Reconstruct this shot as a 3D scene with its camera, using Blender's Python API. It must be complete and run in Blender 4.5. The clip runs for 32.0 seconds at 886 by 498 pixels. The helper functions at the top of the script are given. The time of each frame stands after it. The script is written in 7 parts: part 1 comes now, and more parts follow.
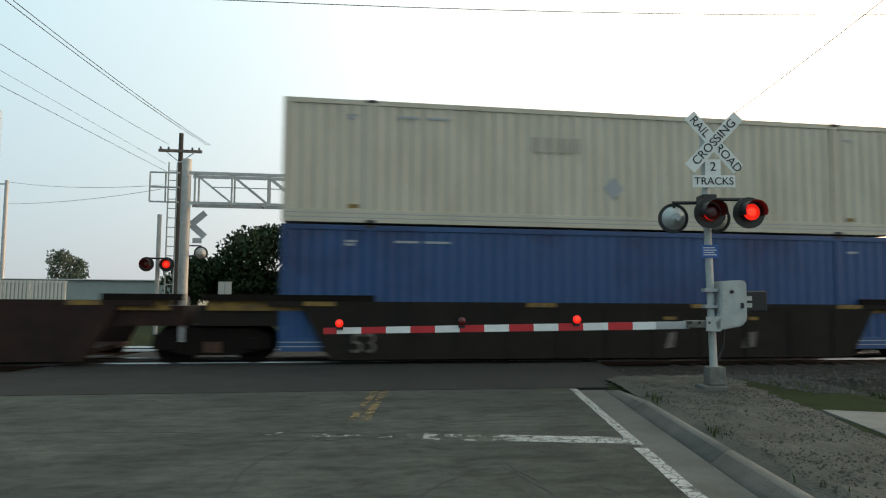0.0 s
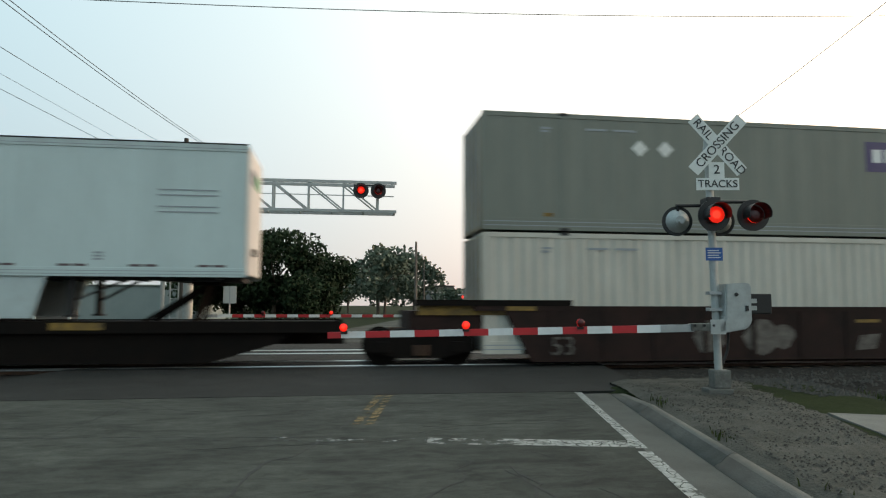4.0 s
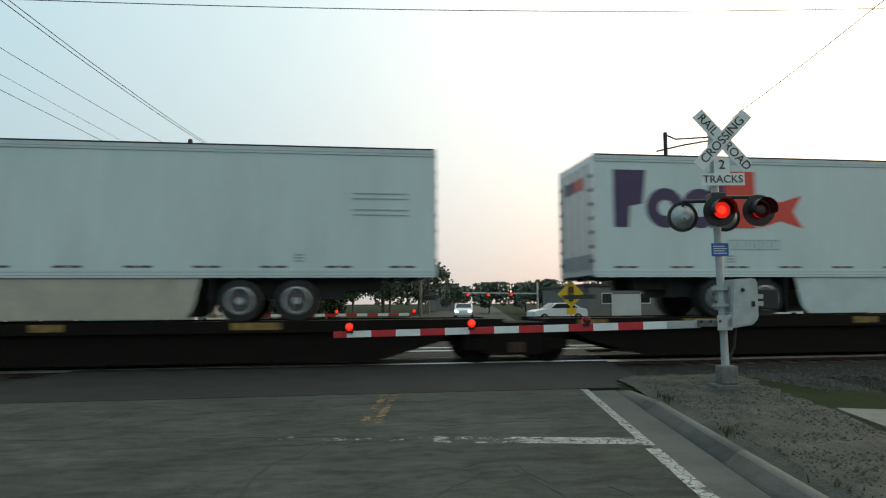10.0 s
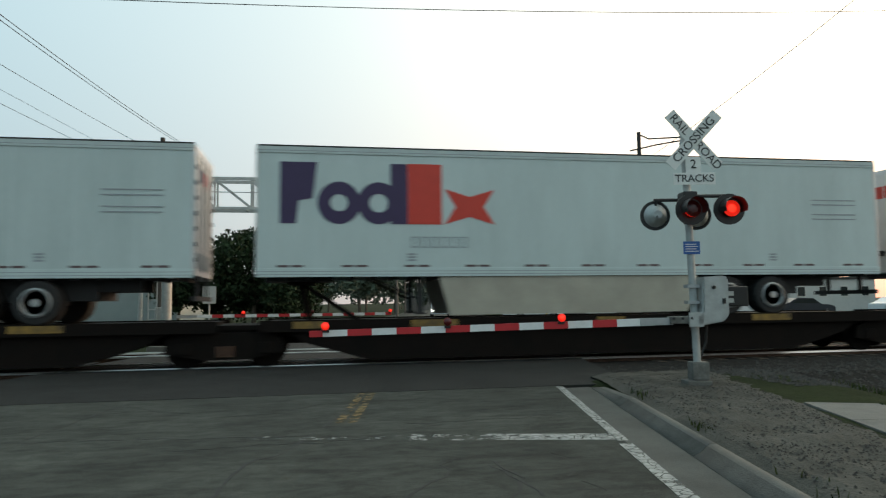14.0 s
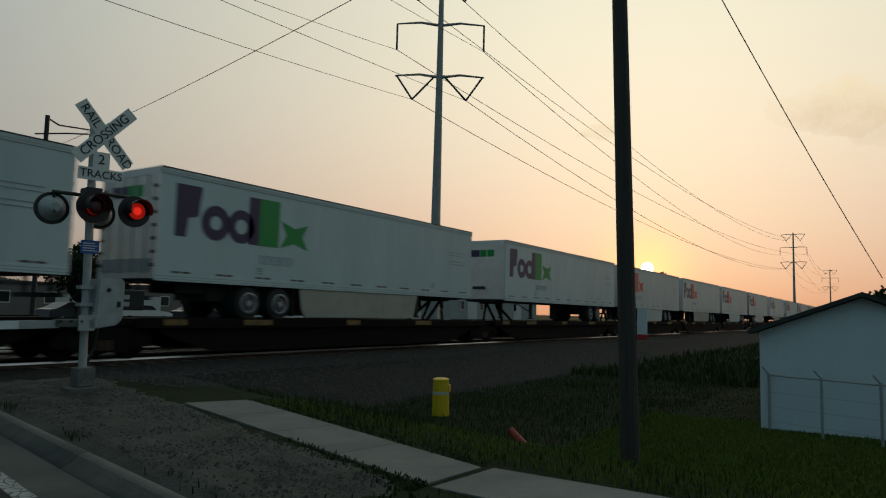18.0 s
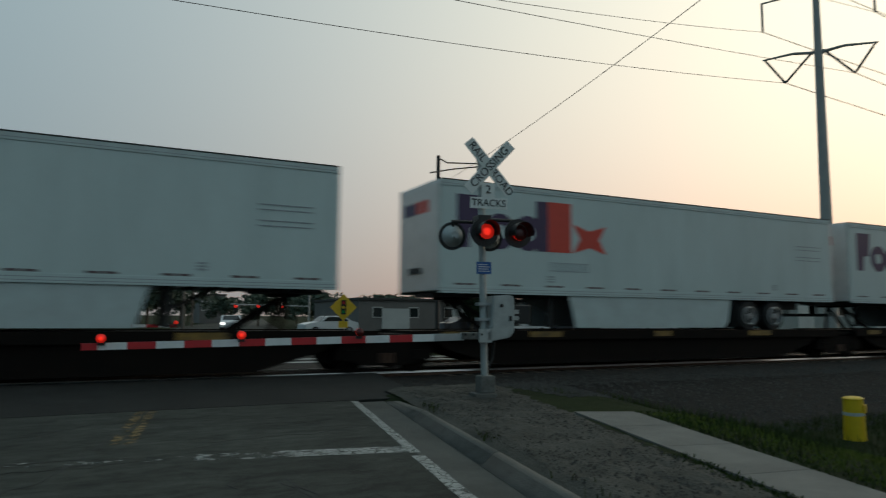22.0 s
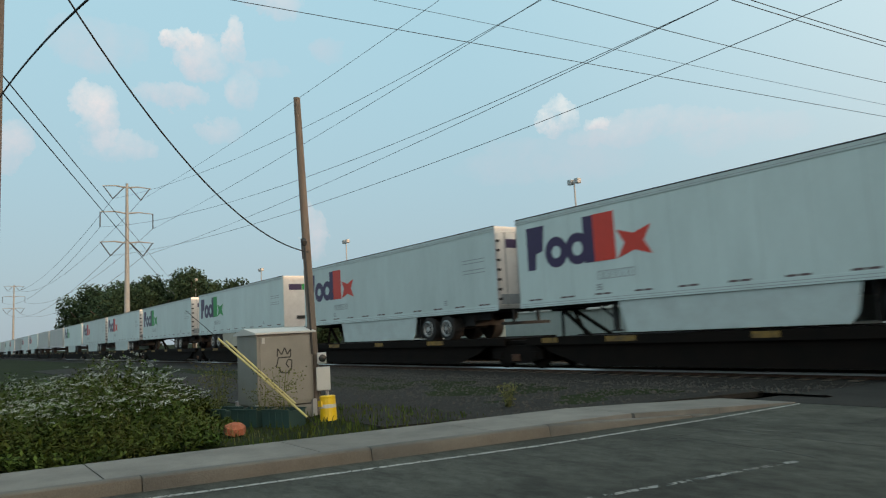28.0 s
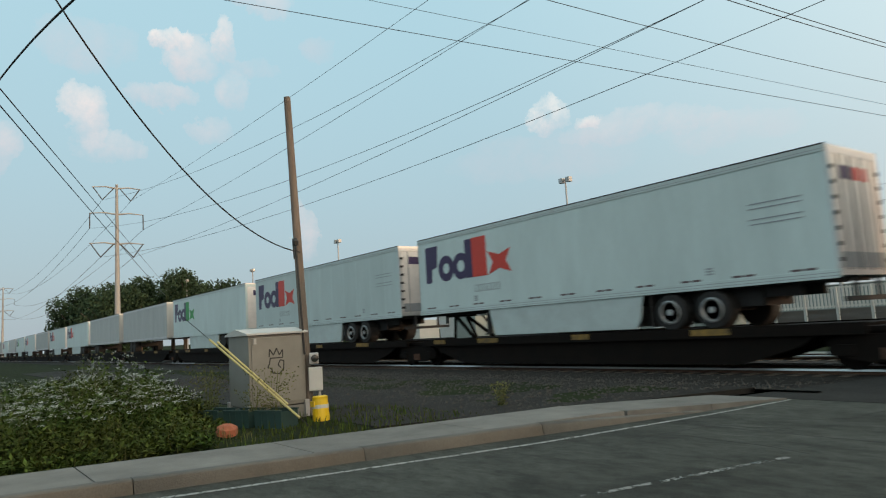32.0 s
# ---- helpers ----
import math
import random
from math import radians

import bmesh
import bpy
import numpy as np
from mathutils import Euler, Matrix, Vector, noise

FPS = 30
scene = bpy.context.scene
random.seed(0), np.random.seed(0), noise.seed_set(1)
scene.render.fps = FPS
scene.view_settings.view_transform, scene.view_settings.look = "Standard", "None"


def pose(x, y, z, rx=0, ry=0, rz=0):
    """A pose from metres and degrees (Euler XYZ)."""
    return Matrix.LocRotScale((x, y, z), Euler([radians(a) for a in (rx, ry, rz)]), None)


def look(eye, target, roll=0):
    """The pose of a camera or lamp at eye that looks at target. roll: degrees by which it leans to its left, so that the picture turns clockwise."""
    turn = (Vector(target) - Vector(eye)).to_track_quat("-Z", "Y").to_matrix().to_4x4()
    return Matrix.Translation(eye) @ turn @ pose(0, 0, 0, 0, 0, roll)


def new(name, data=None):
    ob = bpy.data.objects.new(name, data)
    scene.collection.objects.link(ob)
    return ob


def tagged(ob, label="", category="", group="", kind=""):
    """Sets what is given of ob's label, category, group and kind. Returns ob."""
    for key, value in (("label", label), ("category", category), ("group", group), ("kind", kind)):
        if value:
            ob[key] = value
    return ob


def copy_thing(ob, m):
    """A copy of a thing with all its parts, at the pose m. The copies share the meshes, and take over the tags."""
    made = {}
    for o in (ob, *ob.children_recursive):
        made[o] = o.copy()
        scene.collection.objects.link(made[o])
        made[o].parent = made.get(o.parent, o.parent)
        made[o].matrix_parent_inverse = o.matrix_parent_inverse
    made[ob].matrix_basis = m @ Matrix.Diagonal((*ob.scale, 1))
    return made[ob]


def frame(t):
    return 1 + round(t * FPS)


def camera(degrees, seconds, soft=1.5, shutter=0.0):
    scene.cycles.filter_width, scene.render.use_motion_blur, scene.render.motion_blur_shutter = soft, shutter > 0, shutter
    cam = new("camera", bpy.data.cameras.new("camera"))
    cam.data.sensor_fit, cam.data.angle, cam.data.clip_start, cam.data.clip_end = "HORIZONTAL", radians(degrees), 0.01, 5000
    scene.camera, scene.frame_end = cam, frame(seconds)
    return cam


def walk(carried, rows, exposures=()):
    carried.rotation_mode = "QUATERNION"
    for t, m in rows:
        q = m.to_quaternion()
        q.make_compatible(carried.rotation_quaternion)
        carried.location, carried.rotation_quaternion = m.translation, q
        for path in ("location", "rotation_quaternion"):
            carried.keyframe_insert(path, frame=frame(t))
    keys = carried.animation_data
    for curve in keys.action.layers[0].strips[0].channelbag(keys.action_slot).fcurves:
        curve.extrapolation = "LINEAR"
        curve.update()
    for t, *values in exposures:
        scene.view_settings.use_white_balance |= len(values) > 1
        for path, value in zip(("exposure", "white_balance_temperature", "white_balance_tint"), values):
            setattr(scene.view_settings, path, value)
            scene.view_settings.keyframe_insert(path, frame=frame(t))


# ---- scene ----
FIELD_OF_VIEW = 65.45
cam = camera(FIELD_OF_VIEW, 32.0, soft=1.15, shutter=0.3)
# seconds, x, y, z, turn to the left, tilt up, lean
PATH = [
    (0.0, -0.037, 0.122, 1.435, -9.13, 4.40, 0.37),
    (0.5, -0.026, 0.127, 1.431, -9.04, 4.44, 0.37),
    (1.0, -0.022, 0.129, 1.428, -8.96, 4.53, 0.44),
    (1.5, -0.021, 0.126, 1.426, -8.88, 4.60, 0.49),
    (2.0, -0.021, 0.123, 1.424, -8.81, 4.65, 0.55),
    (2.5, -0.021, 0.120, 1.427, -8.81, 4.69, 0.48),
    (3.0, -0.021, 0.115, 1.430, -8.79, 4.71, 0.41),
    (3.5, -0.020, 0.104, 1.435, -8.74, 4.70, 0.32),
    (5.5, -0.032, 0.119, 1.451, -8.81, 4.69, -0.37),
    (6.0, -0.039, 0.115, 1.440, -8.87, 4.73, -0.41),
    (6.5, -0.024, 0.115, 1.450, -8.81, 4.65, -0.56),
    (7.0, -0.025, 0.118, 1.451, -8.77, 4.60, -0.63),
    (7.5, -0.022, 0.124, 1.452, -8.74, 4.57, -0.68),
    (8.0, -0.029, 0.125, 1.448, -8.71, 4.56, -0.70),
    (8.5, -0.037, 0.123, 1.446, -8.66, 4.57, -0.76),
    (9.0, -0.037, 0.131, 1.455, -8.59, 4.53, -0.72),
    (9.5, -0.025, 0.121, 1.445, -8.44, 4.56, -0.54),
    (10.0, -0.027, 0.116, 1.448, -8.35, 4.52, -0.40),
    (10.5, -0.022, 0.108, 1.445, -8.27, 4.49, -0.36),
    (11.0, -0.024, 0.119, 1.450, -8.23, 4.45, -0.36),
    (11.5, -0.020, 0.116, 1.440, -8.18, 4.47, -0.41),
    (12.0, -0.022, 0.109, 1.441, -8.16, 4.48, -0.45),
    (12.5, -0.034, 0.111, 1.440, -8.18, 4.49, -0.48),
    (13.0, -0.045, 0.118, 1.440, -8.21, 4.50, -0.50),
    (13.5, -0.036, 0.112, 1.440, -8.19, 4.47, -0.55),
    (15.5, 0.099, -0.010, 1.394, -30.95, 4.52, -0.80),
    (16.0, 0.290, 0.080, 1.350, -39.98, 4.75, -0.10),
    (16.3, 0.260, 0.085, 1.358, -47.30, 4.76, 0.30),
    (16.5, 0.228, 0.085, 1.368, -50.15, 4.76, 0.35),
    (17.0, 0.121, 0.052, 1.400, -54.93, 4.89, 1.05),
    (17.5, 0.076, 0.045, 1.408, -56.74, 5.09, 1.56),
    (18.0, 0.062, 0.034, 1.412, -56.89, 5.24, 1.43),
    (18.5, 0.067, 0.032, 1.411, -56.81, 5.38, 1.46),
    (19.0, 0.055, 0.027, 1.413, -56.61, 5.51, 1.31),
    (19.5, 0.072, 0.041, 1.413, -56.44, 5.64, 1.32),
    (20.0, 0.120, 0.058, 1.402, -54.58, 5.82, 1.20),
    (20.5, 0.250, 0.105, 1.368, -48.42, 5.96, 0.38),
    (21.0, 0.310, 0.075, 1.350, -40.78, 6.13, 1.00),
    (21.2, 0.270, 0.075, 1.358, -38.00, 6.15, 1.25),
    (21.5, 0.200, 0.095, 1.375, -34.95, 5.98, 2.30),
    (22.0, -0.080, 0.090, 1.430, -27.05, 5.62, 0.40),
    (22.5, 0.000, 0.050, 1.440, -17.30, 6.05, 0.10),
    (23.0, 0.030, -0.070, 1.436, -3.88, 6.05, 0.55),
    (23.5, -0.130, 0.050, 1.460, 10.20, 4.45, -0.80),
    (24.0, -0.300, 0.030, 1.480, 21.85, 3.00, -2.50),
    (24.5, -0.200, 0.038, 1.499, 32.62, 5.87, -3.25),
    (25.0, -0.157, 0.040, 1.501, 43.52, 7.12, -3.99),
    (25.5, -0.150, 0.087, 1.494, 49.97, 7.82, -3.78),
    (26.0, -0.154, 0.089, 1.490, 54.91, 7.88, -3.42),
    (26.5, -0.142, 0.086, 1.493, 55.72, 7.87, -3.32),
    (28.5, -0.159, 0.122, 1.499, 53.27, 6.35, -3.15),
    (29.0, -0.151, 0.121, 1.498, 53.18, 6.30, -3.22),
    (29.5, -0.155, 0.123, 1.502, 53.10, 6.24, -3.36),
    (30.0, -0.151, 0.122, 1.499, 53.06, 6.50, -3.54),
    (30.5, -0.152, 0.123, 1.497, 53.24, 6.66, -3.61),
    (31.0, -0.154, 0.124, 1.496, 53.32, 6.68, -3.77),
    (31.5, -0.156, 0.126, 1.496, 53.28, 6.62, -3.75),
    (32.0, -0.169, 0.127, 1.498, 53.10, 6.54, -3.58),
]


def aim(x, y, z, turn, tilt, lean):
    return pose(x, y, z, 90 + tilt, 0, turn) @ pose(0, 0, 0, 0, 0, lean)


walk(cam, [(r[0], aim(*r[1:])) for r in PATH],
     exposures=[(0, -0.45, 6500, 9), (1.0, -0.72, 6500, 9), (2.0, -0.58, 6500, 9), (3.5, -0.50, 6500, 9), (6, -0.66, 6400, 7), (13.5, -0.64, 6400, 7),
                (15.5, -1.12, 6350, 6), (17.0, -2.24, 5980, 1), (20.0, -2.32, 5980, 1), (22.0, -1.80, 5920, 3), (23.0, -1.24, 5950, 5), (24.0, -0.62, 6200, 7),
                (25.0, -0.64, 6250, 7), (26.0, -0.78, 6250, 7), (28.5, -0.66, 6400, 8), (32, -0.64, 6500, 9)])

# ---- sky and sun ----
SUN_WAY = Vector((0.9564, 0.2840, 0.0680)).normalized()
world = bpy.data.worlds.new("evening_sky")
scene.world = world
world.use_nodes = True
wt = world.node_tree
wt.nodes.clear()


def wnode(kind, **values):
    n = wt.nodes.new(kind)
    for k, v in values.items():
        n.inputs[k].default_value = v
    return n


w_out = wnode("ShaderNodeOutputWorld")
w_bg = wnode("ShaderNodeBackground", Strength=0.30)
w_sky = wnode("ShaderNodeTexSky")
w_sky.sky_type, w_sky.sun_disc = "NISHITA", False
w_sky.sun_elevation, w_sky.sun_rotation = radians(6.0), math.atan2(SUN_WAY.x, SUN_WAY.y)
w_sky.air_density, w_sky.dust_density, w_sky.ozone_density = 1.0, 2.5, 1.5
w_co = wnode("ShaderNodeTexCoord")
w_sep = wnode("ShaderNodeSeparateXYZ")
wt.links.new(w_co.outputs["Generated"], w_sep.inputs[0])


def wmath(op, a, b=None, c=None, clamp=False):
    n = wt.nodes.new("ShaderNodeMath")
    n.operation, n.use_clamp = op, clamp
    for i, v in enumerate((a, b, c)):
        if v is None:
            continue
        if isinstance(v, (int, float)):
            n.inputs[i].default_value = v
        else:
            wt.links.new(v, n.inputs[i])
    return n.outputs[0]


def wmix(fac, a, b):
    n = wt.nodes.new("ShaderNodeMix")
    n.data_type = "RGBA"
    for sock, v in ((n.inputs[0], fac), (n.inputs[6], a), (n.inputs[7], b)):
        if isinstance(v, (int, float)):
            sock.default_value = v
        elif isinstance(v, tuple):
            sock.default_value = (*v, 1)
        else:
            wt.links.new(v, sock)
    return n.outputs[2]


# thin haze: pale near the horizon, whitish overhead, warm round the sun
w_dot = wt.nodes.new("ShaderNodeVectorMath")
w_dot.operation = "DOT_PRODUCT"
wt.links.new(w_co.outputs["Generated"], w_dot.inputs[0])
w_dot.inputs[1].default_value = SUN_WAY
toward = w_dot.outputs["Value"]
z_up = w_sep.outputs[2]
near_sun = wmath("POWER", wmath("MULTIPLY_ADD", toward, 0.5, 0.5, clamp=True), 8.0)
sunward = wmath("POWER", wmath("MULTIPLY_ADD", toward, 0.78, 0.42, clamp=True), 1.45)
low = wmath("POWER", wmath("SUBTRACT", 1.0, wmath("ABSOLUTE", z_up), clamp=True), 3.6)
side_low = wmix(sunward, (2.20, 2.55, 2.78), (4.0, 3.6, 3.25))
side_high = wmix(sunward, (2.45, 3.80, 4.35), (6.6, 6.8, 6.5))
haze_low = wmix(near_sun, side_low, (12.8, 5.1, 2.8))
haze_high = wmix(near_sun, side_high, (21.5, 18.6, 13.4))
haze = wmix(low, haze_high, haze_low)
sky_mix = wmix(0.93, w_sky.outputs[0], haze)
sky_veil = sky_mix
# small evening clouds: turn and height in degrees, half widths, how dense, how brightly lit
CLOUDS = [(-43.6, 16.6, 1.5, 1.4, 1, 1), (-40.5, 15.9, 1.4, 0.6, 0.9, 0.8), (-36.1, 15.1, 6.6, 1.4, 0.5, 0.35), (-29.8, 13.8, 5.4, 1.5, 0.32, 0.25),
          (-44.5, 13.3, 8.0, 2.2, 0.3, 0.05), (-80.6, 17.1, 1.6, 2.5, 0.9, 0.55), (-79.0, 14.9, 2.7, 1.2, 0.6, 0.4), (-80.5, 22.2, 3.5, 2.0, 0.42, 0.15),
          (-74.6, 23.3, 1.5, 0.8, 0.95, 0.8), (-73.1, 21.8, 1.9, 2.1, 0.8, 0.45), (-70.4, 23.0, 1.0, 1.9, 0.95, 0.6), (-75.3, 18.7, 2.8, 1.0, 0.65, 0.3),
          (-70.0, 19.4, 1.6, 1.5, 0.65, 0.4), (-68.5, 21.0, 2.8, 0.7, 0.4, 0.2), (-71.6, 16.5, 1.7, 1.1, 0.5, 0.25), (-86.3, 14.6, 1.5, 2.1, 0.75, 0.3),
          (-67.4, 26.5, 2.7, 1.2, 0.5, 0.4), (-64.5, 8.7, 1.0, 2.6, 0.65, 0.35), (-62.8, 23.0, 1.3, 1.2, 0.35, 0.1), (-96.0, 17.0, 3.0, 2.0, 0.6, 0.3),
          (87.1, 15.5, 4.6, 1.9, 0.8, 0.9), (91.0, 14.2, 4.0, 1.6, 0.6, 0.6), (69.3, 14.9, 2.4, 0.5, 0.6, 0.9)]


def wvec(op, a, b):
    n = wt.nodes.new("ShaderNodeVectorMath")
    n.operation = op
    for sock, v in zip(n.inputs, (a, b)):
        if isinstance(v, (tuple, Vector)):
            sock.default_value = v
        else:
            wt.links.new(v, sock)
    return n.outputs["Value" if op == "DOT_PRODUCT" else "Vector"]


ruffle = wnode("ShaderNodeTexNoise", Scale=13.0, Detail=8.0, Roughness=0.66)
wt.links.new(w_co.outputs["Generated"], ruffle.inputs["Vector"])
bent = wvec("ADD", w_co.outputs["Generated"], wvec("MULTIPLY", wvec("SUBTRACT", ruffle.outputs["Color"], (0.5, 0.5, 0.5)), (0.085, 0.085, 0.075)))
fray = wmath("MULTIPLY_ADD", ruffle.outputs[0], 3.4, -1.0, clamp=True)
sky_clouds = sky_veil
for turn, rise, wide, tall, dense, bright in CLOUDS:
    az, el = radians(turn), radians(rise)
    ahead = Vector((math.sin(az) * math.cos(el), math.cos(az) * math.cos(el), math.sin(el)))
    side = Vector((math.cos(az), -math.sin(az), 0))
    above = side.cross(ahead)
    across = wvec("DOT_PRODUCT", bent, side / radians(wide))
    height = wvec("DOT_PRODUCT", bent, above / radians(tall))
    inside = wmath("SUBTRACT", 1.0, wmath("ADD", wmath("MULTIPLY", across, across), wmath("MULTIPLY", height, height)), clamp=True)
    facing = wmath("GREATER_THAN", wvec("DOT_PRODUCT", bent, ahead), 0.0)
    body = wmath("MULTIPLY", wmath("MULTIPLY", wmath("POWER", inside, 0.5), fray), wmath("MULTIPLY", facing, dense), clamp=True)
    top_lit = wmath("MULTIPLY", wmath("MULTIPLY_ADD", height, 0.5, 0.6, clamp=True), bright, clamp=True)
    warm = ((3.3, 3.2, 3.5), (6.3, 5.5, 4.9)) if turn < 0 else ((11.0, 7.4, 4.9), (17.0, 12.5, 7.4))
    sky_clouds = wmix(body, sky_clouds, wmix(top_lit, *warm))
# the low sun itself
disc = wmath("MULTIPLY_ADD", toward, 120000.0, -120000.0 * math.cos(radians(0.5)), clamp=True)
glow = wmath("POWER", wmath("MAXIMUM", toward, 0.0), 900.0)
glare = wmix(wmath("MULTIPLY", glow, 0.9), sky_clouds, (36.0, 15.0, 5.5))
final_sky = wmix(disc, glare, (160.0, 130.0, 80.0))
wt.links.new(final_sky, w_bg.inputs[0])
wt.links.new(w_bg.outputs[0], w_out.inputs[0])

sun = new("sun", bpy.data.lights.new("sun", "SUN"))
sun.data.energy, sun.data.angle, sun.data.color = 1.7, radians(0.6), (1.0, 0.62, 0.36)
sun.matrix_basis = look(SUN_WAY * 100, (0, 0, 0))

# ---- materials ----


def material(name, color, rough=0.6, metal=0.0, scale=8.0, vary=0.18, bump=0.1, fine=60.0, second=None, spread=0.5, emit=0.0, random_tone=0.0, stretch=(1, 1, 1), sheen=0.5, island=0.0):
    """A surface with grain at two scales: broad stains and fine grain with relief."""
    m = bpy.data.materials.new(name)
    m.use_nodes = True
    nt = m.node_tree
    b = nt.nodes["Principled BSDF"]
    b.inputs["Roughness"].default_value, b.inputs["Metallic"].default_value = rough, metal
    b.inputs["Specular IOR Level"].default_value = sheen
    co = nt.nodes.new("ShaderNodeTexCoord")
    mp = nt.nodes.new("ShaderNodeMapping")
    mp.inputs["Scale"].default_value = stretch
    nt.links.new(co.outputs["Object"], mp.inputs[0])
    broad = nt.nodes.new("ShaderNodeTexNoise")
    broad.inputs["Scale"].default_value, broad.inputs["Detail"].default_value = scale, 10
    broad.inputs["Roughness"].default_value = 0.66
    small = nt.nodes.new("ShaderNodeTexNoise")
    small.inputs["Scale"].default_value, small.inputs["Detail"].default_value = fine, 4
    for n in (broad, small):
        nt.links.new(mp.outputs[0], n.inputs["Vector"])
    ramp = nt.nodes.new("ShaderNodeValToRGB")
    dark = second or tuple(c * (1 - vary * 1.6) for c in color)
    e = ramp.color_ramp.elements
    e[0].position, e[1].position = 0.5 - spread * 0.4, 0.5 + spread * 0.4
    e[0].color, e[1].color = (*dark, 1), (*color, 1)
    nt.links.new(broad.outputs[0], ramp.inputs[0])
    mix = nt.nodes.new("ShaderNodeMix")
    mix.data_type, mix.blend_type = "RGBA", "MULTIPLY"
    mix.inputs[0].default_value = 1.0
    grain = nt.nodes.new("ShaderNodeMapRange")
    grain.inputs["To Min"].default_value, grain.inputs["To Max"].default_value = 1 - vary, 1 + vary
    nt.links.new(small.outputs[0], grain.inputs[0])
    nt.links.new(ramp.outputs[0], mix.inputs[6])
    nt.links.new(grain.outputs[0], mix.inputs[7])
    out = mix.outputs[2]
    if random_tone:
        info = nt.nodes.new("ShaderNodeObjectInfo")
        tone = nt.nodes.new("ShaderNodeMapRange")
        tone.inputs["To Min"].default_value, tone.inputs["To Max"].default_value = 1 - random_tone, 1 + random_tone
        nt.links.new(info.outputs["Random"], tone.inputs[0])
        more = nt.nodes.new("ShaderNodeMix")
        more.data_type, more.blend_type = "RGBA", "MULTIPLY"
        more.inputs[0].default_value = 1.0
        nt.links.new(out, more.inputs[6])
        nt.links.new(tone.outputs[0], more.inputs[7])
        out = more.outputs[2]
    if island:
        geo = nt.nodes.new("ShaderNodeNewGeometry")
        tone = nt.nodes.new("ShaderNodeMapRange")
        tone.inputs["To Min"].default_value, tone.inputs["To Max"].default_value = 1 - island, 1 + island
        nt.links.new(geo.outputs["Random Per Island"], tone.inputs[0])
        more = nt.nodes.new("ShaderNodeMix")
        more.data_type, more.blend_type = "RGBA", "MULTIPLY"
        more.inputs[0].default_value = 1.0
        nt.links.new(out, more.inputs[6])
        nt.links.new(tone.outputs[0], more.inputs[7])
        out = more.outputs[2]
    nt.links.new(out, b.inputs["Base Color"])
    if bump:
        bp = nt.nodes.new("ShaderNodeBump")
        bp.inputs["Strength"].default_value, bp.inputs["Distance"].default_value = bump, 0.02
        nt.links.new(small.outputs[0], bp.inputs["Height"])
        nt.links.new(bp.outputs[0], b.inputs["Normal"])
    if emit:
        b.inputs["Emission Color"].default_value, b.inputs["Emission Strength"].default_value = (*color, 1), emit
    return m


M_WHITE = material("trailer_white", (0.505, 0.605, 0.60), 0.42, 0, 1.0, 0.06, 0.03, 30, second=(0.42, 0.505, 0.50), random_tone=0.07, stretch=(1, 1, 0.25))
M_RAILALU = material("aluminium_rail", (0.55, 0.56, 0.56), 0.4, 0.6, 5, 0.1, 0.05)
M_DOOR = material("door_white", (0.72, 0.69, 0.66), 0.5, 0, 2, 0.08, 0.05, second=(0.58, 0.55, 0.52), random_tone=0.08)
M_SKIRT = material("skirt_white", (0.46, 0.555, 0.55), 0.5, 0, 1.6, 0.07, 0.04, second=(0.38, 0.43, 0.43))
M_PURPLE = material("purple_vinyl", (0.035, 0.018, 0.075), 0.45, 0, 4, 0.08, 0.0)
M_ORANGE = material("orange_vinyl", (0.56, 0.042, 0.022), 0.45, 0, 4, 0.08, 0.0)
M_GREEN = material("green_vinyl", (0.01, 0.27, 0.045), 0.45, 0, 4, 0.08, 0.0)
M_GREYINK = material("grey_vinyl", (0.28, 0.31, 0.33), 0.5, 0, 4, 0.08, 0.0)
M_PLATE = material("reflector_red_white", (0.10, 0.065, 0.065), 0.4, 0, 6, 0.1, 0.0)
M_TYRE = material("tyre_rubber", (0.018, 0.018, 0.018), 0.85, 0, 12, 0.2, 0.2)
M_RIM = material("wheel_rim", (0.30, 0.31, 0.31), 0.45, 0.4, 9, 0.15, 0.05)
M_CHASSIS = material("black_chassis", (0.022, 0.022, 0.022), 0.7, 0, 5, 0.2, 0.15)
M_CAR = material("rail_car_black", (0.0065, 0.006, 0.0055), 0.8, 0, 2, 0.25, 0.2, second=(0.011, 0.008, 0.0065), sheen=0.08)
M_CARYEL = material("rail_car_yellow", (0.26, 0.155, 0.025), 0.7, 0, 5, 0.3, 0.1, second=(0.075, 0.05, 0.02), spread=0.35)
M_WELL = material("well_car_brown", (0.034, 0.018, 0.015), 0.8, 0, 1.3, 0.3, 0.2, second=(0.016, 0.012, 0.011), sheen=0.15)
M_WELLDARK = material("well_car_black", (0.020, 0.017, 0.013), 0.8, 0, 1.3, 0.3, 0.2, second=(0.011, 0.010, 0.009), sheen=0.15)
M_GRAF = material("spray_paint_pale", (0.155, 0.14, 0.122), 0.75, 0, 5, 0.3, 0.0, second=(0.05, 0.042, 0.036), spread=0.4)
M_GRAFT = material("spray_paint_teal", (0.12, 0.175, 0.155), 0.75, 0, 5, 0.3, 0.0, second=(0.05, 0.06, 0.052), spread=0.4)
M_TAN = material("container_tan", (0.49, 0.455, 0.37), 0.55, 0, 1.3, 0.09, 0.05, second=(0.37, 0.335, 0.26), stretch=(1, 1, 0.3))
M_PALE = material("container_pale", (0.55, 0.53, 0.465), 0.55, 0, 1.5, 0.08, 0.05, second=(0.42, 0.40, 0.345), stretch=(1, 1, 0.3))
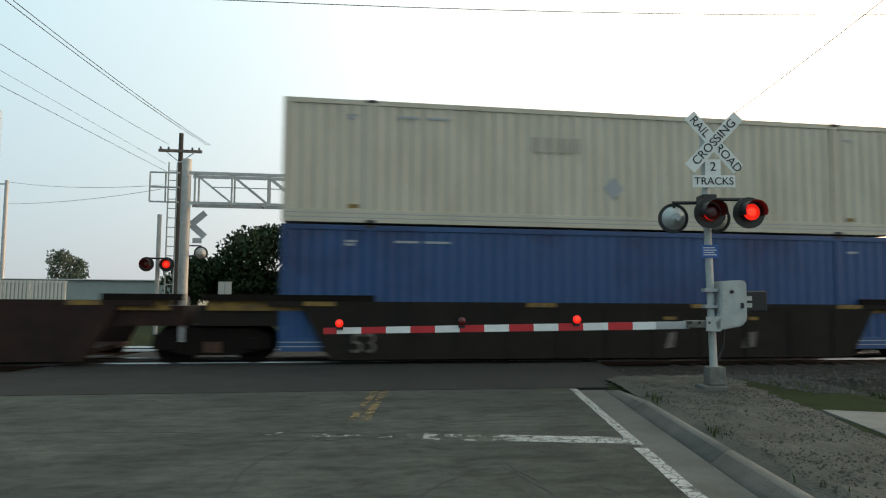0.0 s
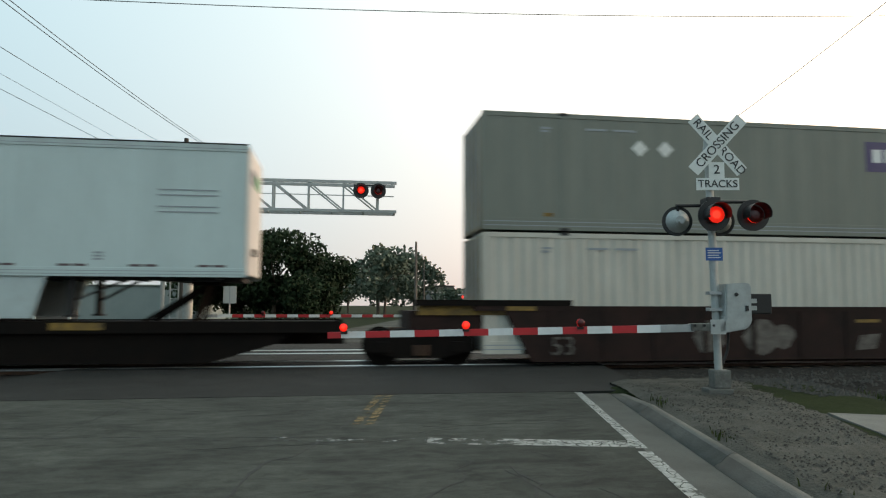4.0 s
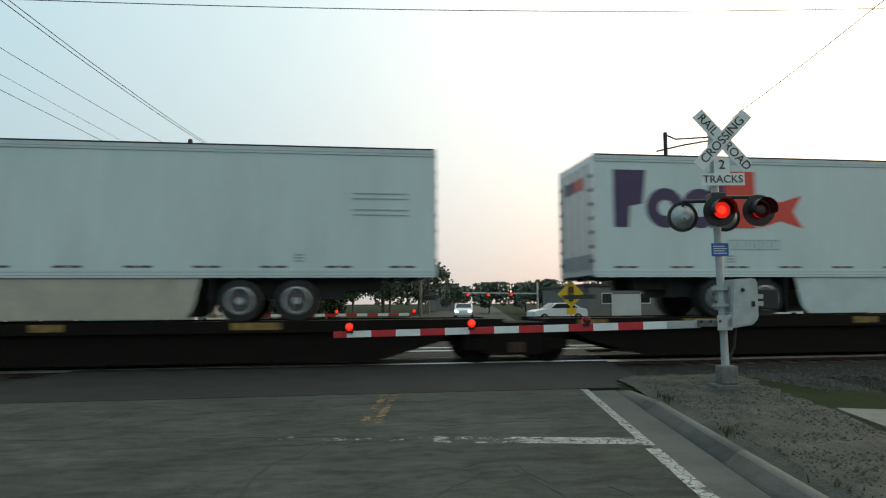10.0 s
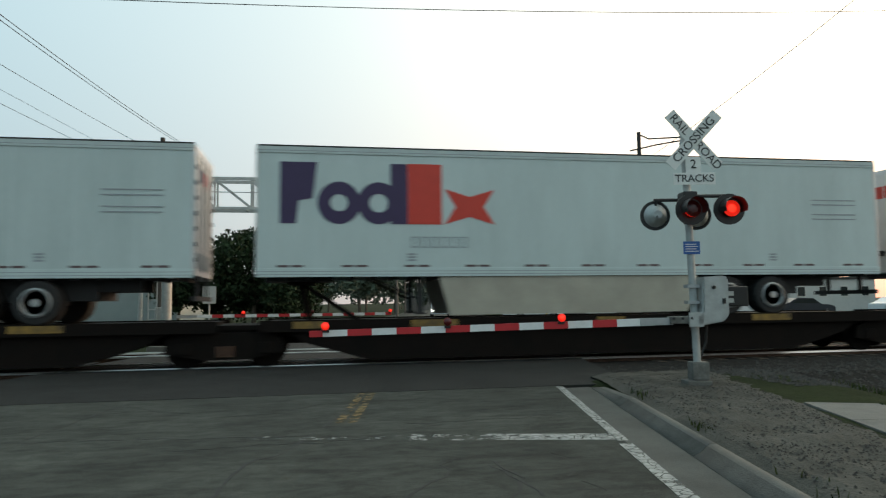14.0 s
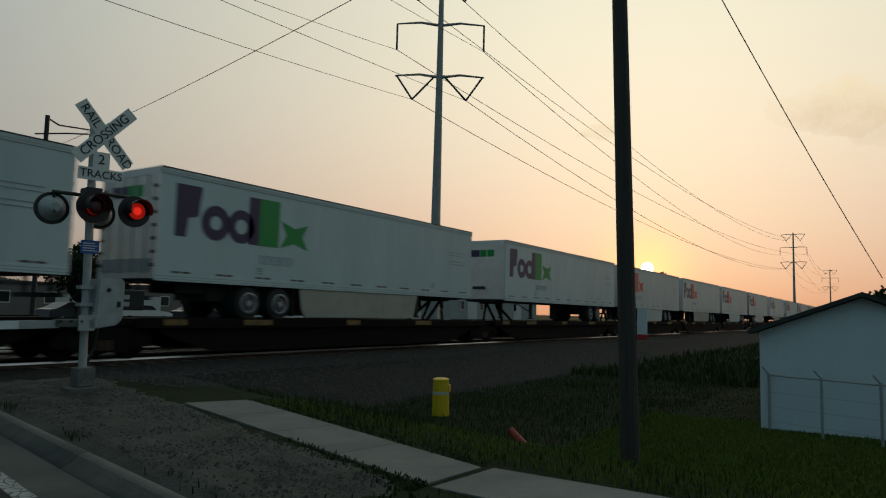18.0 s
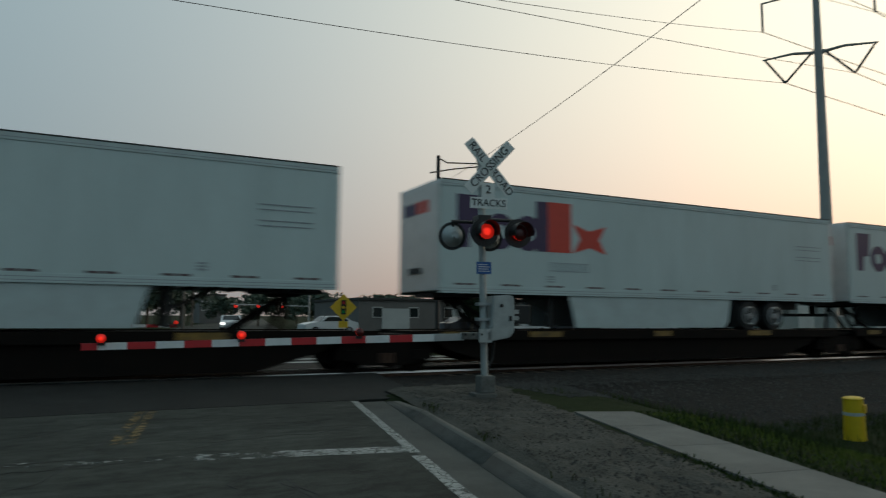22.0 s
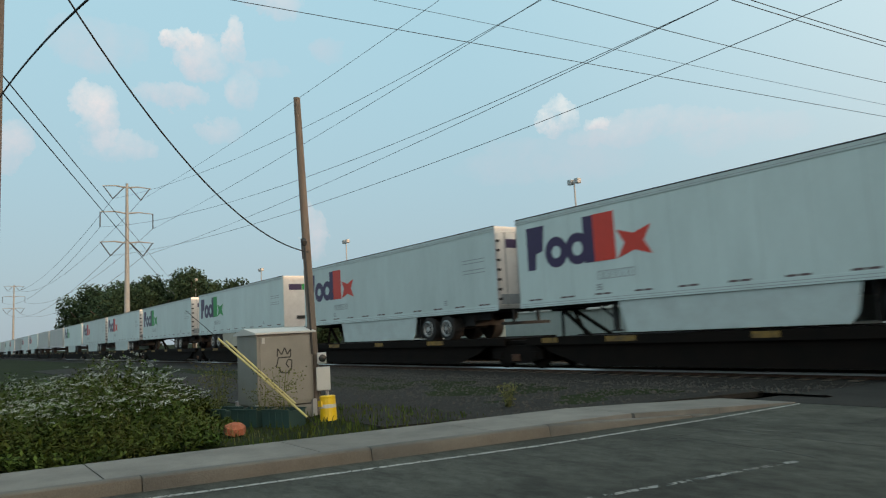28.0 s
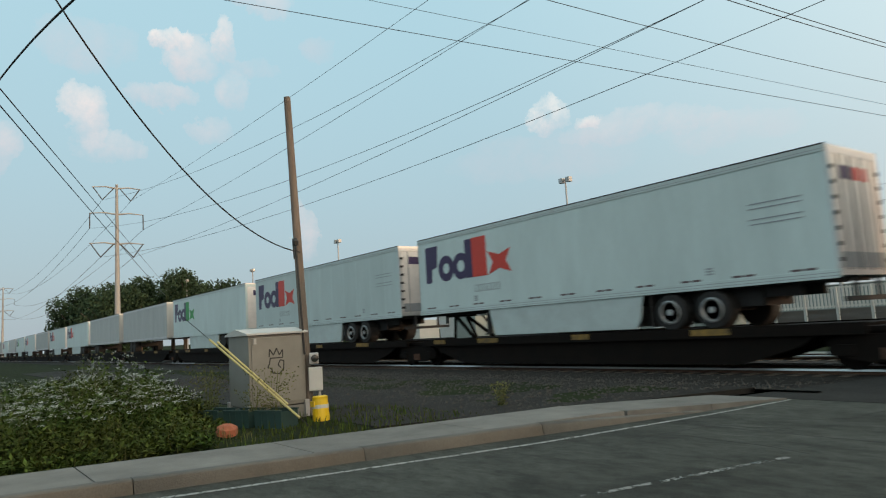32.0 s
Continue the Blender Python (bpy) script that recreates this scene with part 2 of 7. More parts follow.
M_BLUE = material("container_blue", (0.009, 0.052, 0.155), 0.5, 0, 0.22, 0.12, 0.05, second=(0.006, 0.028, 0.10), spread=0.12)
M_GREY = material("container_grey", (0.185, 0.200, 0.170), 0.55, 0, 1.2, 0.08, 0.05, second=(0.145, 0.158, 0.134), stretch=(1, 1, 0.3))
M_STEEL = material("rail_steel", (0.58, 0.57, 0.55), 0.34, 1.0, 5, 0.1, 0.02)
M_RUST = material("rusty_steel", (0.10, 0.055, 0.035), 0.8, 0.2, 8, 0.3, 0.3)
M_GALV = material("galvanised_steel", (0.42, 0.43, 0.43), 0.5, 0.5, 6, 0.12, 0.1)
M_SILVER = material("silver_paint", (0.42, 0.44, 0.43), 0.5, 0.2, 6, 0.12, 0.08, second=(0.30, 0.31, 0.30))
M_GALVOLD = material("weathered_casting", (0.19, 0.19, 0.175), 0.7, 0.2, 7, 0.25, 0.2, second=(0.085, 0.08, 0.07))
M_LAMPBLACK = material("lamp_black", (0.012, 0.012, 0.012), 0.5, 0, 8, 0.2, 0.05)
M_SIGN = material("sign_white", (0.72, 0.73, 0.70), 0.45, 0, 5, 0.08, 0.03, second=(0.60, 0.61, 0.58))
M_INK = material("sign_black", (0.015, 0.015, 0.015), 0.5, 0, 8, 0.1, 0.0)
M_SIGNBLUE = material("sign_blue", (0.02, 0.10, 0.34), 0.45, 0, 5, 0.1, 0.02)
M_SIGNYEL = material("sign_yellow", (0.75, 0.48, 0.02), 0.45, 0, 5, 0.1, 0.02)
M_GATERED = material("gate_red", (0.50, 0.02, 0.025), 0.4, 0, 6, 0.1, 0.02)
M_GATEWHITE = material("gate_white", (0.74, 0.75, 0.74), 0.4, 0, 6, 0.1, 0.02)
M_REDGLOW = material("lit_red_lens", (1.0, 0.022, 0.008), 0.4, 0, 30, 0.2, 0.0, emit=3.2)
M_REDSOFT = material("lit_red_ring", (1.0, 0.02, 0.008), 0.4, 0, 30, 0.2, 0.0, emit=1.0)
M_REDOFF = material("unlit_red_lens", (0.10, 0.008, 0.008), 0.25, 0, 30, 0.2, 0.0)
M_HEADLIGHT = material("lit_headlamp", (1.0, 0.95, 0.85), 0.3, 0, 30, 0.1, 0.0, emit=14.0)
M_GREENOFF = material("dark_glass", (0.02, 0.025, 0.025), 0.15, 0, 10, 0.1, 0.0)
M_WOOD = material("weathered_pole_wood", (0.18, 0.15, 0.125), 0.85, 0, 2.0, 0.25, 0.5, 35, second=(0.095, 0.078, 0.064), stretch=(6, 6, 0.35))
# pole wood darkened: the silhouette against the bright sky is put into the colour
M_DARKWOOD = material("dark_pole_wood", (0.060, 0.050, 0.042), 0.85, 0, 2.0, 0.25, 0.5, 35, second=(0.032, 0.027, 0.023), stretch=(6, 6, 0.35))
M_WIRE = material("wire", (0.02, 0.02, 0.022), 0.6, 0.3, 5, 0.1, 0.0)
M_TOWER = material("tower_steel", (0.36, 0.35, 0.33), 0.6, 0.3, 2, 0.1, 0.05)
M_INSUL = material("insulator", (0.05, 0.05, 0.055), 0.4, 0, 5, 0.1, 0.0)
M_CONC = material("pavement_concrete", (0.20, 0.197, 0.18), 0.9, 0, 1.3, 0.16, 0.35, 90, second=(0.120, 0.117, 0.11), random_tone=0.08, sheen=0.2)
M_KERBFACE = material("kerb_face_dirty", (0.088, 0.088, 0.079), 0.95, 0, 2.4, 0.25, 0.5, 60, second=(0.050, 0.048, 0.043))
M_KERBBROWN = material("kerb_face_rusty", (0.125, 0.115, 0.098), 0.95, 0, 1.2, 0.28, 0.5, 60, second=(0.085, 0.075, 0.063))
M_GUTTER = material("gutter_concrete", (0.104, 0.107, 0.099), 0.92, 0, 1.1, 0.2, 0.4, 85, second=(0.062, 0.062, 0.057), sheen=0.2)
M_KERB = material("kerb_concrete", (0.125, 0.122, 0.108), 0.9, 0, 1.8, 0.18, 0.4, 80, second=(0.08, 0.076, 0.07), random_tone=0.06)


def road_surface():
    """Old asphalt: broad dark stains, ragged patches, pale worn aggregate and fine speckle."""
    m = bpy.data.materials.new("worn_road")
    m.use_nodes = True
    nt = m.node_tree
    b = nt.nodes["Principled BSDF"]
    b.inputs["Roughness"].default_value = 0.9
    b.inputs["Specular IOR Level"].default_value = 0.2
    co = nt.nodes.new("ShaderNodeTexCoord")

    def layer(scale, stretch, detail, rough, stops):
        mp = nt.nodes.new("ShaderNodeMapping")
        mp.inputs["Scale"].default_value = stretch
        mp.inputs["Rotation"].default_value = (0, 0, radians(4))
        nt.links.new(co.outputs["Object"], mp.inputs[0])
        n = nt.nodes.new("ShaderNodeTexNoise")
        n.inputs["Scale"].default_value, n.inputs["Detail"].default_value, n.inputs["Roughness"].default_value = scale, detail, rough
        n.inputs["Distortion"].default_value = 0.35
        nt.links.new(mp.outputs[0], n.inputs["Vector"])
        r = nt.nodes.new("ShaderNodeValToRGB")
        e = r.color_ramp.elements
        while len(e) < len(stops):
            e.new(0.5)
        for k, (p, v) in enumerate(stops):
            e[k].position, e[k].color = p, (v, v, v * 0.985, 1)
        nt.links.new(n.outputs[0], r.inputs[0])
        return r.outputs[0], n.outputs[0]

    def times(a, c):
        x = nt.nodes.new("ShaderNodeMix")
        x.data_type, x.blend_type = "RGBA", "MULTIPLY"
        x.inputs[0].default_value = 1.0
        nt.links.new(a, x.inputs[6])
        if isinstance(c, tuple):
            x.inputs[7].default_value = (*c, 1)
        else:
            nt.links.new(c, x.inputs[7])
        return x.outputs[2]

    broad, _ = layer(0.33, (0.8, 1.0, 1), 3, 0.5, ((0.36, 0.60), (0.62, 1.0)))
    patch, _ = layer(1.5, (0.65, 1.25, 1), 9, 0.68, ((0.37, 0.56), (0.48, 0.86), (0.62, 1.04)))
    worn, _ = layer(5.5, (0.7, 1.3, 1), 8, 0.72, ((0.34, 0.62), (0.5, 0.95), (0.72, 1.36)))
    grit, height = layer(75, (1, 1, 1), 3, 0.7, ((0.3, 0.6), (0.7, 1.35)))
    col = times(times(times(times(broad, (0.067, 0.0725, 0.0665)), patch), worn), grit)
    nt.links.new(col, b.inputs["Base Color"])
    bp = nt.nodes.new("ShaderNodeBump")
    bp.inputs["Strength"].default_value, bp.inputs["Distance"].default_value = 0.5, 0.012
    nt.links.new(height, bp.inputs["Height"])
    nt.links.new(bp.outputs[0], b.inputs["Normal"])
    return m


M_ROAD = road_surface()
M_CROSSING = material("crossing_asphalt", (0.027, 0.0275, 0.026), 0.95, 0, 1.2, 0.35, 0.5, 60, second=(0.015, 0.0155, 0.0145), sheen=0.25)


def worn_paint(name, color, dark, bare):
    """Old road paint: cracked like mud, rubbed through to the asphalt over a share of its area."""
    m = material(name, color, 0.8, 0, 7.0, 0.25, 0.3, 60, second=dark, spread=0.4)
    nt = m.node_tree
    co = nt.nodes.new("ShaderNodeTexCoord")
    rub = nt.nodes.new("ShaderNodeTexNoise")
    rub.inputs["Scale"].default_value, rub.inputs["Detail"].default_value, rub.inputs["Roughness"].default_value = 4.5, 9, 0.72
    cells = nt.nodes.new("ShaderNodeTexVoronoi")
    cells.feature = "DISTANCE_TO_EDGE"
    cells.inputs["Scale"].default_value = 9.0
    for n in (rub, cells):
        nt.links.new(co.outputs["Object"], n.inputs["Vector"])
    keep = nt.nodes.new("ShaderNodeMapRange")
    keep.inputs["From Min"].default_value, keep.inputs["From Max"].default_value = 0.27 + 0.42 * bare, 0.36 + 0.42 * bare
    nt.links.new(rub.outputs[0], keep.inputs[0])
    split = nt.nodes.new("ShaderNodeMapRange")
    split.inputs["From Min"].default_value, split.inputs["From Max"].default_value = 0.02, 0.05
    nt.links.new(cells.outputs["Distance"], split.inputs[0])
    both = nt.nodes.new("ShaderNodeMath")
    both.operation = "MULTIPLY"
    nt.links.new(keep.outputs[0], both.inputs[0])
    nt.links.new(split.outputs[0], both.inputs[1])
    nt.links.new(both.outputs[0], nt.nodes["Principled BSDF"].inputs["Alpha"])
    return m


WHITE_PAINT = ((0.36, 0.37, 0.355), (0.20, 0.205, 0.195))
M_PAINT = worn_paint("road_paint_white", *WHITE_PAINT, 0.18)
M_PAINTMID = worn_paint("road_paint_cracked", *WHITE_PAINT, 0.50)
M_PAINTOLD = worn_paint("road_paint_faded", (0.24, 0.25, 0.24), (0.12, 0.125, 0.12), 0.40)
M_PAINTGONE = worn_paint("road_paint_remains", *WHITE_PAINT, 0.60)
M_PAINTY = worn_paint("road_paint_yellow", (0.22, 0.145, 0.04), (0.11, 0.085, 0.045), 0.45)
M_PAINTYGONE = worn_paint("road_paint_yellow_remains", (0.20, 0.135, 0.045), (0.11, 0.085, 0.045), 0.82)
M_CRACK = material("crack_tar", (0.024, 0.025, 0.024), 0.9, 0, 5, 0.2, 0.2)
M_GRAVEL = material("gravel", (0.084, 0.083, 0.073), 0.95, 0, 1.6, 0.35, 0.8, 38, second=(0.042, 0.042, 0.036), sheen=0.15)
M_STONE = material("loose_stone", (0.058, 0.054, 0.048), 0.95, 0, 9, 0.3, 0.5, 40, random_tone=0.3)
M_BALLAST = material("ballast", (0.026, 0.0245, 0.0215), 0.95, 0, 2.6, 0.5, 1.0, 26, second=(0.011, 0.0105, 0.0098), sheen=0.2)
M_SOIL = material("rough_ground", (0.024, 0.033, 0.013), 0.95, 0, 0.5, 0.4, 0.8, 14, second=(0.013, 0.017, 0.009), sheen=0.05)
M_GRASS = material("grass_blades", (0.030, 0.054, 0.012), 0.8, 0, 0.8, 0.3, 0.0, second=(0.044, 0.048, 0.018), sheen=0.1, island=0.4)
M_LAWN = material("lawn_blades", (0.100, 0.140, 0.020), 0.8, 0, 0.8, 0.3, 0.0, second=(0.11, 0.125, 0.024), sheen=0.12)
M_GUARD = material("pale_yellow_plastic", (0.50, 0.43, 0.15), 0.5, 0, 5, 0.15, 0.03, second=(0.36, 0.32, 0.15))
M_LEAF = material("weed_leaves", (0.034, 0.070, 0.013), 0.8, 0, 1.1, 0.35, 0.0, second=(0.064, 0.072, 0.016), sheen=0.08, island=0.6)
M_STEM = material("weed_stalks", (0.085, 0.110, 0.033), 0.8, 0, 1.1, 0.3, 0.0, second=(0.12, 0.115, 0.05), sheen=0.15, island=0.4)
M_FLOWER = material("white_umbels", (0.62, 0.63, 0.56), 0.8, 0, 3, 0.1, 0.0)
M_TREE = material("tree_leaves", (0.026, 0.044, 0.02), 0.85, 0, 0.4, 0.35, 0.0, second=(0.014, 0.027, 0.013), sheen=0.15, island=0.4)
# wood and far leaves: paler than near ones, distance haze put into the colour
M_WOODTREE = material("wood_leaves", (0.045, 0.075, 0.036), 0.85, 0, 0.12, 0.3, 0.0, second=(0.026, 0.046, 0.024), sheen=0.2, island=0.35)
M_HAZETREE = material("hazed_tree_leaves", (0.095, 0.125, 0.085), 0.85, 0, 0.12, 0.3, 0.0, second=(0.042, 0.062, 0.042))
M_BARK = material("bark", (0.10, 0.08, 0.06), 0.9, 0, 3, 0.3, 0.5, stretch=(5, 5, 0.5))
M_CABINET = material("cabinet_beige", (0.225, 0.222, 0.20), 0.55, 0.1, 1.6, 0.1, 0.05, second=(0.175, 0.172, 0.155))
M_SPRAY = material("black_spray", (0.02, 0.02, 0.02), 0.6, 0, 5, 0.1, 0.0)
M_YELPLASTIC = material("yellow_plastic", (0.70, 0.48, 0.01), 0.4, 0, 3, 0.12, 0.05, second=(0.58, 0.38, 0.01))
M_TARP = material("green_plastic", (0.018, 0.05, 0.046), 0.6, 0, 2, 0.2, 0.1)
M_RUBBLE = material("broken_brick", (0.38, 0.12, 0.06), 0.9, 0, 6, 0.25, 0.3)
M_REDPIPE = material("red_pipe", (0.36, 0.05, 0.03), 0.6, 0, 5, 0.2, 0.05)
M_SHED = material("shed_metal", (0.66, 0.72, 0.74), 0.55, 0.1, 1.2, 0.06, 0.05)
M_ROOF = material("dark_roof", (0.05, 0.048, 0.045), 0.85, 0, 3, 0.25, 0.2)
M_WALLGREY = material("far_wall_grey", (0.26, 0.30, 0.29), 0.8, 0, 0.5, 0.12, 0.05)
M_WALLBRICK = material("far_wall_dull", (0.16, 0.15, 0.14), 0.85, 0, 0.6, 0.15, 0.05)
M_WALLPALE = material("far_wall_pale", (0.50, 0.51, 0.49), 0.8, 0, 0.5, 0.1, 0.05)
M_FENCEPALE = material("pale_fence", (0.58, 0.56, 0.52), 0.7, 0, 2, 0.1, 0.0)
M_CARPAINT = material("white_car_paint", (0.66, 0.67, 0.68), 0.25, 0.1, 2, 0.04, 0.0)
M_CARDARK = material("dark_car_paint", (0.04, 0.045, 0.055), 0.25, 0.2, 2, 0.04, 0.0)

# ---- mesh helpers ----


def mesh_of(name, bm, mat):
    me = bpy.data.meshes.new(name)
    bm.to_mesh(me)
    bm.free()
    if mat:
        me.materials.append(mat)
    return me


def part(name, bm, mat, parent, label=""):
    ob = new(name, mesh_of(name, bm, mat) if isinstance(bm, bmesh.types.BMesh) else bm)
    ob.parent = parent
    return tagged(ob, label)


def thing(name, label, category, m=None, group="", kind=""):
    ob = new(name)
    ob.empty_display_size = 0.3
    if m is not None:
        ob.matrix_basis = m
    return tagged(ob, label, category, group, kind)


def single(name, bm, mat, label, category, m=None, group="", kind=""):
    ob = new(name, mesh_of(name, bm, mat) if isinstance(bm, bmesh.types.BMesh) else bm)
    if m is not None:
        ob.matrix_basis = m
    return tagged(ob, label, category, group, kind)


def box(x0, x1, y0, y1, z0, z1, bevel=0.0, bm=None):
    own = bm if bm is not None else bmesh.new()
    made = bmesh.ops.create_cube(own, size=1)["verts"]
    for v in made:
        v.co = Vector(((x0 + x1) / 2 + v.co.x * (x1 - x0), (y0 + y1) / 2 + v.co.y * (y1 - y0), (z0 + z1) / 2 + v.co.z * (z1 - z0)))
    if bevel:
        edges = {e for v in made for e in v.link_edges}
        bmesh.ops.bevel(own, geom=list(edges), offset=bevel, segments=2, affect="EDGES", profile=0.6)
    return own


def rod(p, q, r, r2=None, seg=10, bm=None):
    """A round bar from p to q, tapered if r2 is given."""
    own = bm if bm is not None else bmesh.new()
    p, q = Vector(p), Vector(q)
    d = q - p
    m = Matrix.Translation((p + q) / 2) @ d.to_track_quat("Z", "Y").to_matrix().to_4x4()
    bmesh.ops.create_cone(own, cap_ends=True, segments=seg, radius1=r, radius2=r if r2 is None else r2, depth=d.length, matrix=m)
    return own


def bar(p, q, w, h, bm=None):
    """A square bar from p to q."""
    own = bm if bm is not None else bmesh.new()
    p, q = Vector(p), Vector(q)
    d = q - p
    m = Matrix.Translation((p + q) / 2) @ d.to_track_quat("X", "Z").to_matrix().to_4x4() @ Matrix.Diagonal((d.length, w, h, 1))
    bmesh.ops.create_cube(own, size=1, matrix=m)
    return own


def prism(points, lift, bm=None):
    """A flat outline pushed along lift into a solid."""
    own = bm if bm is not None else bmesh.new()
    lift = Vector(lift)
    a = [own.verts.new(p) for p in points]
    b = [own.verts.new(Vector(p) + lift) for p in points]
    n = len(a)
    own.faces.new(a[::-1])
    own.faces.new(b)
    for i in range(n):
        own.faces.new((a[i], a[(i + 1) % n], b[(i + 1) % n], b[i]))
    bmesh.ops.recalc_face_normals(own, faces=own.faces[:])
    return own


def ring(r0, r1, depth, seg=24, m=None):
    """A flat ring in the xz plane, depth along y."""
    own = bmesh.new()
    loops = []
    for r, y in ((r0, 0), (r1, 0), (r1, depth), (r0, depth)):
        loops.append([own.verts.new((r * math.cos(2 * math.pi * k / seg), y, r * math.sin(2 * math.pi * k / seg))) for k in range(seg)])
    for j in range(4):
        for k in range(seg):
            own.faces.new((loops[j][k], loops[j][(k + 1) % seg], loops[(j + 1) % 4][(k + 1) % seg], loops[(j + 1) % 4][k]))
    bmesh.ops.recalc_face_normals(own, faces=own.faces[:])
    if m is not None:
        own.transform(m)
    return own


def lathe(profile, seg=20, m=None):
    """Turn (radius, height) pairs round z."""
    own = bmesh.new()
    loops = [[own.verts.new((r * math.cos(2 * math.pi * k / seg), r * math.sin(2 * math.pi * k / seg), z)) for k in range(seg)] for r, z in profile]
    for a, b in zip(loops, loops[1:]):
        for k in range(seg):
            own.faces.new((a[k], a[(k + 1) % seg], b[(k + 1) % seg], b[k]))
    own.faces.new(loops[0][::-1])
    own.faces.new(loops[-1])
    if m is not None:
        own.transform(m)
    return own


def words(text, size, depth=0.004):
    """Solid lettering in the xz plane, centred on the origin."""
    cu = bpy.data.curves.new("lettering", "FONT")
    cu.body, cu.size, cu.extrude, cu.align_x, cu.align_y = text, size, depth, "CENTER", "CENTER"
    ob = bpy.data.objects.new("lettering", cu)
    me = bpy.data.meshes.new_from_object(ob)
    bpy.data.objects.remove(ob)
    bpy.data.curves.remove(cu)
    me.transform(pose(0, 0, 0, 90))
    return me


def lettering(text, size, mat, m):
    me = words(text, size)
    me.transform(m)
    me.materials.clear()
    me.materials.append(mat)
    return me


def soup(name, verts, faces, mat):
    me = bpy.data.meshes.new(name)
    me.from_pydata(verts, [], faces)
    me.materials.append(mat)
    return me


# ---- the plan: x along the railway, y across it, z up ----


def kerb_x(y):
    return 2.22 + 0.214 * y


def left_x(y):
    return -8.42 + 0.205 * y


def ease(a, b, v):
    t = min(1.0, max(0.0, (v - a) / (b - a)))
    return t * t * (3 - 2 * t)


def ground_z(x, y):
    """Height of the open ground: level with the road, a hollow on the shed's side."""
    bed = 0.45 * ease(12.3, 13.3, y) * (1 - ease(25.6, 27.5, y))
    u = x - kerb_x(min(y, 14))
    if u > 0:
        hollow = -1.0 * ease(3.2, 7.4, u) * (1 - ease(11.0, 14.6, y)) * (1 - ease(60, 200, x))
        return 0.09 + hollow - 0.09 * ease(11, 14, y) - bed
    if x < left_x(min(y, 14)):
        return 0.07 - 0.07 * ease(11, 14, y) - bed - 0.2 * ease(-2.2, -1.6, x - left_x(min(y, 14)))
    return -0.06 - bed


def axis_lines(stops):
    out = []
    for a, b, step in stops:
        n = max(1, round((b - a) / step))
        out += [a + (b - a) * k / n for k in range(n)]
    return out + [stops[-1][1]]


xs = axis_lines([(-2400, -400, 250), (-400, -60, 20), (-60, -18, 3), (-18, 22, 0.4), (22, 60, 2), (60, 400, 20), (400, 2400, 250)])
ys = axis_lines([(-600, -60, 90), (-60, -10, 5), (-10, 15, 0.4), (15, 60, 3), (60, 400, 30), (400, 2400, 250)])
gv = [(x, y, ground_z(x, y) + (0.02 * noise.noise(Vector((x * 0.9, y * 0.9, 0))) if abs(x) < 60 and -10 < y < 30 else 0) - (0.05 if left_x(min(y, 400)) - 0.2 < x < kerb_x(min(y, 400)) + 0.2 else 0)) for y in ys for x in xs]
nx = len(xs)
gf = [(j * nx + i, j * nx + i + 1, (j + 1) * nx + i + 1, (j + 1) * nx + i) for j in range(len(ys) - 1) for i in range(nx - 1)]
single("ground", soup("ground", gv, gf, M_SOIL), None, "rough weedy ground falling away beside the road", "ground", kind="structure")


def strip(name, y0, y1, left, right, z, thick, mat, label, category, step=2.0):
    """A slab between two lines x = left(y) and x = right(y)."""
    n = max(1, int((y1 - y0) / step))
    bm = bmesh.new()
    rows = []
    for k in range(n + 1):
        y = y0 + (y1 - y0) * k / n
        rows.append([bm.verts.new((left(y), y, z - thick)), bm.verts.new((left(y), y, z)), bm.verts.new((right(y), y, z)), bm.verts.new((right(y), y, z - thick))])
    for a, b in zip(rows, rows[1:]):
        for i in range(3):
            bm.faces.new((a[i], b[i], b[i + 1], a[i + 1]))
    bm.faces.new(rows[0])
    bm.faces.new(rows[-1][::-1])
    bmesh.ops.recalc_face_normals(bm, faces=bm.faces[:])
    return single(name, bm, mat, label, category, kind="structure")


strip("road", -60, 11.42, left_x, lambda y: kerb_x(y) - 0.62, 0.0, 0.3, M_ROAD, "worn grey road with patches and cracks", "road")
strip("gutter", -60, 11.1, lambda y: kerb_x(y) - 0.616, lambda y: kerb_x(y) - 0.155, 0.004, 0.3, M_GUTTER, "worn concrete gutter along the kerb", "gutter")
strip("crossing", 11.424, 27.5, lambda y: left_x(y) - 0.9, lambda y: kerb_x(y) + 0.7, 0.006, 0.3, M_CROSSING, "dark asphalt surface across the railway tracks", "crossing")
strip("road_beyond", 27.504, 420, lambda y: left_x(y) + 0.2, lambda y: kerb_x(y), 0.0, 0.3, M_ROAD, "grey road going on beyond the crossing", "road", 20)

# shoulder of gravel round the signal, ballast along the railway
gv, gf = [], []
gx = [i * 0.082 for i in range(24)]
gy = [3.0 + j * 0.16 for j in range(64)]
for y in gy:
    for u in gx:
        x = kerb_x(y) + 0.115 + u * (0.82 + 0.062 * (y - 3))
        rim = min(1, u / 0.2, (y - 3.0) / 0.5, (gy[-1] - y) / 0.6, (gx[-1] - u) / 0.5)
        gv.append((x, y, ground_z(x, y) + 0.045 * rim + 0.035 * rim * noise.noise(Vector((x * 2.3, y * 2.3, 1))) + 0.022 * noise.noise(Vector((x * 9, y * 9, 4))) - 0.02 * (1 - rim)))
gf = [(j * 24 + i, j * 24 + i + 1, (j + 1) * 24 + i + 1, (j + 1) * 24 + i) for j in range(63) for i in range(23)]
single("gravel_shoulder", soup("gravel_shoulder", gv, gf, M_GRAVEL), None, "grey gravel shoulder between kerb and pavement", "gravel", kind="structure")


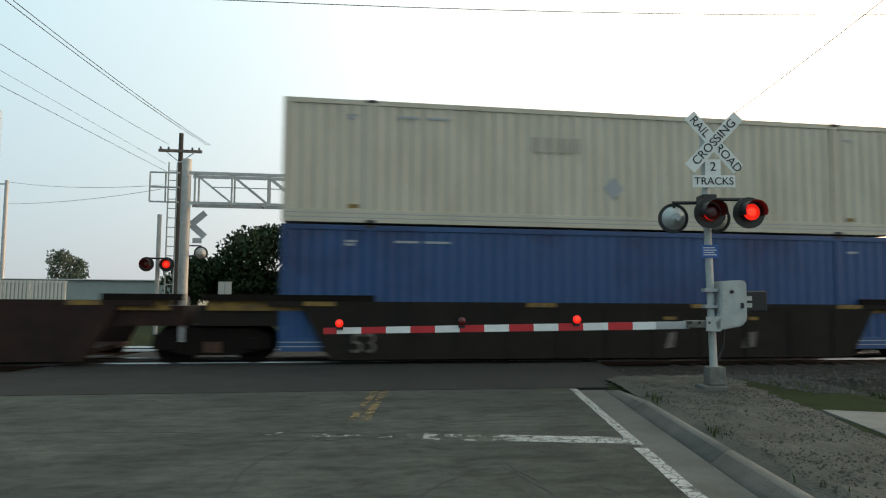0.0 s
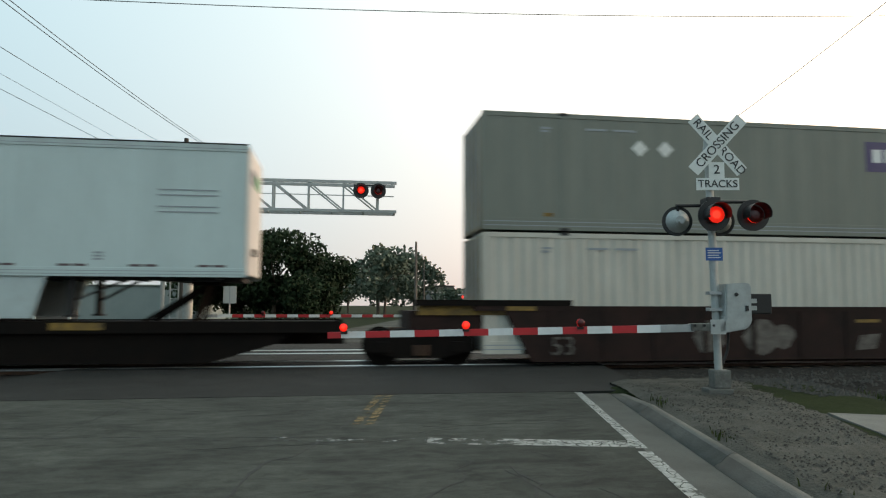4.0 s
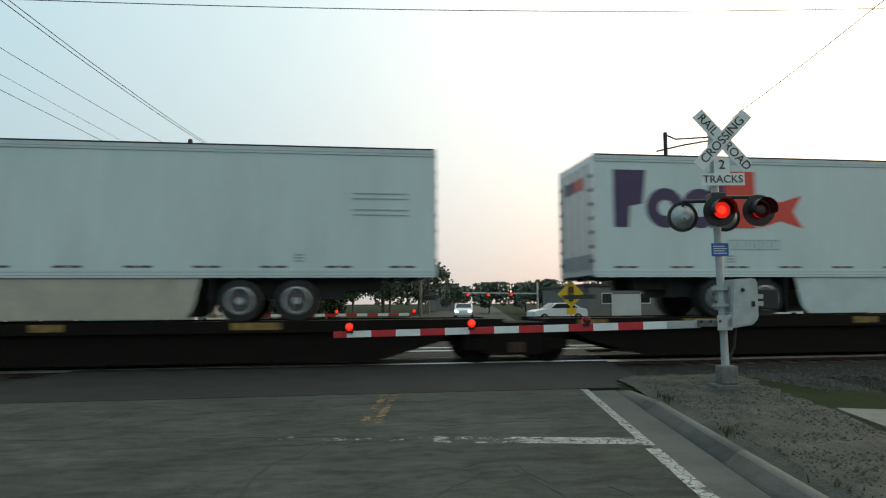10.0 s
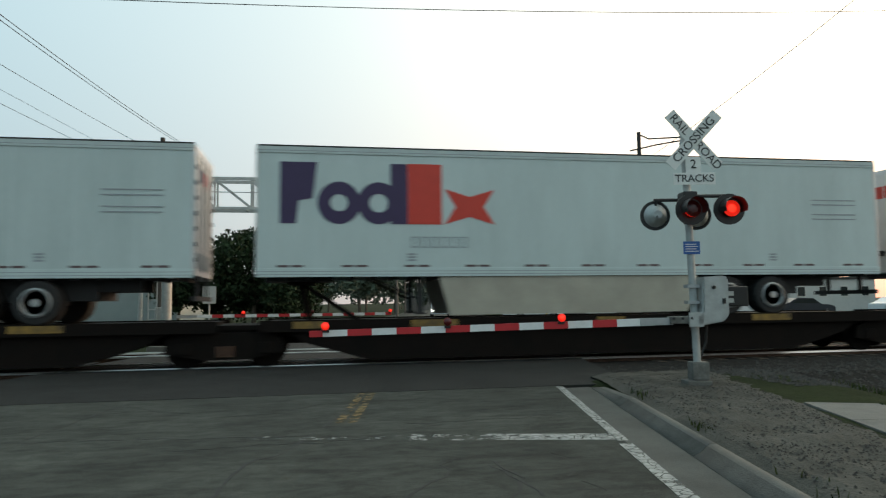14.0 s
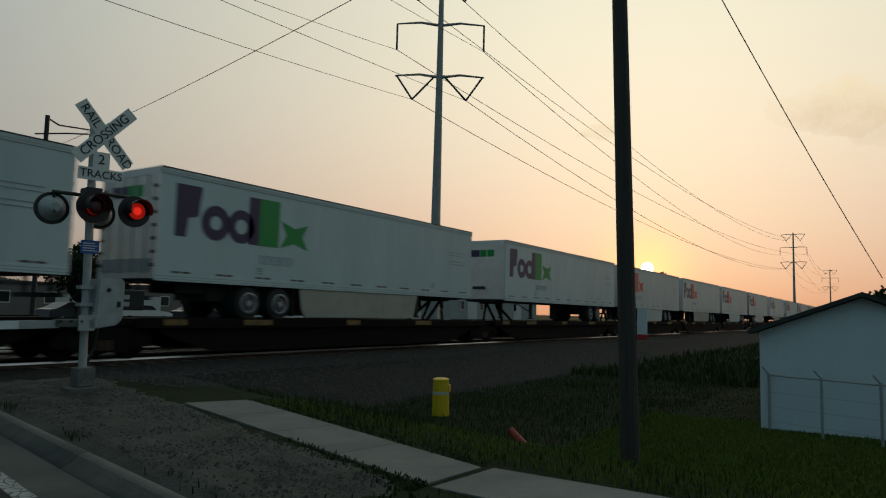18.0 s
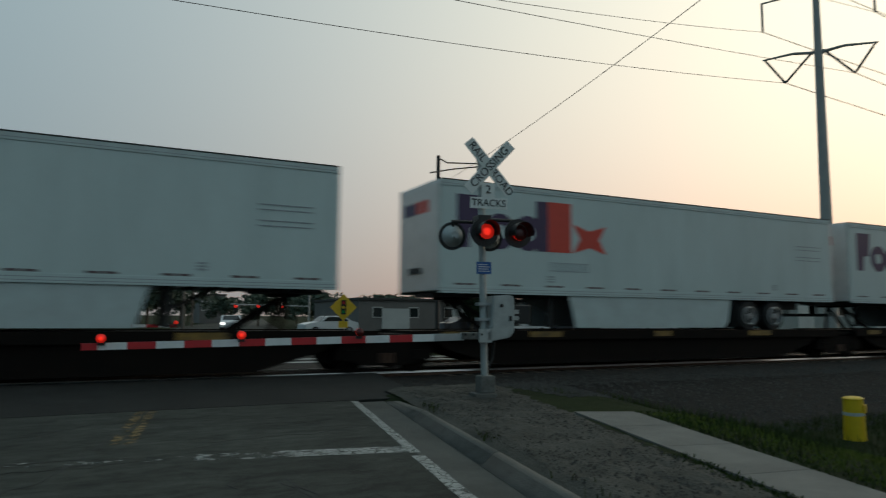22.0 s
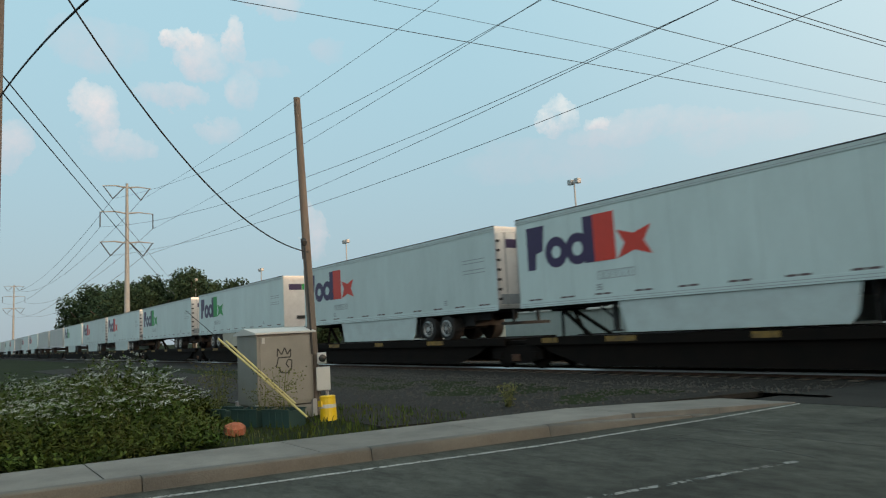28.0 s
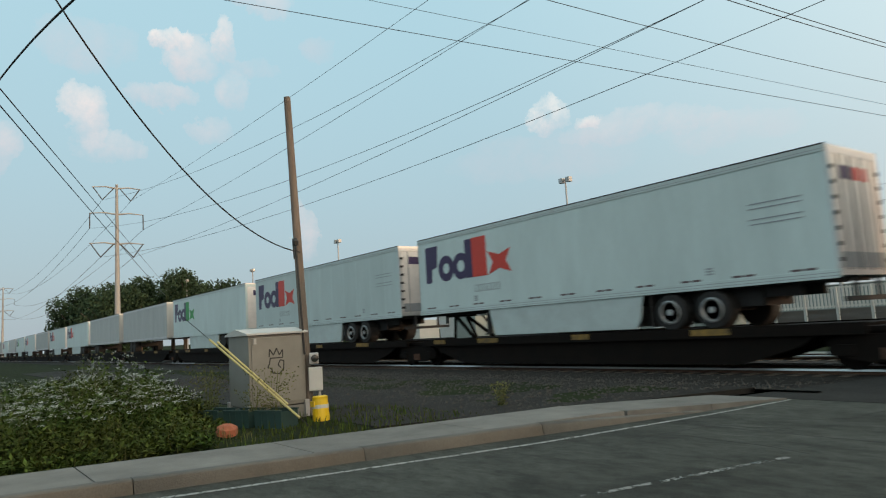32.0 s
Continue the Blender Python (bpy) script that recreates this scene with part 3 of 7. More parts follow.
def ballast(name, x0, x1, foot, foot_z, label):
    bm = bmesh.new()
    n = max(2, int((x1 - x0) / 6))
    rows = []
    for k in range(n + 1):
        x = x0 + (x1 - x0) * k / n
        rows.append([bm.verts.new((x, y, z)) for y, z in ((foot, foot_z), (13.3, -0.13), (15.6, -0.10), (24.4, -0.10), (25.8, -0.45))])
    for a, b in zip(rows, rows[1:]):
        for i in range(4):
            bm.faces.new((a[i], b[i], b[i + 1], a[i + 1]))
    bmesh.ops.recalc_face_normals(bm, faces=bm.faces[:])
    single(name, bm, M_BALLAST, label, "ballast", kind="structure")


ballast("ballast_east", 5.4, 900, 10.3, -1.02, "dark stone ballast under the railway tracks")
ballast("ballast_west", -900, -6.0, 12.25, 0.045, "dark stone ballast under the railway tracks")


def scatter_stones(name, n, place, label, big=0.05):
    rnd = random.Random(name)
    vs, fs = [], []
    for _ in range(n):
        x, y, z = place(rnd)
        r = big * (0.3 + 0.7 * rnd.random() ** 2)
        base = len(vs)
        for a in range(4):
            t = a * 1.57 + rnd.random()
            vs.append((x + r * math.cos(t), y + r * math.sin(t), z - r * 0.2 + r * 0.2 * rnd.random()))
        vs.append((x + r * 0.2 * rnd.uniform(-1, 1), y, z + r * rnd.uniform(0.5, 0.9)))
        fs += [(base + k, base + (k + 1) % 4, base + 4) for k in range(4)]
    single(name, soup(name, vs, fs, M_STONE), None, label, "stones", kind="stuff")


def on_shoulder(r):
    y = r.uniform(3.2, 11.4)
    x = kerb_x(y) + r.uniform(0.2, 1.45 + 0.1 * (y - 3))
    return x, y, ground_z(x, y) + 0.05


scatter_stones("shoulder_stones", 4200, on_shoulder, "loose grey stones on the gravel shoulder", 0.021)
scatter_stones("ballast_stones", 9000, lambda r: (r.choice((r.uniform(5.6, 30), r.uniform(-32, -6.4))), r.uniform(12.9, 15.9), -0.115), "broken dark ballast stones beside the track", 0.06)
scatter_stones("verge_stones", 7000, lambda r: (lambda y: (r.uniform(-30, left_x(y) - 1.7), y, 0.075 - 0.10 * ease(11.8, 12.9, y)))(r.uniform(6.3, 12.9)), "grey stones on the dark ground by the cabinet", 0.05)
scatter_stones("bank_stones", 7000, lambda r: (lambda x, y: (x, y, max(ground_z(x, y) + 0.01, -0.13 - 0.297 * max(0, 13.3 - y))))(7.2 + 33 * r.random() ** 1.4, r.uniform(9.6, 13.4)), "dark stones on the bank below the track", 0.07)
dv = [(-60, 5.6, 0.085), (-9.4, 5.6, 0.085), (-7.9, 9.6, 0.085), (-7.2, 12.4, 0.06), (-60, 12.4, 0.06)]
single("gravel_verge", prism([Vector(p) - Vector((0, 0, 0.1)) for p in dv], (0, 0, 0.1)), M_BALLAST, "dark gravelly ground between pavement and track", "gravel", kind="structure")


# rails and sleepers
def rail_track(y_mid, label):
    for side in (-0.7525, 0.7525):
        y = y_mid + side
        prof = [(y - 0.075, -0.16), (y + 0.075, -0.16), (y + 0.02, -0.12), (y + 0.02, -0.05), (y + 0.034, -0.035), (y + 0.034, -0.02), (y - 0.034, -0.02), (y - 0.034, -0.035), (y - 0.02, -0.05), (y - 0.02, -0.12)]
        t = thing("rail", label, "rail", group="railway rails", kind="structure")
        part("web", prism([(-900, a, b) for a, b in prof], (1800, 0, 0)), M_RUST, t)
        part("head", prism([(-900, y + a, z) for a, z in ((-0.037, -0.0195), (-0.022, 0.026), (-0.012, 0.036), (0.012, 0.036), (0.022, 0.026), (0.037, -0.0195))], (1800, 0, 0)), M_STEEL, t, "worn bright running surface")


rail_track(17.42, "steel rail with a worn bright top")
rail_track(21.75, "steel rail of the second track")
sl = bmesh.new()
for k in range(-75, 75):
    x = k * 0.56 * 1.0
    for y in (17.42, 21.75):
        if not -7 < x < 8:
            box(x - 0.11, x + 0.11, y - 1.3, y + 1.3, -0.2, -0.085, bm=sl)
single("sleepers", sl, M_BARK, "dark wooden sleepers sunk in the ballast", "sleepers", kind="stuff")
for y in (16.5, 18.35, 20.8, 22.7):
    bm = box(left_x(y) - 0.7, kerb_x(y) + 0.6, y - 0.13, y + 0.13, -0.02, 0.011)
    single("crossing_strip", bm, M_TYRE, "black rubber strip beside a rail in the crossing", "strip", kind="structure")


# ---- road markings, kerbs, pavements ----
def ragged(name, x0, y0, x1, y1, w, mat, label, seed, bits=14):
    """A painted line with slightly uneven edges."""
    rnd = random.Random(seed)
    bm = bmesh.new()
    d = Vector((x1 - x0, y1 - y0, 0))
    n = Vector((-d.y, d.x, 0)).normalized() * w / 2
    rows = []
    for k in range(bits + 1):
        c = Vector((x0, y0, 0.005)) + d * (k / bits)
        rows.append((bm.verts.new(c - n * rnd.uniform(0.86, 1.0)), bm.verts.new(c + n * rnd.uniform(0.86, 1.0))))
    for a, b in zip(rows, rows[1:]):
        bm.faces.new((a[0], b[0], b[1], a[1]))
    bmesh.ops.recalc_face_normals(bm, faces=bm.faces[:])
    single(name, bm, mat, label, "marking", kind="structure")


ragged("edge_line", 3.06, 6.85, 3.98, 11.3, 0.13, M_PAINT, "worn white edge line", 1, 30)
ragged("edge_line", 1.05, -3.0, 3.02, 6.7, 0.15, M_PAINT, "worn white edge line", 2, 60)
ragged("stop_line", 1.95, 7.32, 3.06, 7.07, 0.36, M_PAINT, "worn white stop line across the lane", 3, 12)
ragged("stop_line", 0.95, 7.54, 1.948, 7.3205, 0.36, M_PAINTMID, "cracked part of the white stop line", 33, 12)
ragged("stop_line", -0.75, 7.90, 0.948, 7.5405, 0.22, M_PAINTGONE, "nearly worn away end of the stop line", 4, 18)
for off, sd in ((-0.02, 5), (0.14, 6)):
    ragged("centre_line", 0.24 + off, 8.6, 0.70 + off, 11.38, 0.12, M_PAINTY, "worn yellow centre line", sd, 20)
    ragged("centre_line", -1.3 + off, 0.5, 0.2 + off, 8.4, 0.10, M_PAINTYGONE, "almost vanished yellow centre line", sd + 10, 30)
WEST_EDGE = ((-8.35, -1.0), (-7.47, 2.32), (-6.59, 6.27), (-6.17, 9.4), (-6.0, 11.36))
for k, ((xa, ya), (xb, yb)) in enumerate(zip(WEST_EDGE, WEST_EDGE[1:])):
    ragged("edge_line", xa, ya, xb, yb, 0.095 - 0.008 * k, M_PAINT, "thin white edge line by the far kerb", 7 + k, 14)
ragged("lane_line", -4.40, 4.6, -3.87, 7.05, 0.085, M_PAINTOLD, "worn white lane line", 11, 18)
ragged("lane_line", -5.9, -4, -5.2, 0.6, 0.10, M_PAINTOLD, "worn white lane line", 12, 14)


def crack(points, w, seed, label="dark crack in the road surface"):
    """A wandering dark crack along a few bends."""
    rnd = random.Random(seed)
    bm = bmesh.new()
    for (xa, ya), (xb, yb) in zip(points, points[1:]):
        a, b = Vector((xa, ya, 0.0015)), Vector((xb, yb, 0.0015))
        n = max(2, int((b - a).length / 0.14))
        side = Vector((a.y - b.y, b.x - a.x, 0)).normalized()
        bend = [a.lerp(b, k / n) + side * rnd.gauss(0, 0.018) * (0 < k < n) for k in range(n + 1)]
        for p, q in zip(bend, bend[1:]):
            if rnd.random() < 0.1:
                continue
            h = side * w * rnd.uniform(0.25, 0.75)
            prism([p - h, q - h, q + h, p + h], (0, 0, 0.0012), bm)
    single("road_crack", bm, M_CRACK, label, "crack", kind="structure")


crack([(-6.0, 8.45), (-3.55, 8.3), (-2.38, 8.21), (-0.69, 7.96), (0.04, 7.93)], 0.030, 1, "long dark joint across the road")
crack([(-3.18, 8.42), (-3.10, 8.76), (-2.96, 10.1), (-2.80, 11.0), (-2.6, 11.36)], 0.022, 2)
crack([(-1.05, 4.2), (-0.84, 5.54), (-0.77, 5.98), (-0.67, 6.67), (-0.34, 7.12), (0.23, 9.1), (0.68, 11.3)], 0.026, 3, "dark seam between the lanes")
crack([(-1.22, 9.49), (-0.54, 9.61), (0.06, 10.4)], 0.024, 4)
crack([(-5.85, 7.16), (-5.6, 8.4)], 0.03, 5)
crack([(1.62, 5.1), (1.55, 5.9), (1.42, 6.3)], 0.02, 6)
crack([(2.2, 5.0), (2.0, 5.6), (2.3, 6.2), (1.9, 6.9)], 0.014, 7)
crack([(0.9, 8.0), (1.6, 8.3), (2.1, 9.2), (3.0, 9.5)], 0.012, 8)
crack([(kerb_x(y) - 0.62, y) for y in (-2, 3, 7, 11.3)], 0.022, 9, "dark seam between road and gutter")
rnd = random.Random(77)
for k in range(11):
    x, y = rnd.uniform(-6.5, 2.4), rnd.uniform(2.5, 11)
    a = rnd.choice((0.05, 1.4, 1.45, 0.12, 2.6)) + rnd.uniform(-0.2, 0.2)
    bm = bmesh.new()
    p = Vector((x, y, 0.0015))
    for s in range(rnd.randint(6, 14)):
        a2 = a + rnd.uniform(-0.6, 0.6)
        q = p + Vector((math.cos(a2), math.sin(a2), 0)) * rnd.uniform(0.12, 0.3)
        if left_x(q.y) + 0.3 < q.x < kerb_x(q.y) - 0.9 and q.y < 11.3:
            n = Vector((-math.sin(a2), math.cos(a2), 0)) * rnd.uniform(0.006, 0.014)
            prism([p - n, q - n, q + n, p + n], (0, 0, 0.0015), bm)
        p = q
    if len(bm.verts):
        single("road_crack", bm, M_CRACK, "dark crack in the road surface", "crack", kind="structure")
    else:
        bm.free()


def kerb_run(name, x_of, y0, y1, piece, width, height, label, side, batter, face):
    t = thing(name, label, "kerb", kind="structure")
    y = y0
    while y < y1 - 0.01:
        e = min(y + piece, y1)
        pts = []
        for yy in (y + 0.006, e - 0.006):
            h = 0.01 + height * (1 - ease(y1 - 1.6, y1, yy))
            x = x_of(yy)
            f = h / (height + 0.01)
            prof = [(-batter, -0.2), (-batter, 0.007), (-batter * 0.55, 0.010 + 0.30 * height * f), (-0.012, h * 0.84), (0.012, h * 0.965), (0.04, h), (width * 0.8, h * 0.985), (width, h * 0.8), (width, -0.2)]
            pts.append([(x + side * dx, yy, z) for dx, z in prof])
        bm = bmesh.new()
        a, b = [[bm.verts.new(p) for p in q] for q in pts]
        m = len(a)
        for i in range(m):
            q = bm.faces.new((a[i], a[(i + 1) % m], b[(i + 1) % m], b[i]))
            q.material_index, q.smooth = int(i in (1, 2)), 1 <= i <= 6
        bm.faces.new(a[::-1])
        bm.faces.new(b)
        bmesh.ops.recalc_face_normals(bm, faces=bm.faces[:])
        part("kerb_stone", bm, M_KERB, t).data.materials.append(face)
        y = e


kerb_run("kerb_east", kerb_x, -30, 11.0, 3.0, 0.10, 0.105, "low weathered concrete kerb", 1, 0.15, M_KERBFACE)
kerb_run("kerb_west", left_x, -30, 9.6, 2.45, 0.17, 0.14, "concrete kerb stained brown", -1, 0.04, M_KERBBROWN)


def slab_path(name, corners, n, z0, z1, label):
    """A pavement of n slabs between the ends of two edges."""
    t = thing(name, label, "pavement", kind="structure")
    (ax, ay), (bx, by), (cx, cy), (dx, dy) = corners
    for k in range(n):
        u, v = (k + 0.004) / n, (k + 0.996) / n
        q = []
        for (px, py, qx, qy) in ((ax, ay, dx, dy), (bx, by, cx, cy)):
            for w in (u, v):
                q.append((px + (qx - px) * w, py + (qy - py) * w, z0 + (z1 - z0) * w))
        part("slab", prism([q[0], q[2], q[3], q[1]], (0, 0, -0.14)), M_CONC, t)


slab_path("pavement_west", [(left_x(-12) - 0.175, -12), (left_x(-12) - 1.45, -12), (left_x(8.3) - 1.45, 8.3), (left_x(8.3) - 0.175, 8.3)], 9, 0.145, 0.14, "pale concrete pavement with joints")
slab_path("pavement_apron", [(left_x(8.34) - 0.175, 8.34), (left_x(8.34) - 1.45, 8.34), (left_x(11.4) - 1.5, 11.4), (left_x(11.4) - 0.01, 11.4)], 2, 0.135, 0.018, "worn concrete apron sloping to the crossing")
slab_path("pavement_east", [(4.52, 3.05), (5.30, 3.0), (6.92, 7.75), (6.12, 8.1)], 4, 0.108, 0.108, "pale concrete pavement crossing the verge")
slab_path("pavement_corner", [(4.25, -6), (5.25, -6), (5.36, 2.92), (4.5, 2.98)], 6, 0.10, 0.104, "concrete pavement with a broken joint")

# ---- the train ----
SPEED = 16.65
NEAR_Y = 16.12          # near side of the trailers
MID_Y = NEAR_Y + 1.295
LONG = 16.15


def wheel_parts(parent, x, y, r, w, full):
    t = part("wheel", lathe([(r * 0.6, -w / 2), (r * 0.93, -w / 2), (r, -w / 2 + 0.04), (r, w / 2 - 0.04), (r * 0.93, w / 2), (r * 0.6, w / 2)], 22, pose(x, y, r + 1.03, 90)), M_TYRE, parent, "black rubber tyre on a pale rim")
    if not full:
        return
    s = -1 if y < 0 else 1
    rim = lathe([(r * 0.62, 0), (r * 0.66, 0.03), (r * 0.58, 0.05), (r * 0.42, -0.06), (r * 0.15, -0.06)], 22)
    rim.transform(pose(x, y + s * w / 2, r + 1.03, -90 * s))
    part("rim", rim, M_RIM, t, "pale steel rim")
    part("hub", rod((x, y + s * (w / 2 - 0.06), r + 1.03), (x, y + s * (w / 2 + 0.05), r + 1.03), r * 0.17, seg=12), M_GALV, t)


def emblem(parent, s, accent, full):
    """The carrier's mark as plain shapes: wedge, two rings and a bar in purple, then a block and a star."""
    y = s * 1.302

    def at(x):
        return x if s < 0 else LONG - x

    def flat(name, pts, mat, deep=0.006):
        part(name, prism([(at(px), y, pz) for px, pz in pts], (0, -s * deep, 0)), mat, parent)

    flat("emblem_wedge", [(0.52, 3.27), (0.88, 3.27), (0.94, 3.80), (1.26, 3.86), (1.36, 4.70), (0.52, 4.70)], M_PURPLE)
    for cx in (1.86, 2.78):
        part("emblem_ring", ring(0.20 if cx < 2 else 0.22, 0.50, 0.006, 24, pose(at(cx), y - (0.006 if s > 0 else 0), 3.76)), M_PURPLE, parent)
    flat("emblem_bar", [(3.06, 3.27), (3.46, 3.27), (3.46, 4.70), (3.06, 4.70)], M_PURPLE)
    flat("emblem_block", [(3.465, 3.27), (4.28, 3.27), (4.28, 4.71), (3.465, 4.71)], accent)
    star = []
    for k in range(8):
        a, q = math.pi * (k + 1) / 4, (0.40, 1.0)[k % 2 == 0]
        star.append((4.96 + 0.86 * q * math.cos(a), 3.70 + 0.60 * q * math.sin(a)))
    flat("emblem_star", star, accent)
    if not full:
        return
    marks = bmesh.new()
    for k in range(6):
        for x0, x1, z0, z1 in ((0, 0.17, 2.72, 2.745), (0, 0.17, 2.955, 2.98), (0, 0.025, 2.745, 2.955), (0.145, 0.17, 2.745, 2.955)):
            xa, xb = sorted((at(3.54 + k * 0.235 + x0), at(3.54 + k * 0.235 + x1)))
            box(xa, xb, *sorted((y, y - s * 0.004)), z0, z1, bm=marks)
    tagged(part("small_print", marks, M_GREYINK, parent, "row of small grey outline marks"), kind="stuff")
    lines = bmesh.new()
    for z in (3.98, 3.86, 3.60, 3.48):
        xa, xb = sorted((at(14.2), at(15.5)))
        box(xa, xb, *sorted((y, y - s * 0.004)), z, z + 0.03, bm=lines)
    for x in (3.45, 12.9):
        for z in (2.40, 2.47, 2.54):
            xa, xb = sorted((at(x), at(x + 0.2)))
            box(xa, xb, *sorted((y, y - s * 0.004)), z, z + 0.045, bm=lines)
    tagged(part("small_print", lines, M_GREYINK, parent, "lines of small grey print"), kind="stuff")


def build_trailer(accent, plain, turn, full, skirt):
    """A box trailer, doors at x 0; near side is the one that faces the road when it rides."""
    near = 1 if turn else -1
    t = thing("freight_trailer", "", "trailer")
    if plain:
        tagged(t, "dirty pale grey freight trailer riding on a flat wagon")
    elif accent is M_GREEN:
        tagged(t, "white box trailer with purple and green emblem, on a flat wagon")
    else:
        tagged(t, "white box trailer with purple and orange emblem, on a flat wagon")
    skin = M_WHITE if not plain else M_GREYBOX
    part("body", box(0.03, LONG - 0.03, -1.293, 1.293, 2.18, 5.02), skin, t)
    part("roof", box(0.02, LONG - 0.02, -1.28, 1.28, 5.02, 5.085, 0.02), M_RAILALU, t, "thin aluminium roof")
    for s in (-1, 1):
        y0, y1 = sorted((s * 1.285, s * 1.31))
        part("bottom_rail", box(0, LONG, y0, y1, 2.04, 2.24, 0.006), M_RAILALU if plain else M_WHITE, t, "bottom side rail")
        part("top_rail", box(0, LONG, y0, y1, 4.90, 5.055, 0.006), M_RAILALU if plain else M_SKIRT, t, "top side rail")
        part("roof_edge", box(0.01, LONG - 0.01, *sorted((s * 1.28, s * 1.313)), 5.056, 5.09), M_CHASSIS, t, "dark roof edge")
        if full and s == near:
            for z in (2.09, 2.16, 4.955):
                part("rail_groove", box(0.01, LONG - 0.01, *sorted((s * 1.309, s * 1.3115)), z, z + 0.014), M_GREYINK, t)
    if full:
        s = near
        marks = bmesh.new()
        for k in range(11):
            for o in (0, 0.32):
                x = 0.5 + k * 1.46 + o
                box(x, x + 0.27, *sorted((s * 1.294, s * 1.2985)), 2.262, 2.315, bm=marks)
        tagged(part("reflector_strip", marks, M_PLATE, t, "red and white reflector dashes"), kind="stuff")
        rivet = bmesh.new()
        for k in range(1, 13):
            x = k * LONG / 13
            box(x - 0.02, x + 0.02, *sorted((s * 1.292, s * 1.2955)), 2.25, 4.96, bm=rivet)
        tagged(part("panel_seam", rivet, skin, t), kind="stuff")
        fr = bmesh.new()
        for args in ((-0.02, 0.05, -1.30, -1.18, 2.1, 5.05), (-0.02, 0.05, 1.18, 1.30, 2.1, 5.05), (-0.02, 0.05, -1.18, 1.18, 4.86, 5.05), (-0.02, 0.05, -1.18, 1.18, 2.1, 2.24)):
            box(*args, bm=fr)
        part("rear_frame", fr, M_RAILALU, t)
        hinge = bmesh.new()
        for zz in (2.4, 2.75, 3.1, 3.45, 3.8, 4.15, 4.5):
            for sy in (-1, 1):
                box(-0.04, -0.02, *sorted((sy * 1.10, sy * 1.28)), zz, zz + 0.09, bm=hinge)
        tagged(part("hinge_strip", hinge, M_CHASSIS, t), kind="stuff")
    for s in (-1, 1):
        y0, y1 = sorted((s * 0.01, s * 1.17))
        d = part("rear_door", box(-0.012, 0.028, y0, y1, 2.245, 4.855, 0.006), M_DOOR if not plain else M_GREYBOX, t, "rear door with lock rods")
        if full:
            part("kick_plate", box(-0.018, -0.0125, *sorted((s * 0.03, s * 1.15)), 2.26, 2.62), M_GREYINK, d, "scuffed grey lower panel")
            for yy in (0.28, 0.85):
                part("lock_rod", rod((-0.035, s * yy, 2.2), (-0.035, s * yy, 4.85), 0.017, seg=8), M_GALV, d)
    if not plain:
        for y0, y1, mat in ((0.10, 0.80, M_PURPLE), (-0.22, 0.09, accent), (-0.62, -0.30, accent)):
            part("door_emblem", box(-0.017, -0.0125, y0, y1, 4.30, 4.62), mat, t)
    part("front_wall", box(LONG - 0.03, LONG + 0.02, -1.27, 1.27, 2.1, 5.04, 0.03), M_DOOR if not plain else skin, t)
    if not plain:
        for y0, y1, mat in ((-0.95, -0.15, M_PURPLE), (-0.13, 0.25, accent), (0.29, 0.68, accent)):
            part("front_emblem", box(LONG + 0.021, LONG + 0.026, y0, y1, 4.25, 4.60), mat, t)
    if full:
        part("air_fitting", box(LONG + 0.02, LONG + 0.07, -0.5, 0.2, 2.6, 2.75), M_CHASSIS, t)
        part("rear_bumper", box(-0.05, 0.05, -1.15, 1.15, 1.52, 1.63), M_CHASSIS, t)
        for yy in (-0.6, 0.6):
            part("bumper_post", box(-0.02, 0.05, yy - 0.05, yy + 0.05, 1.6, 2.1), M_CHASSIS, t)
            part("frame_rail", box(1.2, 5.9, yy - 0.08, yy + 0.08, 1.75, 2.05), M_CHASSIS, t)
        cross = bmesh.new()
        for k in range(30):
            box(0.4 + k * 0.52, 0.46 + k * 0.52, -1.25, 1.25, 2.0, 2.1, bm=cross)
        tagged(part("underframe", cross, M_CHASSIS, t), kind="stuff")
    part("slider", box(2.1, 5.3, -0.75, 0.75, 1.55, 1.9), M_CHASSIS, t, "black suspension slider")
    for x in (3.20, 4.45):
        part("axle", rod((x, -1.0, 1.53), (x, 1.0, 1.53), 0.07), M_CHASSIS, t)
        for s in (-1, 1):
            wheel_parts(t, x, s * 1.02, 0.49, 0.5, full and s == near)
    for s in (-1, 1):
        part("mud_flap", box(5.05, 5.08, *sorted((s * 0.75, s * 1.26)), 1.15, 2.0), M_TYRE, t)
        if skirt and not plain and (full or s == near):
            y = s * 1.27
            part("side_skirt", prism([(5.30, y, 2.035), (11.95, y, 2.035), (11.70, y, 1.13), (5.62, y, 1.13), (5.45, y, 1.35)], (0, -s * 0.03, 0)), skirt, t, "dirty beige side skirt" if skirt is M_BEIGE else "smooth white side skirt")
            if full and s == near:
                for x in (7.6, 9.7):
                    part("skirt_seam", box(x, x + 0.02, *sorted((y + s * 0.001, y + s * 0.004)), 1.14, 2.03), skirt, t)
        if full:
            lg = part("landing_leg", box(12.3, 12.44, *sorted((s * 0.85, s * 0.98)), 1.2, 2.02), M_CHASSIS, t)
            part("foot", box(12.25, 12.49, *sorted((s * 0.78, s * 1.05)), 1.15, 1.2), M_CHASSIS, lg)
            part("leg_brace", bar((12.37, s * 0.9, 1.5), (13.4, s * 0.5, 2.0), 0.05, 0.05), M_CHASSIS, t)
    part("coupler_plate", box(14.4, 16.0, -0.7, 0.7, 1.96, 2.06), M_CHASSIS, t)
    if not plain:
        emblem(t, near, accent, full)
    return t


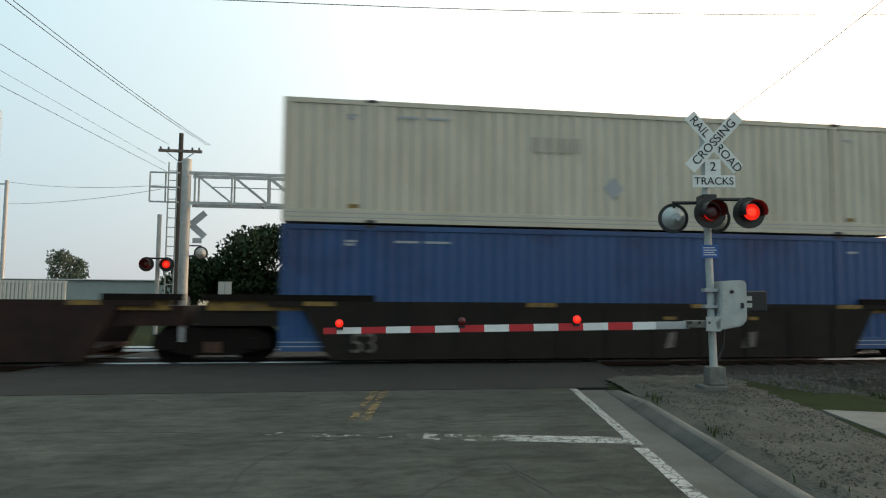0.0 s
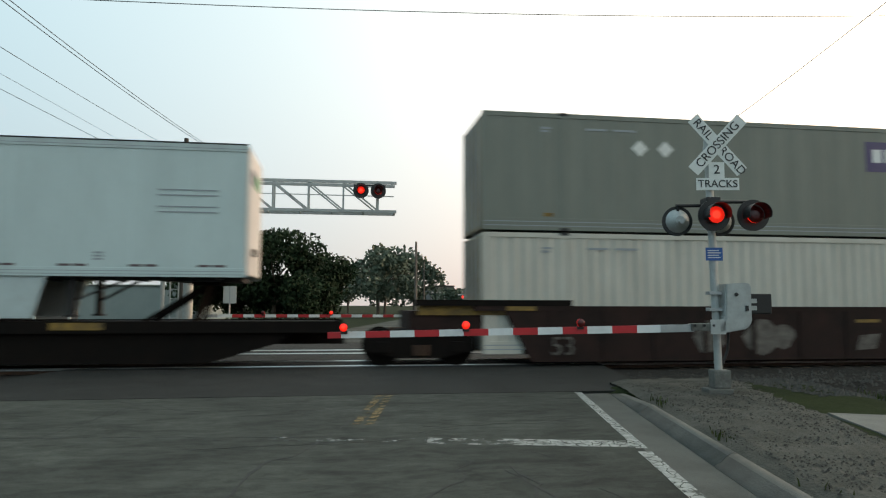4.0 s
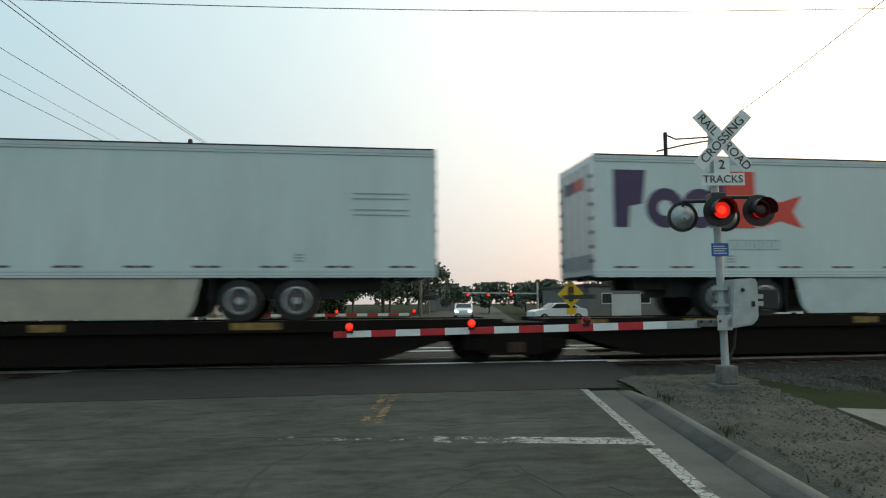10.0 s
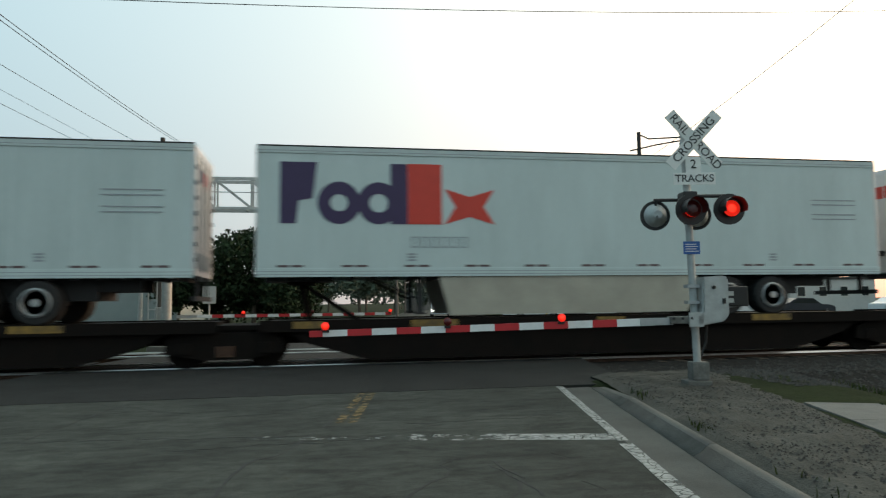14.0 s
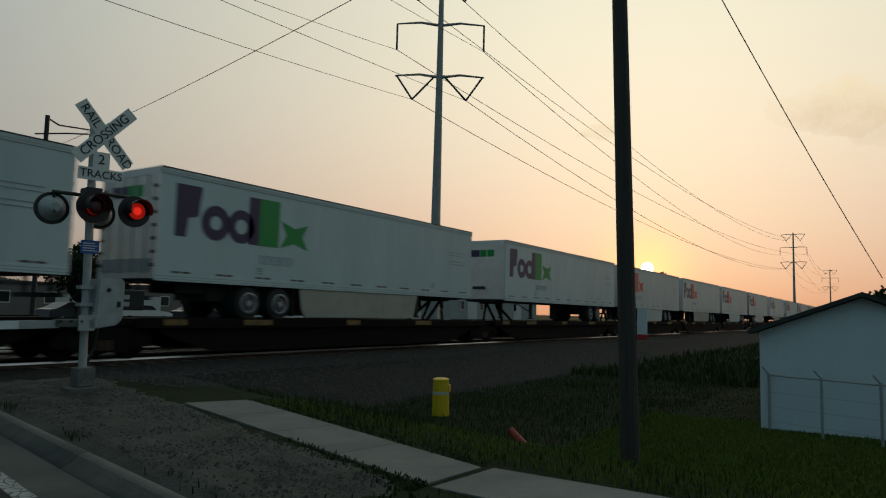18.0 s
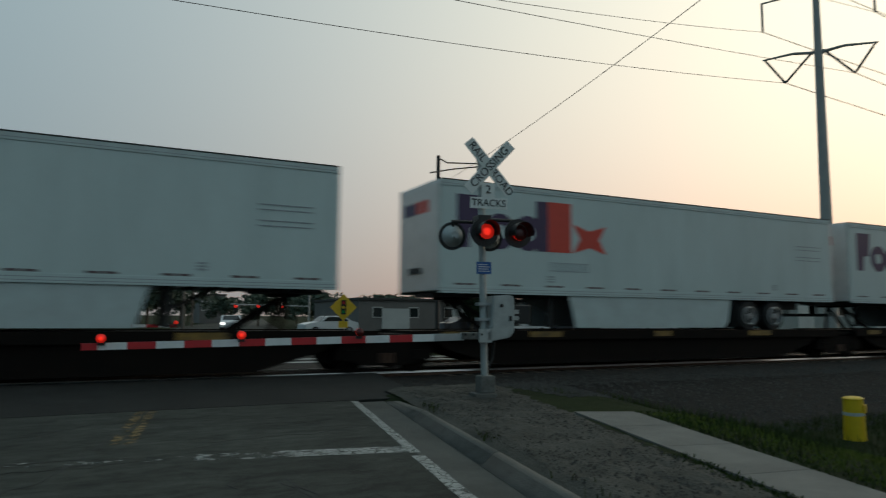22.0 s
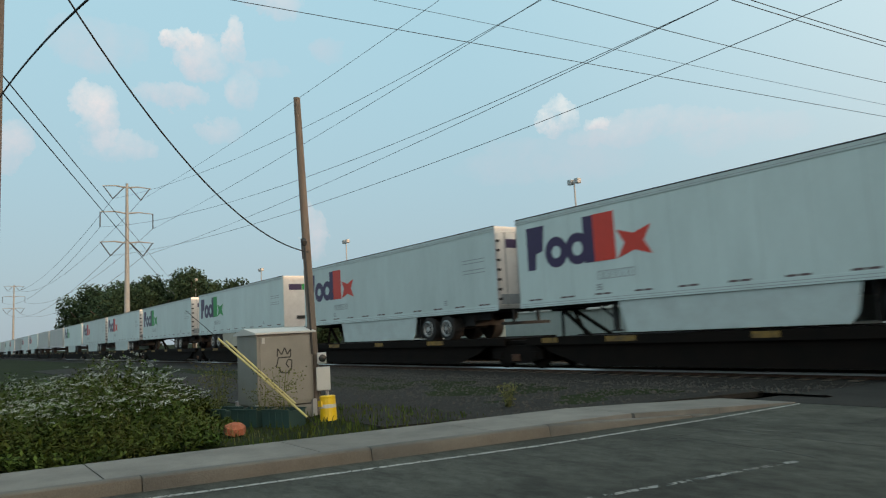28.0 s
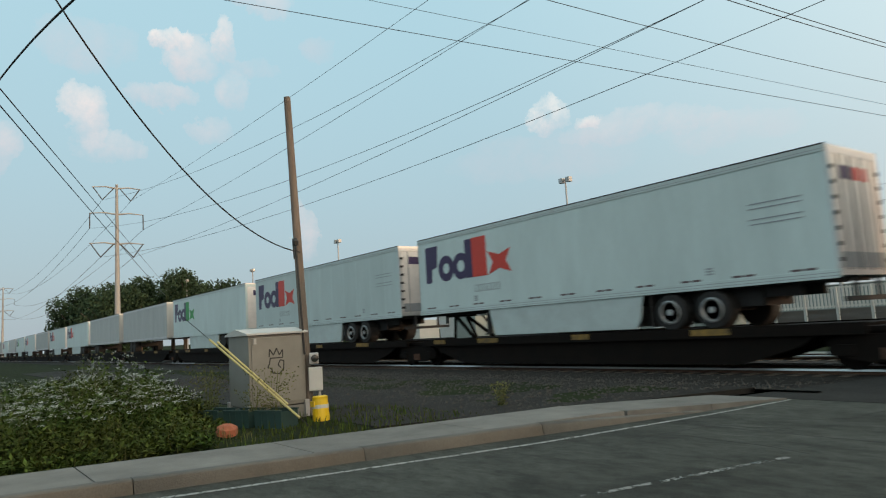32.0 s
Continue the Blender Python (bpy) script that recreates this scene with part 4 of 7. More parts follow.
M_BEIGE = material("beige_skirt", (0.40, 0.385, 0.32), 0.6, 0, 1.3, 0.1, 0.04, second=(0.30, 0.285, 0.235))
M_GREYBOX = material("grey_trailer", (0.40, 0.42, 0.41), 0.5, 0, 1.2, 0.08, 0.03, 30, second=(0.32, 0.335, 0.33), random_tone=0.1, stretch=(1, 1, 0.25))


def bogie(parent, x):
    part("bolster", box(x - 0.55, x + 0.55, -0.95, 0.95, 0.30, 0.86), M_CAR, parent)
    part("brake_beam", box(x - 1.25, x + 1.25, -0.62, 0.62, 0.22, 0.55), M_CAR, parent)
    for s in (-1, 1):
        fr = part("bogie_frame", prism([(x - 1.30, s * 0.98, 0.36), (x - 1.25, s * 0.98, 0.66), (x - 0.9, s * 0.98, 0.80), (x + 0.9, s * 0.98, 0.80), (x + 1.25, s * 0.98, 0.66), (x + 1.30, s * 0.98, 0.36), (x + 0.5, s * 0.98, 0.20), (x - 0.5, s * 0.98, 0.20)], (0, s * 0.14, 0)), M_CAR, parent, "cast steel bogie side")
        if s < 0:
            for k in (-0.14, 0.0, 0.14):
                part("spring", rod((x + k, s * 1.13, 0.26), (x + k, s * 1.13, 0.5), 0.055, seg=8), M_RUST, fr)
        for dx in (-0.88, 0.88):
            w = part("rail_wheel", lathe([(0.2, -0.065), (0.43, -0.065), (0.42, 0.03), (0.45, 0.045), (0.45, 0.065), (0.2, 0.065)], 20, pose(x + dx, s * 0.7525, 0.435, 90 * s)), M_CAR, parent, "steel rail wheel")
            if s < 0:
                part("axle_box", box(x + dx - 0.16, x + dx + 0.16, *sorted((s * 1.0, s * 1.16)), 0.33, 0.58, 0.02), M_CAR, w)


def build_flat(length):
    """A low flat wagon unit, local x from 0 to its length, with a bogie under its start."""
    t = thing("flat_wagon", "black flat intermodal wagon with yellow sill marks", "wagon")
    n = length
    part("deck", box(0.9, n - 0.4, -1.25, 1.25, 0.93, 1.03), M_CAR, t)
    for s in (-1, 1):
        y = s * 1.30
        part("side_sill", prism([(0.75, y, 0.80), (0.75, y, 1.06), (n - 0.25, y, 1.06), (n - 0.25, y, 0.80)], (0, -s * 0.08, 0)), M_CAR, t)
        part("belly_girder", prism([(1.35, y - s * 0.12, 0.81), (n - 1.35, y - s * 0.12, 0.81), (n - 1.75, y - s * 0.12, 0.55), (n - 3.2, y - s * 0.12, 0.13), (3.2, y - s * 0.12, 0.13), (1.75, y - s * 0.12, 0.55)], (0, -s * 0.05, 0)), M_CAR, t, "deep black belly girder")
        if s < 0:
            for k, x in enumerate((1.5, 4.2, 8.8, 13.0)):
                part("sill_mark", box(x, x + (1.1 if k % 2 else 0.7), *sorted((y + s * 0.001, y + s * 0.006)), 0.87, 1.03), M_CARYEL, t, "faded yellow sill mark")
    part("centre_sill", box(0.2, n - 0.2, -0.35, 0.35, 0.5, 0.93), M_CAR, t)
    part("end_platform", box(-0.55, 0.85, -1.0, 1.0, 0.86, 0.96), M_CAR, t)
    part("coupler", box(-0.6, 0.3, -0.12, 0.12, 0.62, 0.86), M_RUST, t)
    part("brake_gear", box(n * 0.5, n * 0.5 + 0.9, -0.9, -0.4, 0.45, 0.85), M_CAR, t)
    bogie(t, 0.0)
    return t


def build_hitch():
    t = thing("trailer_hitch", "black folding trailer stanchion on a flat wagon", "stanchion")
    for s in (-1, 1):
        part("strut", bar((0.0, s * 0.55, 1.03), (0.25, s * 0.28, 1.92), 0.09, 0.11), M_CAR, t)
        part("back_strut", bar((-1.15, s * 0.5, 1.03), (0.15, s * 0.28, 1.88), 0.10, 0.10), M_CAR, t)
    part("head_plate", box(-0.15, 0.55, -0.5, 0.5, 1.89, 1.96), M_CAR, t)
    return t


def corrugated(x0, x1, y, s, z0, z1, pitch, depth):
    """A ribbed side wall of a container."""
    bm = bmesh.new()
    pts, x, k = [], x0, 0
    while x < x1 - 1e-3:
        for dx, d in ((0, 0), (pitch * 0.35, 0), (pitch * 0.5, depth), (pitch * 0.85, depth)):
            pts.append((min(x + dx, x1), y - s * d))
        x += pitch
    pts.append((x1, y))
    lo = [bm.verts.new((px, py, z0)) for px, py in pts]
    hi = [bm.verts.new((px, py, z1)) for px, py in pts]
    for a in range(len(pts) - 1):
        if (pts[a + 1][0] - pts[a][0]) > 1e-5 or abs(pts[a + 1][1] - pts[a][1]) > 1e-5:
            bm.faces.new((lo[a], lo[a + 1], hi[a + 1], hi[a]))
    bmesh.ops.recalc_face_normals(bm, faces=bm.faces[:])
    return bm


def build_container(mat, label, mark=None, pitch=0.285, depth=0.032):
    """Fifty-three feet long, 2.87 high, base at z 0."""
    h = 2.9
    t = thing("container", label, "container")
    part("core", box(0.08, LONG - 0.08, -1.22, 1.22, 0.1, h - 0.06), mat, t)
    for s in (-1, 1):
        part("side_wall", corrugated(0.15, LONG - 0.15, s * 1.285, s, 0.30, h - 0.12, pitch, depth), mat, t)
        y0, y1 = sorted((s * 1.295, s * 1.20))
        part("bottom_rail", box(0, LONG, y0, y1, 0, 0.30, 0.008), mat, t)
        for z in (0.10, 0.20):
            part("rail_groove", box(0.02, LONG - 0.02, *sorted((s * 1.2955, s * 1.2975)), z, z + 0.022), M_GREYINK, t)
        part("top_rail", box(0, LONG, y0, y1, h - 0.12, h, 0.008), mat, t)
        for x in (0, LONG - 0.14, 1.95, LONG - 2.1):
            part("post", box(x, x + 0.14, y0, y1, 0.02, h - 0.005), mat, t)
        for x in (1.9, LONG - 2.12):
            for z in (-0.01, h - 0.06):
                part("corner_casting", box(x, x + 0.24, *sorted((s * 1.19, s * 1.303)), z, z + 0.07), M_CHASSIS, t)
        for x, w, z in ((2.6, 0.55, 2.50), (3.3, 0.6, 2.50), (1.45, 0.25, 2.50), (1.45, 0.2, 2.42), (14.4, 0.28, 2.46)):
            a, b = (x, x + w) if s < 0 else (LONG - x - w, LONG - x)
            part("print_bar", box(a, b, *sorted((s * 1.286, s * 1.291)), z, z + 0.055), M_GREYINK, t)
        for x in (1.5, LONG - 1.75):
            part("yellow_label", box(x, x + 0.24, *sorted((s * 1.286, s * 1.290)), 0.34, 0.43), M_CARYEL, t)
        if mark == "panel":
            a, b = (10.3, 14.0) if s < 0 else (LONG - 14.0, LONG - 10.3)
            part("emblem_panel", box(a, b, *sorted((s * 1.286, s * 1.292)), 1.72, 2.52), M_PANEL, t, "faded blue purple emblem panel")
            for c in (4.0, 4.68):
                c = c if s < 0 else LONG - c
                part("hazard_mark", prism([(c - 0.21, s * 1.287, 2.10), (c, s * 1.287, 1.89), (c + 0.21, s * 1.287, 2.10), (c, s * 1.287, 2.31)], (0, s * 0.005, 0)), M_SIGN, t, "white diamond mark")
            for k in range(4):
                c = a + 0.2 + k * 0.36
                part("emblem_block", box(c, c + 0.27, *sorted((s * 1.2925, s * 1.295)), 1.97, 2.32), M_GATEWHITE, t)
            part("print_bar", box(a + 1.85, b - 0.25, *sorted((s * 1.2925, s * 1.295)), 2.02, 2.14), M_GREYINK, t)
        if mark == "diamond":
            a = 8.0 if s < 0 else LONG - 8.0
            part("hazard_mark", prism([(a - 0.26, s * 1.287, 1.0), (a, s * 1.287, 0.7), (a + 0.26, s * 1.287, 1.0), (a, s * 1.287, 1.3)], (0, s * 0.005, 0)), M_GREYINK, t)
            for k in range(4):
                part("emblem_block", box(a - 2.1 + k * 0.33, a - 1.86 + k * 0.33, *sorted((s * 1.286, s * 1.291)), 1.83, 2.20), M_FAINT, t)
    for x0, x1 in ((0.0, 0.06), (LONG - 0.06, LONG)):
        e = part("end_wall", box(x0, x1, -1.2, 1.2, 0.05, h - 0.05), M_ENDRUST if mat is not M_BLUE else M_ENDDARK, t, "rust stained end wall")
        for yy in (-1.19, 1.12):
            part("end_post", box(x0 - 0.01, x1 + 0.01, yy, yy + 0.07, 0.05, h - 0.05), mat, e)
        for yy in (-0.75, -0.25, 0.25, 0.75):
            xx = x0 - 0.02 if x0 == 0 else x1 + 0.02
            part("lock_rod", rod((xx, yy, 0.1), (xx, yy, h - 0.1), 0.02, seg=8), M_GALV, e)
    part("roof", box(0.02, LONG - 0.02, -1.2, 1.2, h - 0.05, h - 0.01), mat, t)
    return t


M_PANEL = material("panel_purple", (0.050, 0.040, 0.125), 0.5, 0, 2, 0.12, 0.0, second=(0.075, 0.065, 0.14))
M_FAINT = material("faded_print", (0.34, 0.315, 0.255), 0.6, 0, 4, 0.1, 0.0)
M_ENDRUST = material("rusty_end_panel", (0.36, 0.29, 0.19), 0.7, 0, 1.6, 0.25, 0.1, second=(0.13, 0.085, 0.055), stretch=(1, 1, 0.5))
M_ENDDARK = material("dark_end_panel", (0.13, 0.115, 0.10), 0.7, 0, 1.6, 0.3, 0.1, second=(0.055, 0.045, 0.04))


def build_well(length, seed, style, first, skin):
    t = thing("well_wagon", "rusty brown container well wagon with sprayed lettering shapes", "wagon")
    n = length
    rnd = random.Random(seed)
    for s in (-1, 1):
        y = s * 1.40
        part("side_sill", prism([(1.9, y, 1.38), (n - 1.9, y, 1.38), (n - 2.6, y, 0.10), (2.6, y, 0.10)], (0, -s * 0.09, 0)), skin, t, "deep brown side sill")
        part("top_chord", box(1.2, n - 1.2, *sorted((y + s * 0.01, y - s * 0.12)), 1.30, 1.42), skin, t)
        for k in range(11 if s < 0 else 0):
            x = 3.1 + k * (n - 6.2) / 10
            part("sill_rib", box(x - 0.05, x + 0.05, *sorted((y + s * 0.002, y + s * 0.03)), 0.14, 1.29), skin, t)
        for x in ((2.0, 7.2, n - 7.0, n - 3.0) if s < 0 else ()):
            part("sill_mark", box(x, x + 0.7, *sorted((y + s * 0.012, y + s * 0.018)), 1.31, 1.41), M_CARYEL, t)
    y, x = -1.402, first

    def spray(name, pts, mat, z_shift=0.0):
        part(name, prism([(px, y, pz + z_shift) for px, pz in pts], (0, -0.003, 0)), mat, t)

    # sprayed and stencilled shapes, uneven in size and spacing
    if style == 0:
        for k in range(9):
            w, lean = rnd.uniform(0.16, 0.34), rnd.uniform(-0.12, 0.12)
            spray("spray_shape", [(x, 0.30), (x + w, 0.28), (x + w + lean, 1.14), (x + lean, 1.16)], M_GRAF)
            x += w + rnd.uniform(0.10, 0.42)
    if style == 2:
        for (xa, za), (xb, zb) in (((0, 0.18), (0.85, 1.18)), ((0.85, 1.18), (1.7, 0.18)), ((1.7, 0.18), (0, 0.18))):
            part("spray_stroke", bar((x + xa, y - 0.002, za), (x + xb, y - 0.002, zb), 0.003, 0.05), M_GRAF, t)
        part("spray_ring", ring(0.20, 0.27, 0.003, 20, pose(x + 0.85, y - 0.004, 0.55)), M_GRAF, t)
        part("spray_ring", ring(0.0, 0.09, 0.003, 14, pose(x + 0.85, y - 0.004, 0.55)), M_GRAFT, t)
        for k in range(4):
            c = x + 2.2 + k * 0.45
            spray("spray_shape", [(c, 0.30), (c + 0.09, 0.30), (c + 0.14, 0.72 + 0.12 * (k % 2)), (c + 0.05, 0.76)], M_GRAF)
        x += 4.6
    if style in (1, 2):
        for k in range(5):
            c = x + k * 0.62
            spray("emblem_bar", [(c, 0.66), (c + 0.40, 0.66), (c + 0.52, 0.98), (c + 0.12, 0.98)], M_CARYEL)
        spray("emblem_swoosh", [(x - 0.3, 0.42), (x + 2.6, 0.56), (x + 3.3, 0.60), (x - 0.1, 0.54)], M_CARYEL)
        spray("print_bar", [(x + 3.8, 0.92), (x + 5.2, 0.92), (x + 5.2, 0.97), (x + 3.8, 0.97)], M_GRAF)
    if style == 3:
        for cx, q in ((x + 0.5, 0.46), (x + 1.9, 0.52), (x + 2.5, 0.34)):
            pts = [(cx + q * rnd.uniform(0.75, 1.1) * math.cos(k * 0.524), 0.68 + q * rnd.uniform(0.75, 1.0) * math.sin(k * 0.524)) for k in range(12)]
            spray("spray_cloud", pts, M_GRAF)
    for k in range(5):
        x = n * 0.58 + k * rnd.uniform(1.0, 1.35)
        if x < n - 4.2:
            w = rnd.uniform(0.25, 0.7)
            spray("print_bar", [(x, 1.02), (x + w, 1.02), (x + w, 1.10), (x, 1.10)], M_GRAF if k % 2 else M_CARYEL)
            if k % 2 == 0:
                spray("spray_shape", [(x, 0.32), (x + w * 0.8, 0.36), (x + w, 0.74), (x + 0.12, 0.70)], M_GRAFT if seed % 3 == 0 else M_GRAF)
    part("lettering", lettering("53", 0.62, M_GRAF, pose(3.35, -1.437, 0.45)), None, t, "pale stencilled number")
    part("well_floor", box(2.4, n - 2.4, -1.3, 1.3, 0.28, 0.38), skin, t)
    for x0, x1 in ((-0.3, 2.4), (n - 2.4, n - 0.6)):
        part("end_deck", box(x0, x1, -1.25, 1.25, 0.86, 1.30), skin, t)
        part("end_step", box(x0 + 0.1, x1 + (1.2 if x0 < 0 else 0.0), -1.42, -1.30, 1.42, 1.56), M_CAR, t)
        part("end_rail", box(x0 + 0.2, x1 - 0.3, -1.3, -1.2, 1.2, 1.45), M_CARYEL, t)
    part("coupler", box(-0.7, 0.2, -0.12, 0.12, 0.62, 0.88), M_RUST, t)
    part("ladder", box(n - 0.7, n - 0.62, -1.2, -0.8, 0.5, 1.5), M_GALV, t)
    bogie(t, 0.0)
    return t


# trailers: place of the low end at the start, which way they face, accent
O, G, P = "orange", "green", "plain"
TRAILERS = [(-84.8, 0, G), (-102.8, 0, O), (-122.5, 1, O), (-141.9, 0, O), (-160.45, 0, O), (-180.5, 1, G), (-199.6, 0, O), (-217.1, 1, O),
            (-234.5, 1, O), (-252.0, 1, O), (-269.3, 1, G), (-288.7, 0, G), (-307.1, 1, O), (-324.1, 1, O), (-341.1, 1, O), (-358.3, 1, O),
            (-377.2, 0, O), (-394.3, 0, O), (-411.5, 0, O), (-428.8, 0, O), (-446.9, 1, O), (-466.2, 0, O), (-483.9, 1, O), (-501.2, 1, O),
            (-520.2, 0, G), (-538.4, 1, G), (-556.0, 1, O), (-573.6, 1, O), (-591.4, 1, G), (-609.5, 0, P), (-627.6, 0, P), (-645.5, 1, O),
            (-663.4, 0, O), (-681.2, 1, P), (-699.4, 0, O), (-717.2, 1, G), (-735.2, 0, P), (-753.2, 1, O), (-771.4, 0, P), (-789.2, 1, O),
            (-807.2, 0, G), (-825.2, 1, P), (-843.2, 0, O)]
BARE, DIRTY = (10, 25), (5, 8, 11, 24)          # trailers without side skirts, and with soiled ones
MOVING = []


def ride(ob, x, turn=0):
    """Puts a thing on the train at x along it."""
    MOVING.append((ob, x, turn))
    ob.matrix_basis = pose(x, MID_Y, 0.016, 0, 0, 180 * turn)


def base_of(kind):
    return {O: M_ORANGE, G: M_GREEN, P: M_GREYINK}[kind]


models = {}
used = set()


def next_of(key, model):
    if key in used:
        return copy_thing(model, model.matrix_basis)
    used.add(key)
    return model


flat_models = {}
hitch_model = build_hitch()
for k, (x0, turn, kind) in enumerate(TRAILERS):
    full = x0 > -580
    skirt = None if k in BARE else M_BEIGE if k in DIRTY else M_SKIRT
    key = (kind, turn, full, skirt)
    if key not in models:
        models[key] = build_trailer(base_of(kind), kind == P, turn, full, skirt)
    t = tagged(next_of(key, models[key]), group="trailers on the train")
    ride(t, x0 + (LONG if turn else 0), turn)
    start = (TRAILERS[k + 1][0] + LONG + x0) / 2 if k + 1 < len(TRAILERS) else x0 - 0.9
    end = (x0 + LONG + TRAILERS[k - 1][0]) / 2 if k else x0 + LONG + 2.2
    length = round((end - start) * 2) / 2
    if length not in flat_models:
        flat_models[length] = build_flat(length)
    f = tagged(next_of(("flat", length), flat_models[length]), group="flat wagons of the train")
    ride(f, start)
    if full:
        h = tagged(next_of("hitch", hitch_model), group="trailer stanchions")
        ride(h, x0 + (1.2 if turn else LONG - 1.2), turn)

STACKS = [(70.5, M_PALE, M_TAN), (52.5, M_BLUE, M_PALE), (34.8, M_PALE, M_GREY), (17.2, M_PALE, M_TAN), (-1.2, M_BLUE, M_TAN), (-24.5, M_PALE, M_TAN), (-44.0, M_PALE, M_GREY), (-63.2, M_PALE, M_GREY)]
box_models = {M_BLUE.name: build_container(M_BLUE, "blue ribbed steel container sunk in a well wagon"),
              M_PALE.name: build_container(M_PALE, "pale grey ribbed container sunk in a well wagon"),
              M_TAN.name: build_container(M_TAN, "tan ribbed container stacked on another", "diamond"),
              M_GREY.name: build_container(M_GREY, "smooth grey container with a purple emblem panel", "panel", 0.62, 0.006)}
for k, (x0, low_m, top_m) in enumerate(STACKS):
    for m, z in ((low_m, 0.30), (top_m, 3.26)):
        key = ("box", m.name)
        c = tagged(next_of(key, box_models[m.name]), group="containers on the train")
        MOVING.append((c, x0, z))
        c.matrix_basis = pose(x0, MID_Y, z)
    start, end = x0 - 1.45, (STACKS[k - 1][0] - 1.45 if k else x0 + 17.6)
    style, first = {4: (5, 6.0), 5: (0, 10.1), 6: (2, 4.3), 7: (3, 6.6)}.get(k, (k % 4, 5.5))
    w = tagged(build_well(end - start, k, style, first, M_WELLDARK if k in (0, 4) else M_WELL), group="well wagons of the train")
    ride(w, start)


def motions():
    """The whole train rolls by at one speed."""
    for ob, x, extra in MOVING:
        z, turn = (extra, 0) if isinstance(extra, float) else (0.016, extra)
        rows = [(s, pose(x + SPEED * s, MID_Y, z, 0, 0, 180 * turn)) for s in (0.0, 16.0, 32.0)]
        walk(ob, rows)
    for lens, first, centre in FLASHERS:
        walk(lens, flash_rows(first, centre))

# ---- the crossing signals ----
# which lamp of each pair is lit at each full second (0 first, 1 second)
LIT = "10110110" + "01001010" + "00100100" + "10011001" + "0"


def flash_rows(first, centre):
    """Half turns of a two-faced lens: lit face out or dark face out."""
    rows, angle = [], 0 if (LIT[0] == "0") == first else 180
    c = Vector(centre)
    state = LIT[0]
    switches = []
    for n in range(32):
        a, b = LIT[n], LIT[n + 1]
        switches += [n + 0.5] if a != b else [n + 0.34, n + 0.68]
    rows.append((0.0, angle))
    for s in switches:
        for k in range(4):
            rows.append((s + k * 0.0333, angle + 60 * k))
        angle += 180
    rows.append((32.0, angle))
    return [(t, pose(c.x, c.y, c.z, 0, 0, a)) for t, a in rows]


FLASHERS = []


def lens_mesh(r):
    bm = bmesh.new()
    for s, mats in ((-1, (0, 1)), (1, (2, 2))):
        centre = bm.verts.new((0, s * 0.035, 0))
        loops = [[bm.verts.new((q * math.cos(2 * math.pi * k / 20), s * d, q * math.sin(2 * math.pi * k / 20))) for k in range(20)] for q, d in ((r * 0.5, 0.03), (r, 0.012))]
        for k in range(20):
            j = (k + 1) % 20
            f = bm.faces.new((centre, loops[0][k], loops[0][j]))
            f.material_index = mats[0]
            f = bm.faces.new((loops[0][k], loops[1][k], loops[1][j], loops[0][j]))
            f.material_index = mats[1]
    me = bpy.data.meshes.new("lens")
    bm.to_mesh(me)
    bm.free()
    for m in (M_REDGLOW, M_REDSOFT, M_REDOFF):
        me.materials.append(m)
    return me


def flasher(parent, x, y, z, facing, first, r=0.255):
    """A signal lamp: target disc, hood and lens. facing -1 looks down the road."""
    s = facing
    disc = lathe([(r, -0.02), (r, 0.01), (r * 0.5, 0.16), (r * 0.3, 0.2)], 26, pose(x, y, z, -90 if s < 0 else 90))
    lamp = part("signal_lamp", disc, M_LAMPBLACK if s < 0 else M_SILVER, parent, "round black signal lamp" if s < 0 else "silver back of a signal lamp")
    if s < 0:
        hood = bmesh.new()
        n = 14
        rows = []
        for d in (0.03, 0.30):
            rows.append([hood.verts.new((x + 0.165 * math.cos(a), y - d, z + 0.165 * math.sin(a))) for a in [math.pi * (-0.12 + 1.24 * k / n) for k in range(n + 1)]])
        for k in range(n):
            hood.faces.new((rows[0][k], rows[0][k + 1], rows[1][k + 1], rows[1][k]))
        part("hood", hood, M_LAMPBLACK, lamp)
        lens = new("lens", lens_mesh(0.125))
        lens.parent = lamp
        lens.matrix_basis = pose(x, y - 0.09, z)
        FLASHERS.append((lens, first, (x, y - 0.09, z)))
    else:
        rim = ring(r * 0.80, r * 1.05, 0.04, 26, pose(x, y - 0.06, z))
        part("rim", rim, M_LAMPBLACK, lamp)
        part("clamp", rod((x, y - 0.16, z - 0.03), (x, y - 0.27, z - 0.03), 0.035, seg=8), M_GALV, lamp)
    return lamp


